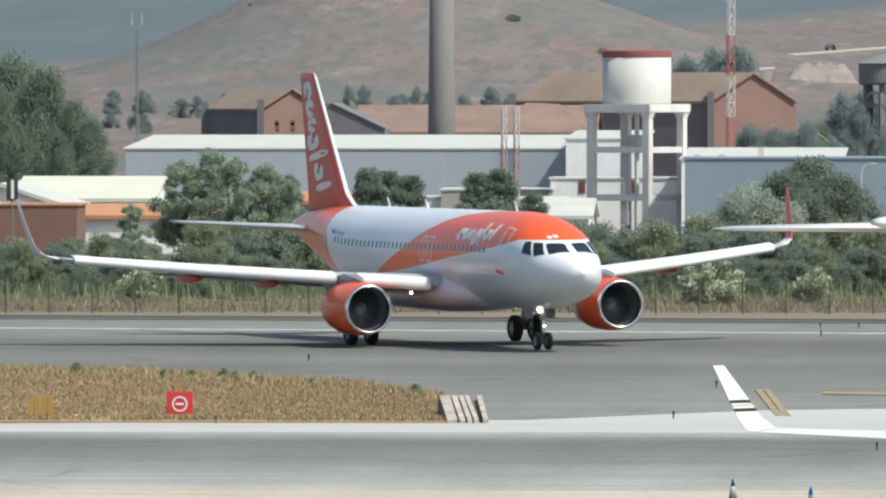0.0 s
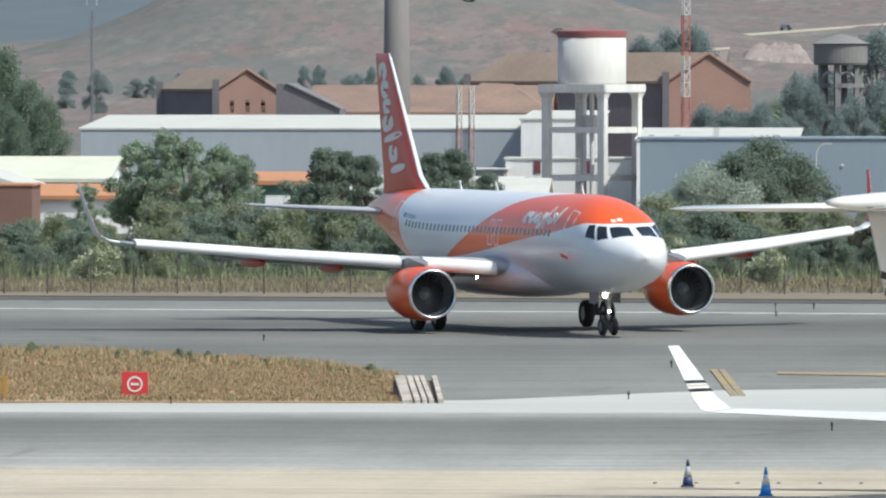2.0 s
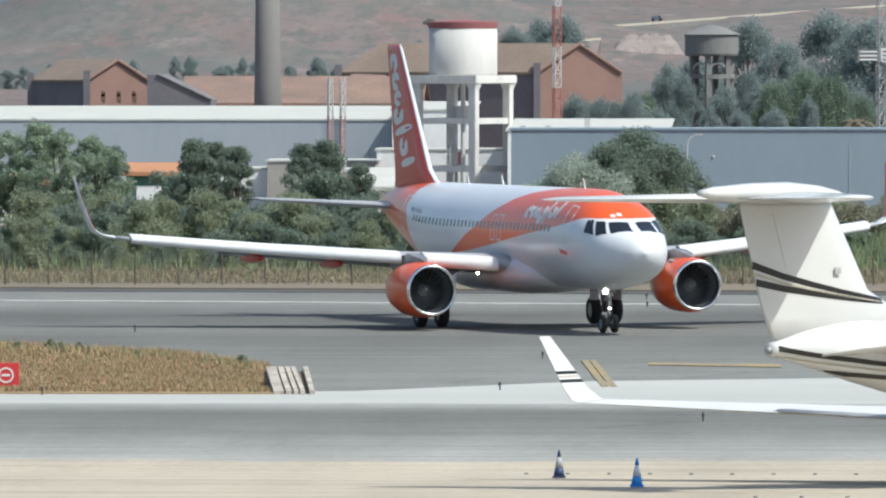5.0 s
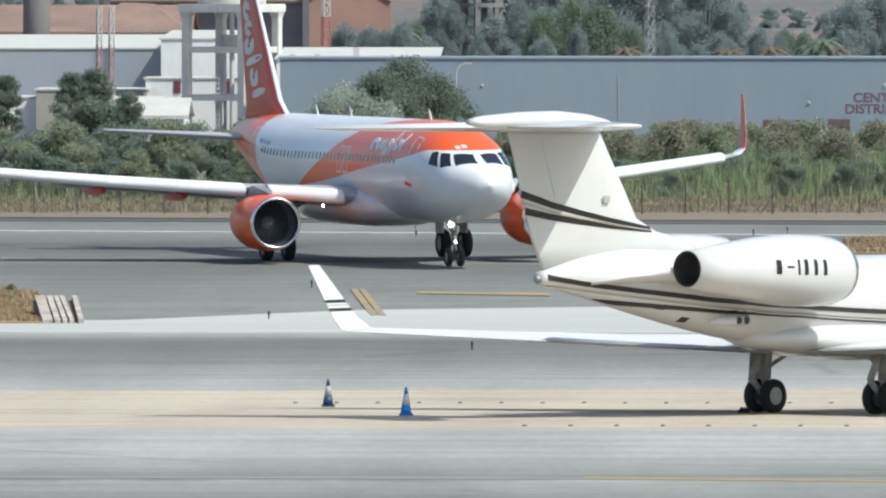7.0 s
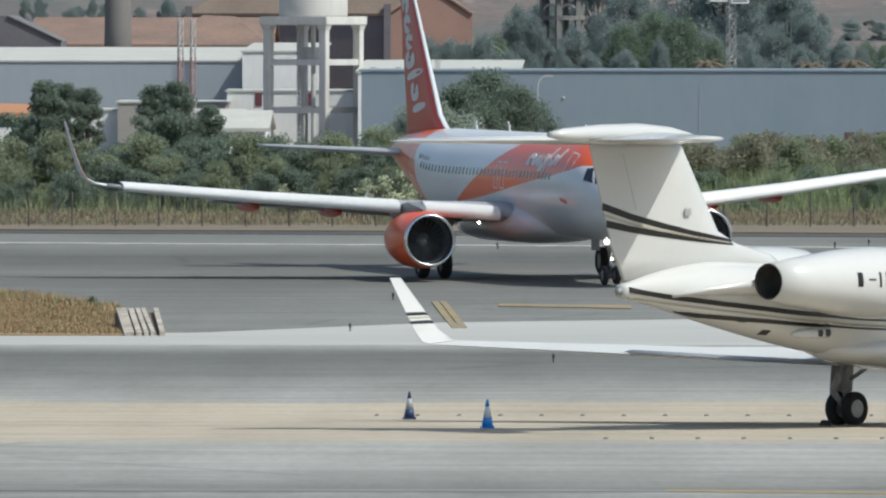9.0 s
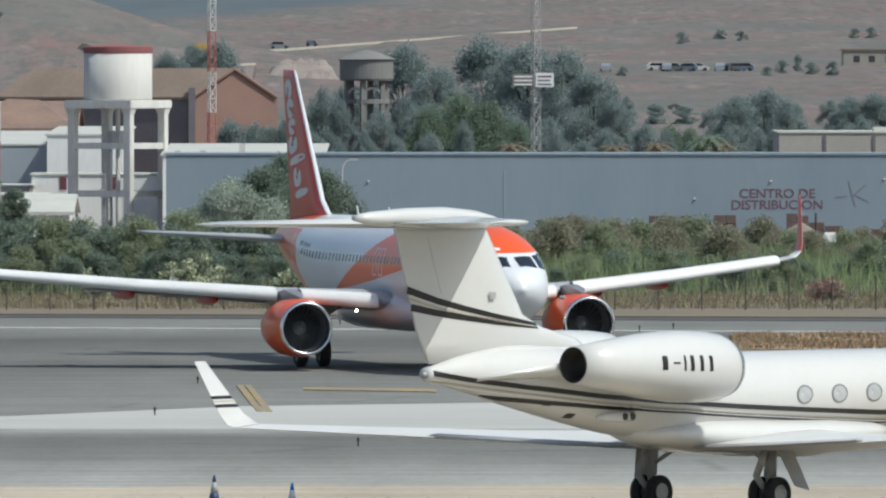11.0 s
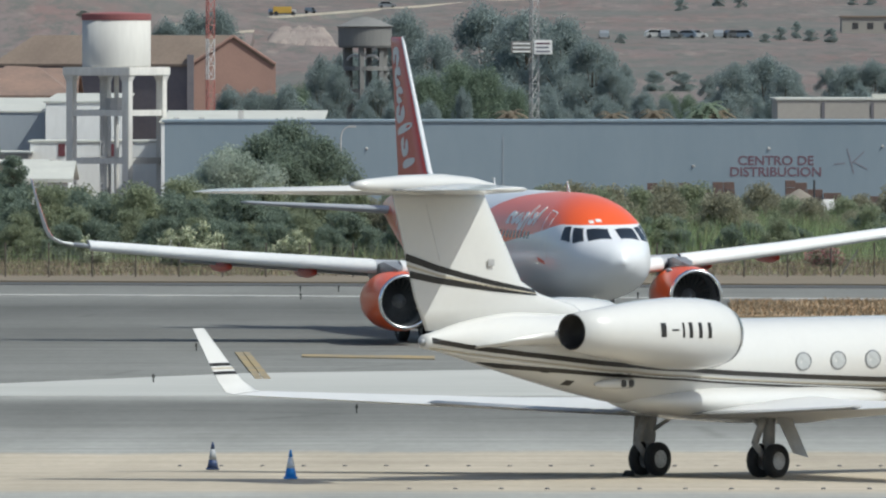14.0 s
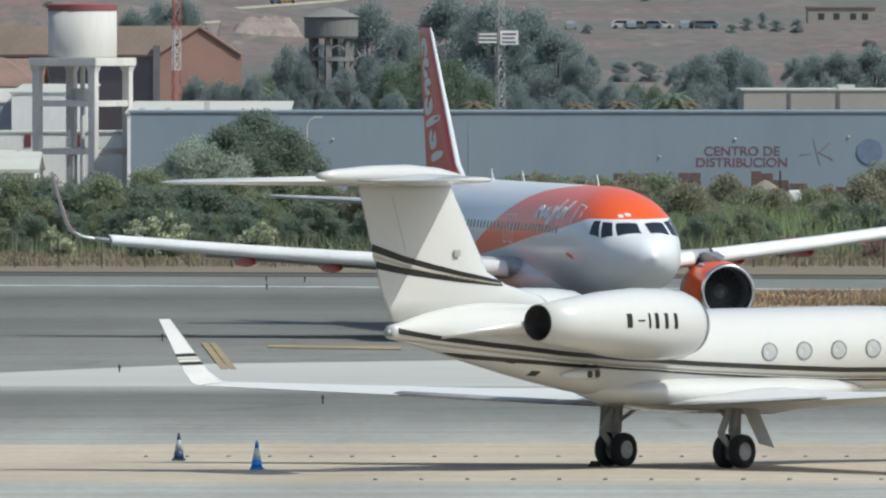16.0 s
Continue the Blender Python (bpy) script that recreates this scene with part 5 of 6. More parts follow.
    # long side, its shade put into the dark wall colour
    vs = [(A[0], A[1], 0), (B[0], B[1], 0), (B[0], B[1], e), (A[0], A[1], e), (A[0] + .1, A[1] + .4, 0), (B[0] + .1, B[1] + .4, 0), (B[0] + .1, B[1] + .4, e), (A[0] + .1, A[1] + .4, e)]
    part("wall", raw(vs, [(0, 1, 2, 3), (4, 5, 6, 7), (2, 3, 7, 6), (0, 3, 7, 4)]), wall_l, h, "side wall with its shade painted in as dark grey")
    g = [(B[0], B[1], 0), (C[0], C[1], 0), (C[0], C[1], e), (xm, y + 1, r), (B[0], B[1], e)]
    part("gable", raw(g + [(p[0], p[1] + .5, p[2]) for p in g], [(0, 1, 2, 3, 4), (5, 6, 7, 8, 9)] + [(i, (i + 1) % 5, (i + 1) % 5 + 5, i + 5) for i in range(5)]), BRICK, h, "brick gable wall")
    rf = [(A[0], A[1] - .2, e - .05), (B[0] - .1, B[1] - .2, e - .05), (xm, y + 1 - .2, r), (xm + (A[0] - B[0]), y + 9, r)]
    part("roof", raw(rf + [(p[0], p[1], p[2] + .22) for p in rf], [(0, 1, 2, 3), (4, 5, 6, 7), (0, 1, 5, 4), (1, 2, 6, 5), (2, 3, 7, 6), (3, 0, 4, 7)]), roof, h, "old tiled roof")
    rf = [(C[0], C[1] - .2, e - .05), (xm, y + 1 - .2, r), (xm + (A[0] - B[0]), y + 9, r), (C[0] + (A[0] - B[0]), y + 10, e - .05)]
    part("roof", raw(rf + [(p[0], p[1], p[2] + .22) for p in rf], [(0, 1, 2, 3), (4, 5, 6, 7), (0, 1, 5, 4), (1, 2, 6, 5), (2, 3, 7, 6), (3, 0, 4, 7)]), roof, h, "old tiled roof")
    for x0, y0, x1, y1, z0, z1 in ((B[0], B[1], xm, y + 1, e, r), (xm, y + 1, C[0], C[1], r, e)):
        bm = bar((x0, y0 - .15, z0 + .15), (x1, y1 - .15, z1 + .15), .14, n=6)
        part("coping", bm, BRICK, h)
    for k in range(wins):
        x = xb + (xc - xb) * (k + 1) / (wins + 1)
        bm = boxes((x - .26, x + .26, y - .05 + 2 * (k + 1) / (wins + 1), y + .2 + 2 * (k + 1) / (wins + 1), e - 1.75, e - 1.05))
        bmesh.ops.create_cone(bm, cap_ends=True, segments=16, radius1=.26, radius2=.26, depth=.25, matrix=Matrix.Translation((x, y + .075 + 2 * (k + 1) / (wins + 1), e - 1.05)) @ Matrix.Rotation(radians(90), 4, "X"))
        part("window", bm, BROWNWALL, h, "arched blind window")
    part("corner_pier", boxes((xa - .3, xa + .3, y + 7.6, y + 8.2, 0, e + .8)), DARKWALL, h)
    part("corner_pier", boxes((xb - .3, xb + .3, y - .3, y + .3, 0, e + 1.0)), wall_l, h)
    return h


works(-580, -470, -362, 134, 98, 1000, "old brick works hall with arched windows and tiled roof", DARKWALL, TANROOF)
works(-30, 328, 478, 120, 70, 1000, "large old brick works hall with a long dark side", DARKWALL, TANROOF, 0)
# long tiled roofs between them
Y = 985.0
gable_house("tiled_hall", sx(-300, Y), sx(120, Y), Y, Y + 18, hz(170, Y), hz(124, Y), "x", BRICK, TILEROOF, "long low brick hall with a red-brown tiled roof")
Y = 975.0
lean = thing("slate_lean_to", pose(0, 0, 0), "dark slate lean-to falling away from the brick works", "building")
shape = [(sx(-363, Y), 0), (sx(-250, Y), 0), (sx(-250, Y), hz(166, Y)), (sx(-343, Y), hz(121, Y)), (sx(-363, Y), hz(121, Y))]
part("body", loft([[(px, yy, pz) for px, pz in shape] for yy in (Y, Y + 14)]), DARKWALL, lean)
part("roof_edge", bar((sx(-345, Y), Y - .1, hz(120, Y)), (sx(-248, Y), Y - .1, hz(165, Y)), .10, n=6), GREYTANK, lean, "pale roof edge")
Y = 880.0
hip = thing("hipped_hall", pose(0, 0, 0), "brick hall with a sagging hipped tile roof", "building")
x0, x1, e, r = sx(-60, Y), sx(112, Y), hz(172, Y), hz(120, Y)
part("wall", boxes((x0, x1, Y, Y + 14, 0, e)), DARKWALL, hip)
rim = [(x0 - .4, Y - .4, e), (x1 + .4, Y - .4, e), (x1 + .4, Y + 14.4, e), (x0 - .4, Y + 14.4, e), (x0 + 2.4, Y + 7, r), (x1 - 2.6, Y + 7, r - .1)]
part("roof", raw(rim + [(q[0], q[1], q[2] - .2) for q in rim[:4]], [(0, 1, 5, 4), (1, 2, 5), (2, 3, 4, 5), (3, 0, 4), (0, 1, 7, 6), (1, 2, 8, 7), (2, 3, 9, 8), (3, 0, 6, 9), (6, 7, 8, 9)]), TILEROOF, hip, "red-brown tiled roof")
# pale road and walls on the slope
def land(u, v):
    """The place on the slope along a bearing and a drop below the level."""
    for y in np.arange(1000.0, 4800.0, 6.0):
        if hill(sx(u, y), y) >= hz(v, y):
            return y
    return 4800.0


ROADS = []


def road_bank(u0, v0, u1, v1, tall, n, label):
    """A road along the slope: a pale low wall on a bank of the same soil."""
    us = np.linspace(u0, u1, n)
    ys = np.array([land(u, v0 + (v1 - v0) * (u - u0) / (u1 - u0)) for u in us])
    ys = np.polyval(np.polyfit(us, ys, 2), us) - 85.0
    ROADS.append((u0, v0, u1, v1, np.polyfit(us, ys, 2)))
    r = thing("road_bank", pose(0, 0, 0), label, "road")
    top, bank = [], []
    for u, y in zip(us, ys):
        x, z = sx(u, y), hz(v0 + (v1 - v0) * (u - u0) / (u1 - u0), y)
        top.append([(x, y, z - tall), (x, y + 6, z - tall), (x, y + 6, z), (x, y, z)])
        bank.append([(x, y - 60, z - 4.5), (x, y + 6, z - 4.5), (x, y + 6, z - tall - .01), (x, y - .4, z - tall - .01)])
    part("wall", loft(top), ROADPALE, r)
    part("bank", loft(bank), SOIL, r)


road_bank(286, 46, 1010, -8, 0.5, 12, "pale dusty road with a low wall along the slope")
road_bank(310, 64, 440, 56, 0.35, 5, "short pale retaining wall on the slope")


def on_road(u, back=3.0):
    """A place on the top of the first road along a bearing."""
    u0, v0, u1, v1, c = ROADS[0]
    y = float(np.polyval(c, u))
    return sx(u, y + back), y + back, hz(v0 + (v1 - v0) * (u - u0) / (u1 - u0), y)


RUBBLE = material("pale_rubble", (0.30, 0.255, 0.225, 1), (0.20, 0.165, 0.15, 1), 0.95, scale=0.35, fine=2.5, bump=0.6)
yr = land(525, 80) - 6
rb = thing("rubble_bank", pose(sx(522, yr), yr, hill(sx(522, yr), yr) - .5), "bank of pale broken rubble below the slope road", "bank")
rw, rh = 70 * yr / 20000.0, 38 * yr / 20000.0
rows_, nn = [], 40
for j in range(9):
    f = j / 8.0
    row = []
    for i in range(nn):
        g = 2.0 * i / (nn - 1) - 1
        edge = max(0.0, 1 - abs(g) ** 7)
        n_ = noise.noise((g * 7, f * 4, 1.5)) + .5 * noise.noise((g * 17, f * 9, 3.5))
        row.append((g * rw * (1 - .12 * f), f * 14 - 7 + 1.2 * n_, rh * edge * (f ** .8) * (.92 + .13 * n_)))
    rows_.append(row)
vs_ = [q for row in rows_ for q in row]
fs_ = [(j * nn + i, j * nn + i + 1, (j + 1) * nn + i + 1, (j + 1) * nn + i) for j in range(8) for i in range(nn - 1)]
base = len(vs_)
vs_ += [(q[0], 8.0, -.5) for q in rows_[-1]]
fs_ += [(8 * nn + i, 8 * nn + i + 1, base + i + 1, base + i) for i in range(nn - 1)]
part("rubble", raw(vs_, fs_), RUBBLE, rb)
# far house and cars standing on the slope
PALEWALL = material("far_pale_wall", (0.30, 0.28, 0.25, 1), (0.26, 0.25, 0.225, 1), 0.9, scale=0.3, fine=2)
# car paints dulled, with the haze of distance mixed into the colours
CARPAINT = [material("hazed_car_paint_" + n, c, None, 0.35, coat=0.3) for n, c in (("white", (0.42, 0.43, 0.43, 1)), ("grey", (0.2, 0.22, 0.24, 1)), ("dark", (0.06, 0.07, 0.08, 1)), ("blue", (0.13, 0.17, 0.22, 1)))]


def car(x, y, z, paint, tint, turn, parked=True):
    c = thing("car", pose(x, y, z, rz=turn), tint + (" car parked on the slope" if parked else " car driving along the slope road"), "car", "cars parked on the slope" if parked else "")
    side = [(-2.1, .25), (2.1, .25), (2.15, .7), (1.2, .9), (.55, 1.42), (-1.3, 1.45), (-2.0, .95)]
    body = loft([[(px, w, pz) for px, pz in side] for w in (-.85, .85)])
    part("body", body, paint, c)
    part("window", loft([[(px, w, pz) for px, pz in ((-1.7, .95), (1.0, .93), (.5, 1.36), (-1.2, 1.38))] for w in (-.87, .87)]), M_GLASS, c, "dark side windows")
    for wx in (-1.3, 1.3):
        for wy in (-.82, .82):
            part("wheel", spin([(-.1, .1), (-.1, .32), (.1, .32), (.1, .1)], "y", 14, (wx, wy, .32)), M_TYRE, c)
    return c


# traffic on the slope road
moving_car = car(*on_road(576), CARPAINT[1], "grey", 0, False)
TRUCKYELLOW = material("truck_yellow", (0.52, 0.33, 0.06, 1), (0.46, 0.29, 0.06, 1), 0.5, scale=1)
TRUCKBLUE = material("truck_blue", (0.10, 0.16, 0.25, 1), (0.12, 0.18, 0.26, 1), 0.5, scale=1)
xr, yr, zr = on_road(420)
f = yr / 20000.0
truck = thing("truck", pose(xr, yr, zr), "yellow box truck with a blue tail driving along the slope road", "truck")
part("cargo_box", boxes((-18 * f, 17 * f, -1.1, 1.1, .5, 17 * f), bevel=.05), TRUCKYELLOW, truck, "yellow cargo box")
part("tail", boxes((-27 * f, -18.5 * f, -1.0, 1.0, .5, 13 * f), bevel=.05), TRUCKBLUE, truck, "blue tail body")
part("cab", boxes((17.5 * f, 26 * f, -1.05, 1.05, .5, 12 * f), bevel=.12), MASTPALE, truck, "pale cab")
part("chassis", boxes((-27 * f, 25 * f, -.8, .8, .35, .55)), M_EXH, truck)
for wx in (-22 * f, -12 * f, 20 * f):
    for wy in (-1.0, 1.0):
        part("wheel", spin([(-.14, .12), (-.14, .42), (.14, .42), (.14, .12)], "y", 14, (wx, wy, .42)), M_TYRE, truck)
xr, yr, zr = on_road(540)
van = thing("van", pose(xr, yr, zr), "dark blue van standing on the slope road", "van")
part("body", boxes((-11 * f, 8 * f, -.9, .9, .35, 12 * f), bevel=.12), CARPAINT[3], van)
part("bonnet", boxes((8.2 * f, 12 * f, -.88, .88, .35, 7 * f), bevel=.08), CARPAINT[3], van)
part("window", boxes((3 * f, 7.6 * f, -.92, .92, 8 * f, 11 * f)), M_GLASS, van, "dark side window")
for wx in (-8 * f, 7 * f):
    for wy in (-.8, .8):
        part("wheel", spin([(-.1, .1), (-.1, .36), (.1, .36), (.1, .1)], "y", 14, (wx, wy, .36)), M_TYRE, van)
k = 0
for u in (1152, 1168, 1178, 1203, 1222, 1262, 1290, 1303, 1180, 1060):
    y = land(u, 70) - 8
    x = sx(u, y)
    car(x, y, hill(x, y) + .05, CARPAINT[k % 4], ("white", "grey", "dark", "blue")[k % 4], (8, 172, 30, 90)[(k * 3) % 4])
    k += 1
y = land(1530, 62) - 10
gz = hill(sx(1540, y), y) - 1.0
fh = thing("far_house", pose(sx(1540, y), y, gz), "flat pale house on the far slope", "house")
fw = (1610 - 1491) * y / 20000.0 / 2
ft = hz(34, y) - gz
part("wall", boxes((-fw, fw, 0, 9, 0, ft)), PALEWALL, fh)
part("roof", boxes((-fw - .3, fw + .3, -.3, 9.3, ft, ft + .3)), TANROOF, fh)
for wx in (-.6, -.15, .35, .7):
    part("window", boxes((wx * fw - .6, wx * fw + .6, -.05, .02, ft * .45, ft * .75)), DARKGAP, fh)

# yard before the warehouse: brick stacks and a gravel heap
STACKRED = material("stacked_red_brick", (0.155, 0.098, 0.082, 1), (0.10, 0.074, 0.066, 1), 0.9, scale=1.5, fine=8)
GRAVEL = material("gravel_heap", (0.23, 0.205, 0.17, 1), (0.18, 0.16, 0.135, 1), 0.95, scale=0.8, fine=8, bump=0.5)
PALLET = material("pallet_wood", (0.22, 0.16, 0.11, 1), (0.16, 0.12, 0.08, 1), 0.9, scale=2, fine=12)
srng = random.Random(31)


def brick_stack(u0, u1, v, y):
    """Courses of brick packs on pallets, each course a little uneven."""
    x0, x1, top = sx(u0, y), sx(u1, y), hz(v, y)
    g = thing("brick_stack", pose(x0, y, 0), "red brick packs stacked on pallets before the warehouse", "bricks", "brick stacks in the yard")
    part("pallet", boxes((0, x1 - x0, 0, 1.1, 0, .05), (0, x1 - x0, 0, .1, .05, .14), (0, x1 - x0, 1, 1.1, .05, .14), (0, x1 - x0, 0, 1.1, .14, .18)), PALLET, g)
    n = max(1, int((top - .18) / .42))
    h = (top - .18) / n
    m = max(1, int((x1 - x0) / .62))
    w = (x1 - x0) / m
    for j in range(n):
        for i in range(m):
            if j == n - 1 and srng.random() < .25:
                continue
            a, d = srng.uniform(-.03, .03), srng.uniform(-.05, .05)
            part("brick_pack", boxes((i * w + .03 + a, (i + 1) * w - .03 + a, d, 1.05 + d, .18 + j * h, .18 + (j + 1) * h - .03)), STACKRED, g)


for u0, u1, v, y in ((1381, 1400, 322, 690), (1398, 1420, 326, 692), (1420, 1448, 338, 692), (1448, 1480, 344, 691), (1512, 1568, 350, 690), (1568, 1640, 346, 690), (1080, 1130, 325, 700), (1135, 1212, 326, 700), (1224, 1250, 323, 700), (1252, 1292, 325, 698)):
    brick_stack(u0, u1, v, y)


def gravel_heap(u, v, y, wide):
    top = hz(v, y)
    rings, n = [], 20
    for k in range(7):
        f = k / 6.0
        ring = []
        for i in range(n):
            q = 6.2832 * i / n
            r = wide * (1 - f) * (1 + .16 * noise.noise((math.cos(q) * 2 + u, math.sin(q) * 2, f * 3))) + .05
            ring.append((r * math.cos(q), r * .8 * math.sin(q), top * (f ** .85)))
        rings.append(ring)
    g = thing("gravel_heap", pose(sx(u, y), y, 0), "heap of pale gravel before the warehouse", "heap")
    part("heap", loft(rings), GRAVEL, g, smooth=True)


gravel_heap(1405, 338, 676, 3.6)
gravel_heap(1225, 330, 678, 2.6)
gravel_heap(1450, 356, 672, 2.4)
yp = thing("yard_post", pose(sx(1432, 668), 668, 0), "dark thin post in the yard", "post")
part("pole", bar((0, 0, 0), (0, 0, hz(322, 668)), .07, .06, 8), DARKGAP, yp)
sk = thing("bulk_bag", pose(sx(1457, 666), 666, 0), "white bulk bag standing in the yard", "bag")
part("sack", boxes((-.45, .45, -.45, .45, 0, hz(356, 666)), bevel=.14), WHITEWALL, sk)


# ---------------------------------------------------------------- plants
def leaf_mat(name, c1, c2, spec=0.05, island=0.12):
    m = material(name, c1, c2, 0.75, scale=0.35, fine=2.5, island=island, spec=spec)
    nt = m.node_tree
    p = nt.nodes["Principled BSDF"]
    col = p.inputs["Base Color"].links[0].from_socket
    tr = nt.nodes.new("ShaderNodeBsdfTranslucent")
    nt.links.new(col, tr.inputs["Color"])
    mx = nt.nodes.new("ShaderNodeAddShader")
    nt.links.new(p.outputs[0], mx.inputs[0])
    nt.links.new(tr.outputs[0], mx.inputs[1])
    nt.links.new(mx.outputs[0], nt.nodes["Material Output"].inputs["Surface"])
    return m


LEAF_MID = leaf_mat("leaves_mid_green", (0.142, 0.178, 0.128, 1), (0.172, 0.205, 0.150, 1))
LEAF_DARK = leaf_mat("leaves_dark_green", (0.098, 0.124, 0.098, 1), (0.122, 0.147, 0.115, 1))
LEAF_OLIVE = leaf_mat("leaves_olive", (0.128, 0.148, 0.098, 1), (0.160, 0.174, 0.118, 1))
LEAF_GREY = leaf_mat("leaves_silver", (0.18, 0.21, 0.175, 1), (0.26, 0.28, 0.24, 1))
# far leaves: lighter and bluer, the haze of distance put into the colour
LEAF_FAR = leaf_mat("leaves_far_haze_blue", (0.136, 0.162, 0.157, 1), (0.150, 0.178, 0.170, 1), 0.0, 0.05)
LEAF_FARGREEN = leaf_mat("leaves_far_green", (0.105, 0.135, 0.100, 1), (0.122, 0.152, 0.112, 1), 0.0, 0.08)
LEAF_BROWN = leaf_mat("leaves_brownish", (0.142, 0.140, 0.100, 1), (0.168, 0.163, 0.120, 1))
LEAF_DRYPALM = leaf_mat("dry_palm_fronds", (0.115, 0.098, 0.075, 1), (0.14, 0.12, 0.09, 1))
LEAF_FRESH = leaf_mat("reeds_green", (0.138, 0.188, 0.096, 1), (0.178, 0.222, 0.118, 1))
BARK = material("bark", (0.10, 0.08, 0.06, 1), (0.16, 0.13, 0.10, 1), 0.95, scale=3, fine=12, bump=0.4)
FLOWER = material("oleander_flower", (0.40, 0.43, 0.28, 1), (0.52, 0.54, 0.38, 1), 0.7)
PINK = material("pink_flower", (0.42, 0.13, 0.17, 1), (0.35, 0.12, 0.14, 1), 0.7)


def leaves(rng, clumps, count, size, up=0.0):
    """Small folded leaves spread over clumps (x, y, z, radius)."""
    cl = np.array(clumps)
    w = cl[:, 3] ** 2
    pick = cl[rng.choice(len(cl), count, p=w / w.sum())]

    def unit(v):
        return v / (np.linalg.norm(v, axis=1, keepdims=True) + 1e-6)

    d = unit(rng.normal(size=(count, 3)))
    c = pick[:, :3] + d * (pick[:, 3] * (0.25 + 1.05 * rng.random(count)))[:, None] * np.array((1, 1, 0.85))
    c[:, 2] = np.where(c[:, 2] < 0.02, np.abs(c[:, 2]) * 0.5 + 0.02, c[:, 2])
    a = unit(rng.normal(size=(count, 3)) + np.array((0, 0, up)))
    b = unit(np.cross(a, rng.normal(size=(count, 3))))
    k = (size * (0.6 + 0.8 * rng.random(count)))[:, None]
    vs = np.stack([c - a * k, c + b * k * 0.45, c + a * k, c - b * k * 0.45 + np.array((0, 0, 0.12)) * k], axis=1).reshape(-1, 3)
    me = bpy.data.meshes.new("leaves")
    me.from_pydata(vs.tolist(), [], [(4 * i, 4 * i + 1, 4 * i + 2, 4 * i + 3) for i in range(count)])
    return me


def plant(name, seed, h, w, mat, label, cat, count, size, trunk=True, flowers=None, up=0.0, base=0.28, clumps=0, tight=1.0):
    """A tree or bush: tapered trunk, limbs and a ragged crown of small leaves."""
    rng = np.random.default_rng(seed)
    t = thing(name, pose(0, 0, 0), label, cat)
    cl = []
    n = clumps or (26 if trunk else 14)
    for k in range(n):
        q, rad = rng.random() * 6.283, (rng.random() ** 0.6)
        zf = rng.random()
        prof = math.sin(math.pi * min(1, 0.18 + 0.8 * zf)) ** 0.7
        r = w / 2 * rad * prof * 0.85
        z = h * (base + (0.93 - base) * zf)
        cl.append((r * math.cos(q), r * math.sin(q), z, w * (0.10 + 0.10 * rng.random()) * tight))
    me = leaves(rng, cl, int(count * 2.3), size * 0.66, up=up)
    me.materials.append(mat)
    ob = new("crown", me)
    ob.parent = t
    # trunk and limbs
    bm = bmesh.new()
    tr = max(0.05, h * 0.022)
    if trunk:
        tube(bm, (0, 0, -.1), (0.05 * h * 0.3, 0, h * 0.35), tr, tr * 0.75, 9)
        tube(bm, (0.05 * h * 0.3, 0, h * 0.34), (0, 0.1, h * 0.75), tr * 0.75, tr * 0.25, 8)
    for x, y, z, r in cl[:10]:
        z0 = h * (0.22 + 0.2 * rng.random()) if trunk else 0.0
        tube(bm, (0, 0, min(z0, z * 0.8)), (x, y, z), tr * 0.45, tr * 0.1, 6)
    part("trunk" if trunk else "stem", bm, BARK, t)
    if flowers:
        fm = leaves(rng, [(x, y, z + r * 0.3, r * 1.02) for x, y, z, r in cl], int(count * 1.4), size * 0.6)
        fm.materials.append(flowers)
        o = new("blossom", fm)
        o.parent = t
    return t


rng = np.random.default_rng(7)
PROTO = {}


def use(kind, u, v_top, y, wide=None, z=0.05):
    """Stand a copy of a plant so that its top reaches a level."""
    ob, h = PROTO[kind]
    s = max(0.15, (hz(v_top, y) - z) / h)
    turn = float(rng.random() * 360)
    if ob.get("used"):
        sq = s if wide is None else wide
        c = copy_thing(ob, pose(sx(u, y), y, z, rz=turn))
        c.scale = (sq, sq, s)
        return c
    ob["used"] = 1
    sq = s if wide is None else wide
    ob.matrix_basis = pose(sx(u, y), y, z, rz=turn) @ Matrix.Diagonal((sq, sq, s, 1))
    return ob


def define(kind, *a, **k):
    PROTO[kind] = (plant(*a, **k), a[2])


define("poplar", "broadleaf_tree", 11, 8.0, 6.5, LEAF_MID, "leafy green tree with gaps in its crown", "tree", 7000, 0.155, clumps=64, tight=0.50)
define("poplar_b", "broadleaf_tree", 12, 8.0, 5.0, LEAF_MID, "leafy green tree behind the fence", "tree", 5800, 0.155, clumps=54, tight=0.52)
define("cypress", "dark_tree", 13, 7.0, 3.6, LEAF_DARK, "dark dense evergreen tree behind the fence", "tree", 7500, 0.13, base=0.1, clumps=50, tight=0.7)
define("dome", "dark_tree", 14, 6.0, 7.0, LEAF_DARK, "broad dark green tree before the warehouse", "tree", 10000, 0.14, base=0.12, clumps=70, tight=0.62)
define("silver", "silver_bush", 15, 4.5, 5.0, LEAF_GREY, "silvery grey-leaved bush behind the fence", "bush", 6500, 0.115, trunk=False, base=0.05, clumps=36, tight=0.75)
define("bush", "bush", 16, 3.0, 3.8, LEAF_OLIVE, "olive green bush behind the fence", "bush", 5200, 0.105, trunk=False, base=0.04, up=0.7, clumps=30, tight=0.75)
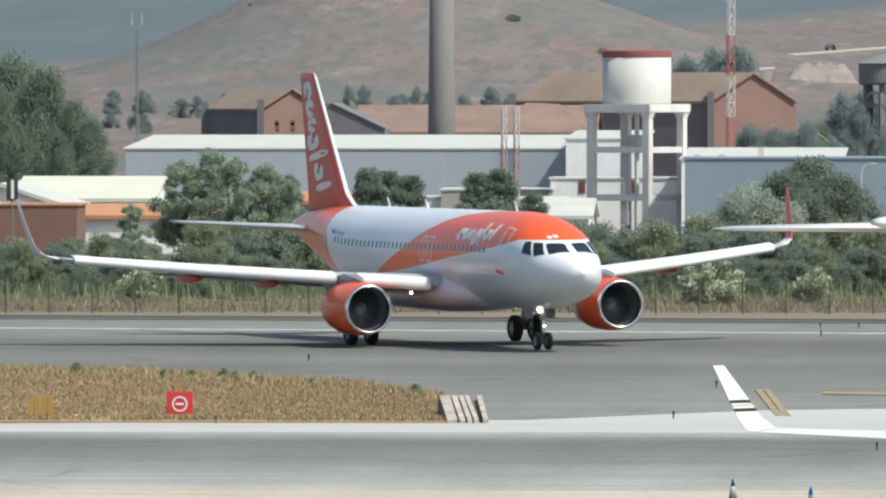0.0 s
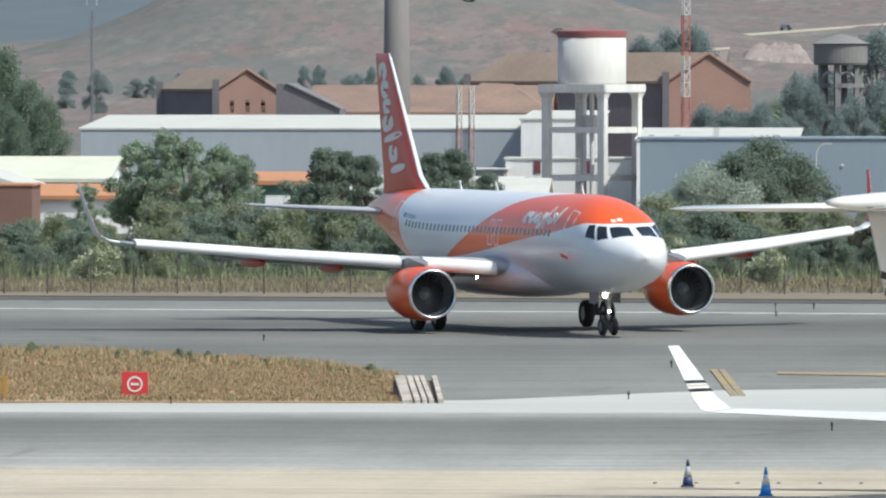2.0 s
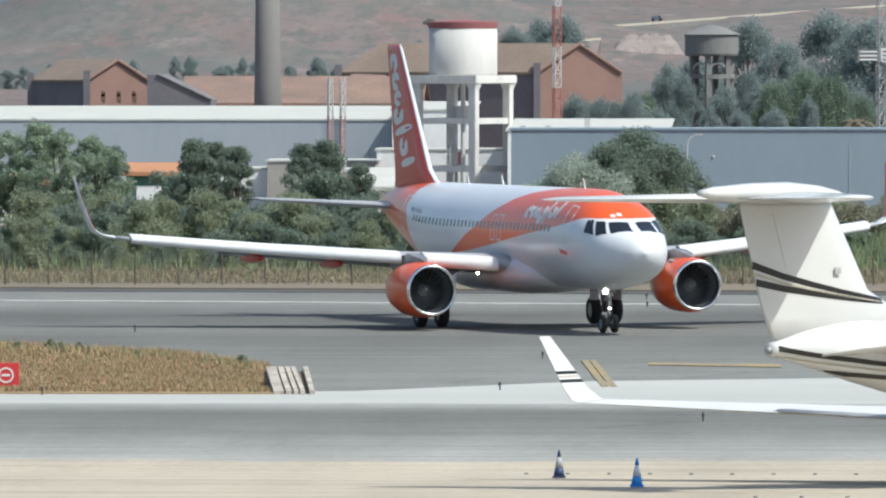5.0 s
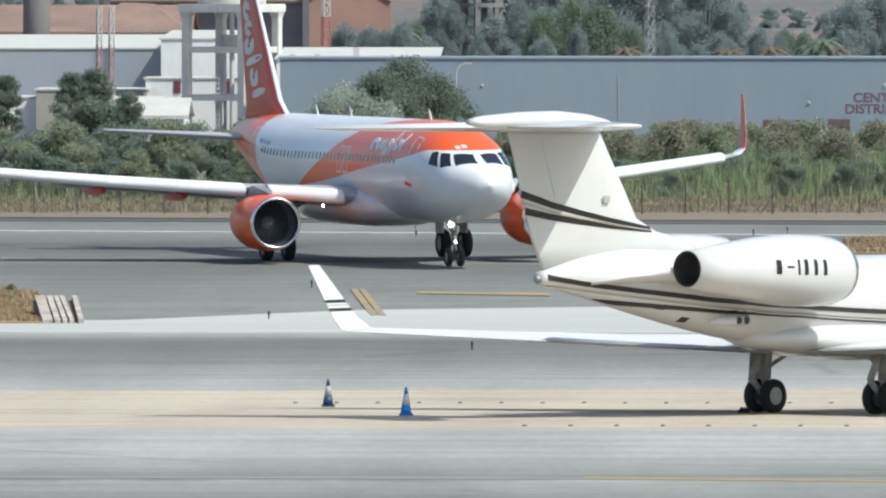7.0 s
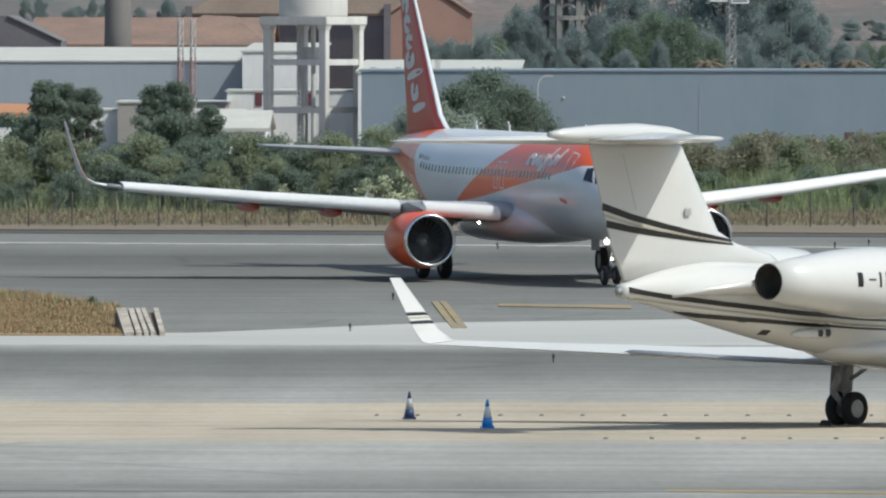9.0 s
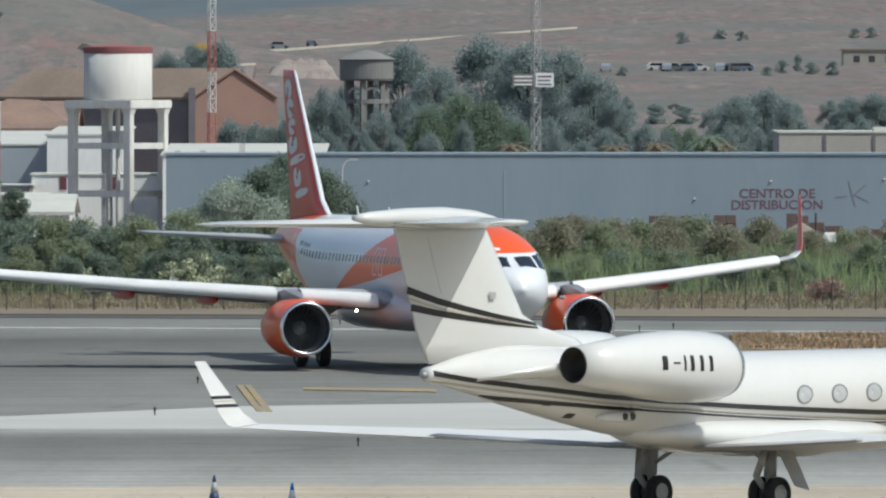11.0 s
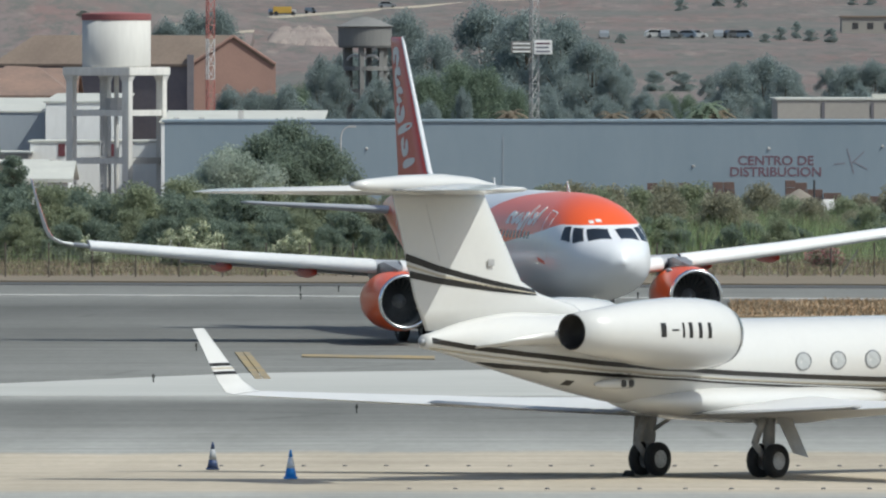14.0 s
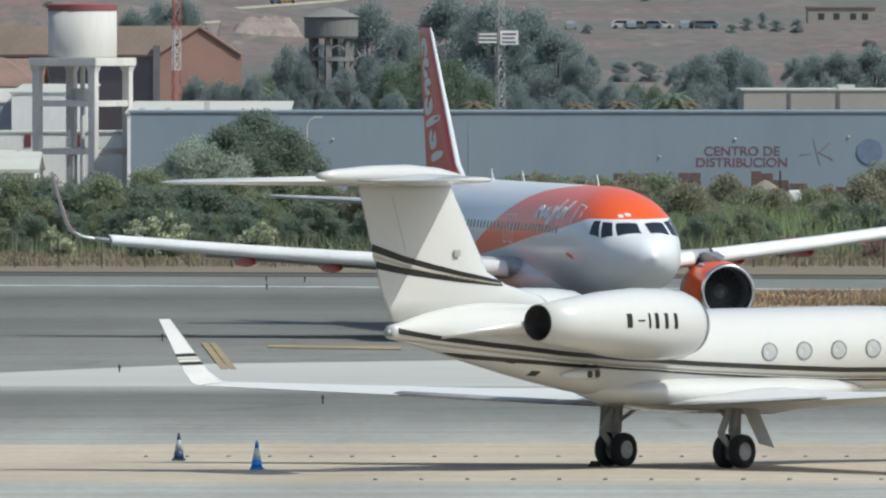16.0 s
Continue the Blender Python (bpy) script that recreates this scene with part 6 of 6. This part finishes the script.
define("bush_b", "bush", 17, 3.0, 3.6, LEAF_DARK, "dark green bush behind the fence", "bush", 5200, 0.105, trunk=False, base=0.04, up=0.7, clumps=30, tight=0.75)
define("bush_c", "bush", 21, 3.0, 4.2, LEAF_BROWN, "brownish olive bush behind the fence", "bush", 5200, 0.105, trunk=False, base=0.04, up=0.9, clumps=30, tight=0.75)
define("oleander", "flowering_oleander", 18, 2.2, 2.6, LEAF_OLIVE, "oleander covered in cream blossom", "bush", 1700, 0.11, trunk=False, flowers=FLOWER, base=0.04)
define("pink", "flowering_oleander", 20, 1.2, 2.0, LEAF_OLIVE, "low oleander with pink blossom", "bush", 700, 0.10, trunk=False, flowers=PINK, base=0.04)
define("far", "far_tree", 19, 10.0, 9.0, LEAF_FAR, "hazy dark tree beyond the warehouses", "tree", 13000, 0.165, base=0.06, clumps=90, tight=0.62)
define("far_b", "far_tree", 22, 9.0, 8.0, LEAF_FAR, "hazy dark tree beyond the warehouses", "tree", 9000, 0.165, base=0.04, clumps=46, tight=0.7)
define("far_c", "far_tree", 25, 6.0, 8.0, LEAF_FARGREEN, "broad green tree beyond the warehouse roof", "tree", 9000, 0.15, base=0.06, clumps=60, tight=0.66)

# trees behind the fence
for kind, u, v, y in (("poplar", -560, 196, 650), ("poplar_b", -515, 212, 646), ("poplar_b", -610, 215, 652), ("poplar", -455, 222, 655), ("poplar_b", -700, 296, 640), ("cypress", -425, 240, 668),
                      ("cypress", -275, 226, 652), ("cypress", -245, 232, 655), ("cypress", -205, 240, 648), ("bush_b", -300, 270, 655), ("cypress", -85, 235, 655), ("cypress", -45, 228, 650), ("cypress", 15, 272, 645), ("bush_b", -65, 275, 648),
                      ("dome", 500, 224, 655), ("dome", 455, 246, 650), ("dome", 555, 250, 652), ("silver", 390, 262, 640), ("silver", 425, 275, 636), ("silver", 345, 300, 640)):
    use(kind, u, v, y)
# shrub belt
k = 0
for u in np.arange(-1000, 1900, 22.0):
    y = 590 + 45 * float(rng.random())
    right = u > 640
    v = (338 if not right else 345) + float(rng.normal()) * 13
    if -700 < u < -150:
        v += 12
    if u < -600:
        v += 26
    if 1350 < u < 1580:
        v += 26
    elif 1050 < u < 1300:
        v += 10
    use(("bush_b", "bush", "bush_b", "bush_b", "bush")[k % 5] if not right else ("bush_c", "bush", "bush_c", "bush_c")[k % 4], u + float(rng.normal()) * 9, v, y)
    k += 1
for u in np.arange(-1000, 1900, 34.0):
    use(("bush", "bush_b", "bush_b")[(int(u) // 34) % 3], u + float(rng.normal()) * 12, 392 + float(rng.normal()) * 14, 578 + 10 * float(rng.random()))
for u, v, y in ((345, 398, 566), (330, 405, 564), (505, 410, 566), (520, 414, 565), (300, 410, 566), (150, 420, 570), (-680, 395, 570)):
    use("oleander", u, v, y)
for u in (1440, 1465, 1600):
    use("pink", u, 438, 563)
# trees beyond the warehouses
for u, v, y, s in ((-910, 40, 1080, 1.15), (-860, 60, 1060, 1.0), (-800, 120, 1040, .8), (-770, 150, 1030, .6), (-940, 90, 1030, .9), (-830, 175, 1000, .5),
                   (700, 20, 1150, 1.1), (760, 60, 1120, .9), (850, 8, 1180, 1.3), (920, 20, 1170, 1.3), (985, 30, 1160, 1.2), (1040, 70, 1140, .9), (800, 120, 1060, .8), (880, 140, 1050, .7), (1075, 120, 1100, .7), (610, 90, 1120, .9), (570, 110, 1110, .7), (558, 98, 1046, .62), (588, 116, 1044, .5), (706, 112, 1044, .5), (660, 140, 1040, .7), (740, 130, 1040, .7), (960, 150, 1040, .6),
                   (1290, 112, 1120, .8), (1340, 100, 1130, .9), (1380, 118, 1120, .7), (1490, 115, 1140, .8), (1540, 108, 1140, .9), (1600, 100, 1140, .9), (1180, 175, 1020, .5), (1230, 182, 1020, .5),
                   (400, 155, 905, .5), (440, 160, 905, .5), (500, 150, 905, .5), (470, 165, 905, .45), (330, 20, 1350, .9), (370, 15, 1350, .9), (290, 35, 1340, .8), (120, 60, 1340, .6), (-500, 98, 1500, .6), (-480, 90, 1500, .6)):
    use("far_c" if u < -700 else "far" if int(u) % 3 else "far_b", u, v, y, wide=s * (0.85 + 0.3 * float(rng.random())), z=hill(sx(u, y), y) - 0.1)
for u, v, y, s in ((800, 118, 985, 1.0), (850, 128, 980, .9), (750, 140, 982, .7), (905, 165, 975, .6), (1175, 172, 985, .55), (1210, 176, 985, .5), (520, 158, 960, .6)):
    use("far_c", u, v, y, wide=s, z=hill(sx(u, y), y) - 0.1)
# low growth between the warehouses and the slope
for u in np.arange(560, 1700, 31.0):
    y = 930 + 90 * float(rng.random())
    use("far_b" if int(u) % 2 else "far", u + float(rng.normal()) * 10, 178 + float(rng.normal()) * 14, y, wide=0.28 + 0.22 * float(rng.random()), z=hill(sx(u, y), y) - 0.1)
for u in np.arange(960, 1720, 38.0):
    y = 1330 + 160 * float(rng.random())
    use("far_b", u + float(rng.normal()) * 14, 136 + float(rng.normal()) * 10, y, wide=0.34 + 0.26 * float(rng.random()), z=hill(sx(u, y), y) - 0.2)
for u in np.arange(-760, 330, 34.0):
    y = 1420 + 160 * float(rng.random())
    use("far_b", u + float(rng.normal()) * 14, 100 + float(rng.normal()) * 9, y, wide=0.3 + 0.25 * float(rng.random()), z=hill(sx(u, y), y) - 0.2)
# scrub over the slopes
LEAF_SCRUB = leaf_mat("scrub_leaves", (0.138, 0.145, 0.130, 1), (0.152, 0.157, 0.140, 1), 0.0, 0.05)
define("scrub", "scrub_bush", 23, 2.2, 4.2, LEAF_SCRUB, "low grey-green shrub on the dry slope", "bush", 1100, 0.22, trunk=False, base=0.02)
scrub_first = PROTO["scrub"][0]
for k in range(26):
    y = 1450 + 1300 * float(rng.random())
    u = -1000 + 2700 * float(rng.random())
    s = 0.25 + 0.45 * float(rng.random()) ** 2
    x = sx(u, y)
    m = pose(x, y, hill(x, y) - .1, rz=float(rng.random() * 360))
    c = copy_thing(scrub_first, m) if k else scrub_first
    c.matrix_basis = m @ Matrix.Diagonal((s * 1.3, s * 1.3, s, 1))
    tagged(c, group="scrub on the slopes")


# dark clumps of trees further up
for u, v0, v, s in ((1195, 22, 0, .5), (1262, 14, -4, .5), (1300, 16, -2, .5), (1345, 78, 62, .35), (1372, 74, 50, .4), (1425, 76, 54, .45), (1462, 78, 52, .4), (1500, 12, -6, .5), (1530, 12, -8, .5), (1090, 80, 62, .3), (1400, 70, 40, .3)):
    y = land(u, v0) - 5
    use("far_b", u, v, y, wide=s, z=hill(sx(u, y), y) - .2)


def palm(u, v, y, brown=False):
    """A small palm: ringed trunk and arching fronds of thin leaflets."""
    x, z0 = sx(u, y), hill(sx(u, y), y)
    h = (hz(v, y) - z0) * 0.8
    t = thing("palm_tree", pose(x, y, z0), "small palm with arching fronds and a fibrous trunk", "palm tree", "palms beyond the warehouse")
    part("trunk", bar((0, 0, -.1), (0, 0, h), .26, .2, 10), BARK, t)
    prng = random.Random(int(u))
    for k in range(22):
        q = k * 2.4
        rise = 1.1 - 1.9 * (k / 22.0)
        ln = 1.7 + .6 * prng.random()
        vs, fs = [], []
        for j in range(9):
            f = j / 8.0
            r, zz = ln * f * math.cos(rise * .6), h + ln * (f * rise * .7 - .75 * f * f)
            w = .42 * math.sin(math.pi * min(1, .12 + .85 * f))
            c, s_ = math.cos(q), math.sin(q)
            vs += [(r * c, r * s_, zz)] + [(r * c + .22 * c - sd * w * s_, r * s_ + .22 * s_ + sd * w * c, zz - .16) for sd in (-1, 1)]
            if j:
                fs += [(3 * j - 3, 3 * j, 3 * j - 2), (3 * j - 3, 3 * j - 1, 3 * j)]
        part("frond", raw(vs, fs), LEAF_DRYPALM if (brown or k > 17) else LEAF_FARGREEN, t)


for u, v, br in ((1245, 160, False), (1228, 172, False), (1262, 176, True), (1075, 182, True), (893, 178, True), (1150, 176, True), (498, 140, False), (472, 150, False)):
    palm(u, v, 935, br)


def blades(name, pts, hgt, rng, mats, label):
    """Thin tapering blades of grass."""
    vs, fs, mi = [], [], []
    for x, y, z in pts:
        h = hgt * (0.5 + rng.random())
        q = rng.random() * 6.283
        w = 0.022 + 0.02 * rng.random()
        dx, dy = math.cos(q) * w, math.sin(q) * w
        lx, ly = rng.normal() * h * 0.3, rng.normal() * h * 0.3
        n = len(vs)
        vs += [(x - dx, y - dy, z), (x + dx, y + dy, z), (x + lx, y + ly, z + h)]
        fs.append((n, n + 1, n + 2))
        mi.append(int(rng.random() * len(mats)))
    me = bpy.data.meshes.new(name)
    me.from_pydata(vs, [], fs)
    for m in mats:
        me.materials.append(m)
    me.polygons.foreach_set("material_index", mi)
    return tagged(new(name, me), label, "grass", kind="stuff")


STRAW = material("straw_blades", (0.40, 0.285, 0.165, 1), (0.33, 0.235, 0.135, 1), 0.9, scale=0.4, fine=3, island=0.14)
STRAW_B = material("brown_blades", (0.33, 0.215, 0.12, 1), (0.265, 0.18, 0.105, 1), 0.9, scale=0.4, fine=3, island=0.14)
VERGEB = material("pale_weed_blades", (0.245, 0.195, 0.128, 1), (0.205, 0.165, 0.11, 1), 0.9, scale=0.2, fine=2)
GREENB = material("green_blades", (0.20, 0.23, 0.11, 1), (0.24, 0.25, 0.13, 1), 0.9, scale=0.4, fine=3, island=0.14)


def scatter(u0, u1, va, vb, n, left=None):
    out = []
    for _ in range(n):
        u = u0 + (u1 - u0) * rng.random()
        lo, hi = np.interp(u, *va), np.interp(u, *vb)
        y0, y1 = 244000 / (hi - 51), 244000 / (lo - 51)
        y = y0 + (y1 - y0) * rng.random()
        x = sx(u, y)
        if noise.noise((x * .35, y * .12, 4.0)) > -0.25 or rng.random() < 0.35:
            out.append((x, y, 0.08))
    return out


TOPV = ((-1500, -700, -300, -147), (590, 600, 622, 645))
blades("tall_dry_grass", scatter(-1350, -142, TOPV, ((-1500, -137), (689, 689)), 150000), 0.13, rng, (STRAW, STRAW, STRAW_B, STRAW_B, GREENB), "tall dry straw-coloured grass")
blades("tall_dry_grass", scatter(1280, 2200, ((1270, 2600), (541, 534)), ((1270, 2600), (566, 571)), 16000), 0.18, rng, (STRAW_B, VERGE, VERGEB), "dry brown grass strip")
blades("verge_grass", scatter(-1100, 1900, ((-1100, 1900), (462, 462)), ((-1100, 1900), (496, 496)), 80000), 0.28, rng, (VERGEB, VERGEB, VERGE, VERGE, GREENB), "dry grass at the foot of the fence")
blades("reeds", scatter(-1100, 1900, ((-1100, 1900), (448, 448)), ((-1100, 1900), (476, 476)), 26000), 0.95, rng, (GREENB, LEAF_FRESH, LEAF_OLIVE), "green reeds and weeds behind the fence")
blades("reeds", scatter(860, 1900, ((860, 1900), (440, 440)), ((860, 1900), (472, 472)), 26000), 1.7, rng, (GREENB, LEAF_FRESH, LEAF_FRESH), "bright green reeds behind the fence")
blades("tall_dry_grass", scatter(-1350, -150, TOPV, ((-1500, -700, -300, -147), (604, 614, 636, 656)), 11000), 0.26, rng, (STRAW, STRAW_B, GREENB), "taller dry stalks along the back of the island")
for k in range(16):
    u = -900 + 760 * float(rng.random())
    v = float(np.interp(u, *TOPV)) + 3 + 9 * float(rng.random())
    x, y = ray(u, v)
    c = copy_thing(PROTO["bush"][0], pose(x, y, .08, rz=float(rng.random() * 360)))
    s = 0.06 + 0.08 * float(rng.random())
    c.scale = (s * 1.3, s * 1.3, s * 1.25)
    tagged(c, "small green weed tuft in the dry grass", "weed", "weeds on the grass island")

# ---------------------------------------------------------------- field furniture
STEEL = material("galvanised_post", (0.20, 0.19, 0.18, 1), (0.13, 0.125, 0.12, 1), 0.6, scale=3)
POST = material("dark_post", (0.07, 0.06, 0.05, 1), (0.10, 0.085, 0.07, 1), 0.7, scale=3)
fence = thing("fence", pose(0, 0, 0), "wire mesh perimeter fence on thin steel posts", "fence")
YF = 546.0
for k in range(44):
    x = sx(-1000, YF) + k * 2.1
    part("post", bar((x, YF, 0.0), (x, YF, 1.78), .045, n=6), POST, fence)
for z in np.arange(0.25, 1.76, 0.19):
    part("wire", bar((sx(-1000, YF), YF, z), (sx(-1000, YF) + 43 * 2.1, YF, z), .006, n=4), STEEL, fence)
for u in (1164, 1510, -250, 560):
    x = sx(u, YF)
    part("stay", bar((x - .9, YF + .1, 0.1), (x, YF, 1.45), .035, n=6), STEEL, fence)

SIGNRED = material("sign_red", (0.62, 0.045, 0.05, 1), (0.55, 0.04, 0.045, 1), 0.45, scale=1.5)
SIGNGOLD = material("sign_ochre", (0.42, 0.26, 0.07, 1), (0.34, 0.21, 0.06, 1), 0.6, scale=2)
x, y = ray(-614, 682)
s = thing("no_entry_sign", pose(x, y, 0.1), "red no-entry sign board with a white ring and bar", "sign")
part("board", boxes((-.45, .45, -.06, .06, .02, .86), bevel=.02), SIGNRED, s)
part("ring", spin([(-.075, .27), (-.08, .265), (-.08, .215), (-.075, .21), (-.062, .21), (-.062, .27)], "y", 40, (0, 0, .44), False), M_LOGO, s, "white ring")
part("bar", boxes((-.14, .14, -.078, -.06, .40, .48)), M_LOGO, s, "white bar")
for d in (-.3, .3):
    part("leg", boxes((d - .03, d + .03, .06, .12, 0, .5)), STEEL, s)
x, y = ray(-862, 684)
s = thing("guidance_sign", pose(x, y, 0.1), "row of four ochre sign panels seen from behind", "sign")
for k in range(4):
    part("panel", boxes((-.43 + k * .22, -.24 + k * .22, -.05, .05, .08, .76 - .02 * (k % 2)), bevel=.015), SIGNGOLD, s)
    part("stake", boxes((-.36 + k * .22, -.31 + k * .22, -.02, .02, 0, .1)), STEEL, s)

# culvert head of pale concrete ribs
CULV = material("pale_culvert_concrete", (0.54, 0.50, 0.44, 1), (0.25, 0.20, 0.155, 1), 0.9, scale=1.4, fine=6, bump=0.3)
cv = thing("culvert_head", pose(0, 0, 0), "pale concrete drain head at the tip of the grass island", "drain")
CULVBED = material("dark_drain_soil", (0.13, 0.10, 0.08, 1), (0.19, 0.15, 0.12, 1), 0.95, scale=1.2, fine=8, bump=0.3)
YD = dist(690)
for u0, u1, lean_u, nm in ((-139, -121, 14, "soil-stained concrete rib"), (-117, -107, 15, "sloping concrete rib"), (-103, -95, 16, "sloping concrete rib"), (-91, -83, 18, "sloping concrete rib"), (-75, -66, 12, "pale concrete end rib")):
    top = hz(645, YD + 8)
    lo = [(sx(u0, YD), YD, .03), (sx(u1, YD), YD, .03)]
    up = [(sx(u1 - lean_u, YD + 8), YD + 8, top), (sx(u0 - lean_u, YD + 8), YD + 8, top)]
    p = lo + up
    part("rib", raw(p + [(q[0], q[1], q[2] + .14) for q in p], [(0, 1, 2, 3), (4, 5, 6, 7), (0, 1, 5, 4), (1, 2, 6, 5), (2, 3, 7, 6), (3, 0, 4, 7)]), CULV, cv, nm)
top = hz(647, YD + 8)
bed = [(sx(-142, YD), YD + .1, .0), (sx(-67, YD), YD + .1, .0), (sx(-80, YD + 8), YD + 8, top), (sx(-156, YD + 8), YD + 8, top), (sx(-156, YD + 8), YD + 8.3, 0), (sx(-80, YD + 8), YD + 8.3, 0)]
part("bed", raw(bed, [(0, 1, 2, 3), (3, 2, 5, 4), (0, 3, 4), (1, 2, 5)]), CULVBED, cv, "dark drain bed")


def cone(u, v, dark):
    x, y = ray(u, v)
    m1 = material("cone_blue", (0.02, 0.045, 0.13, 1) if dark else (0.025, 0.27, 0.72, 1), (0.03, 0.05, 0.11, 1) if dark else (0.03, 0.26, 0.66, 1), 0.5, scale=4)
    m2 = material("cone_band", (0.32, 0.34, 0.36, 1) if dark else (0.66, 0.70, 0.74, 1), None, 0.5)
    c = thing("traffic_cone", pose(x, y, 0.05 + fall(y)), "dark navy traffic cone with a grey band" if dark else "bright blue traffic cone with a white band", "cone", "cones by the parked jet")
    part("foot", boxes((-.2, .2, -.2, .2, 0, .05), bevel=.02), m1, c)
    part("body", spin([(.05, .155), (.28, .115), (.28, .09)], "z", 24), m1, c, "", True)
    part("band", spin([(.28, .116), (.58, .06), (.58, .03)], "z", 24), m2, c, "pale band", True)
    part("tip", spin([(.58, .061), (.76, .028), (.775, .012)], "z", 24), m1, c, "", True)


x, y = ray(1104, 848)
wc = thing("wheel_chock", pose(x, y, fall(y) + .03, rz=47.6), "black rubber chock against the jet's wheel", "chock")
part("wedge", loft([[(-.14, w_, 0), (.08, w_, 0), (.08, w_, .15), (.0, w_, .15)] for w_ in (-.14, .14)]), M_TYRE, wc)
cone(367, 838, True)
cone(505, 854, False)

LIGHTPOST = material("edge_light_dark", (0.03, 0.03, 0.03, 1), (0.05, 0.05, 0.045, 1), 0.5)
for u, v in ((262, 682), (338, 626), (622, 737), (-385, 579), (523, 535), (1120, 533), (-550, 691), (590, 521), (522, 521), (1180, 529)):
    x, y = ray(u, v)
    e = thing("edge_light", pose(x, y, 0.04 + fall(y)), "small dark taxiway edge light on a stub post", "light", "taxiway edge lights")
    part("post", bar((0, 0, 0), (0, 0, .16), .025, n=8), LIGHTPOST, e)
    part("lens", spin([(.15, .045), (.25, .045), (.29, .015)], "z", 10), LIGHTPOST, e)
for row, (v, step) in enumerate(((832, 73.0), (873, 81.5))):
    for k in range(-2 if row == 0 else 0, 18):
        u = (455 if row == 0 else 715) + k * step
        if row == 1 and u < 700:
            continue
        x, y = ray(u, v)
        e = thing("ground_stud", pose(x, y, 0.05 + fall(y)), "small raised stud on the apron", "stud", "studs on the apron")
        part("cap", spin([(0, .065), (.03, .06), (.045, .03)], "z", 10), STEEL, e)
x, y = ray(-912, 462)
w = thing("marker_post", pose(x, y, .1), "post with a black and white marker board", "marker")
part("post", bar((0, 0, 0), (0, 0, 5.0), .05, n=8), STEEL, w)
part("board", boxes((-.3, .3, -.06, 0, 4.9, 6.1)), LIGHTPOST, w)
part("stripe", boxes((-.06, .1, -.08, -.06, 5.0, 6.0)), M_LOGO, w)
# warning triangle by the fence
x, y = ray(294, 483)
w = thing("warning_sign", pose(x, y, .1), "small white and red triangular sign on a post", "sign")
part("post", bar((0, 0, 0), (0, 0, 1.0), .03, n=6), STEEL, w)
part("plate", raw([(-.25, -.04, 1.0), (.25, -.04, 1.0), (0, -.04, 1.45), (-.25, 0, 1.0), (.25, 0, 1.0), (0, 0, 1.45)], [(0, 1, 2), (3, 4, 5), (0, 1, 4, 3), (1, 2, 5, 4), (2, 0, 3, 5)]), M_LOGO, w, "pale plate")


# ---------------------------------------------------------------- movement
TRACK = [
    (0.0, -22.85, 491.50, 22.18), (0.5, -21.37, 488.81, 21.68), (1.0, -20.00, 486.50, 21.22), (1.5, -18.73, 484.46, 20.80),
    (2.0, -17.54, 482.62, 20.39), (2.5, -16.43, 480.91, 20.02), (3.0, -15.38, 479.27, 19.67), (3.5, -14.37, 477.66, 19.33),
    (4.0, -13.41, 476.05, 19.02), (4.2, -13.03, 475.40, 18.89), (5.2, -11.22, 472.03, 18.30), (6.3, -9.32, 468.06, 17.69),
    (6.5, -8.98, 467.31, 17.59), (7.0, -8.14, 465.39, 17.32), (7.5, -7.32, 463.44, 17.05), (8.0, -6.50, 461.46, 16.79),
    (8.5, -5.69, 459.46, 16.52), (9.0, -4.89, 457.46, 16.26), (9.5, -4.10, 455.48, 16.00), (10.0, -3.32, 453.52, 15.75),
    (10.2, -3.01, 452.75, 15.64), (11.2, -1.50, 449.02, 15.14), (12.3, 0.09, 445.16, 14.61), (12.5, 0.36, 444.49, 14.52),
    (13.0, 1.05, 442.82, 14.29), (13.5, 1.72, 441.18, 14.09), (14.0, 2.36, 439.53, 13.90), (14.5, 2.98, 437.83, 13.74),
    (15.0, 3.58, 436.04, 13.60), (15.5, 4.16, 434.09, 13.49), (16.0, 4.72, 431.92, 13.42)]

# seconds and bearing along the slope road
TRUCK_RUN = [(0.0, 188.0), (7.0, 190.0), (8.0, 206.0), (11.0, 350.0), (12.4, 417.0), (13.0, 446.0), (14.0, 491.0), (15.0, 524.0), (16.0, 552.0)]
CAR_RUN = [(0.0, 234.0), (6.5, 236.0), (7.5, 256.0), (11.0, 483.0), (12.4, 576.0), (13.0, 616.0), (14.0, 676.0), (16.0, 800.0)]


def motions():
    walk(plane, [(t, pose(x, y, 0.05, rz=h - 90) @ pose(0, 0, 0, rx=BANK)) for t, x, y, h in TRACK])
    for ob, run in ((truck, TRUCK_RUN), (moving_car, CAR_RUN)):
        walk(ob, [(t, pose(*on_road(u))) for t, u in run])
    # distance rolled, time by time
    ts, ds = [0.0], [0.0]
    for (t0, x0, y0, _), (t1, x1, y1, _) in zip(TRACK, TRACK[1:]):
        ts.append(t1)
        ds.append(ds[-1] + math.hypot(x1 - x0, y1 - y0))
    for ob, x, y, r in plane_wheels:
        n = int(ds[-1] / r / radians(75)) + 2
        rows = []
        for k in range(n + 1):
            t = 16.0 * k / n
            rows.append((t, pose(x, y, r, ry=math.degrees(float(np.interp(t, ts, ds)) / r))))
        walk(ob, rows)


BANK = 0.67
motions()
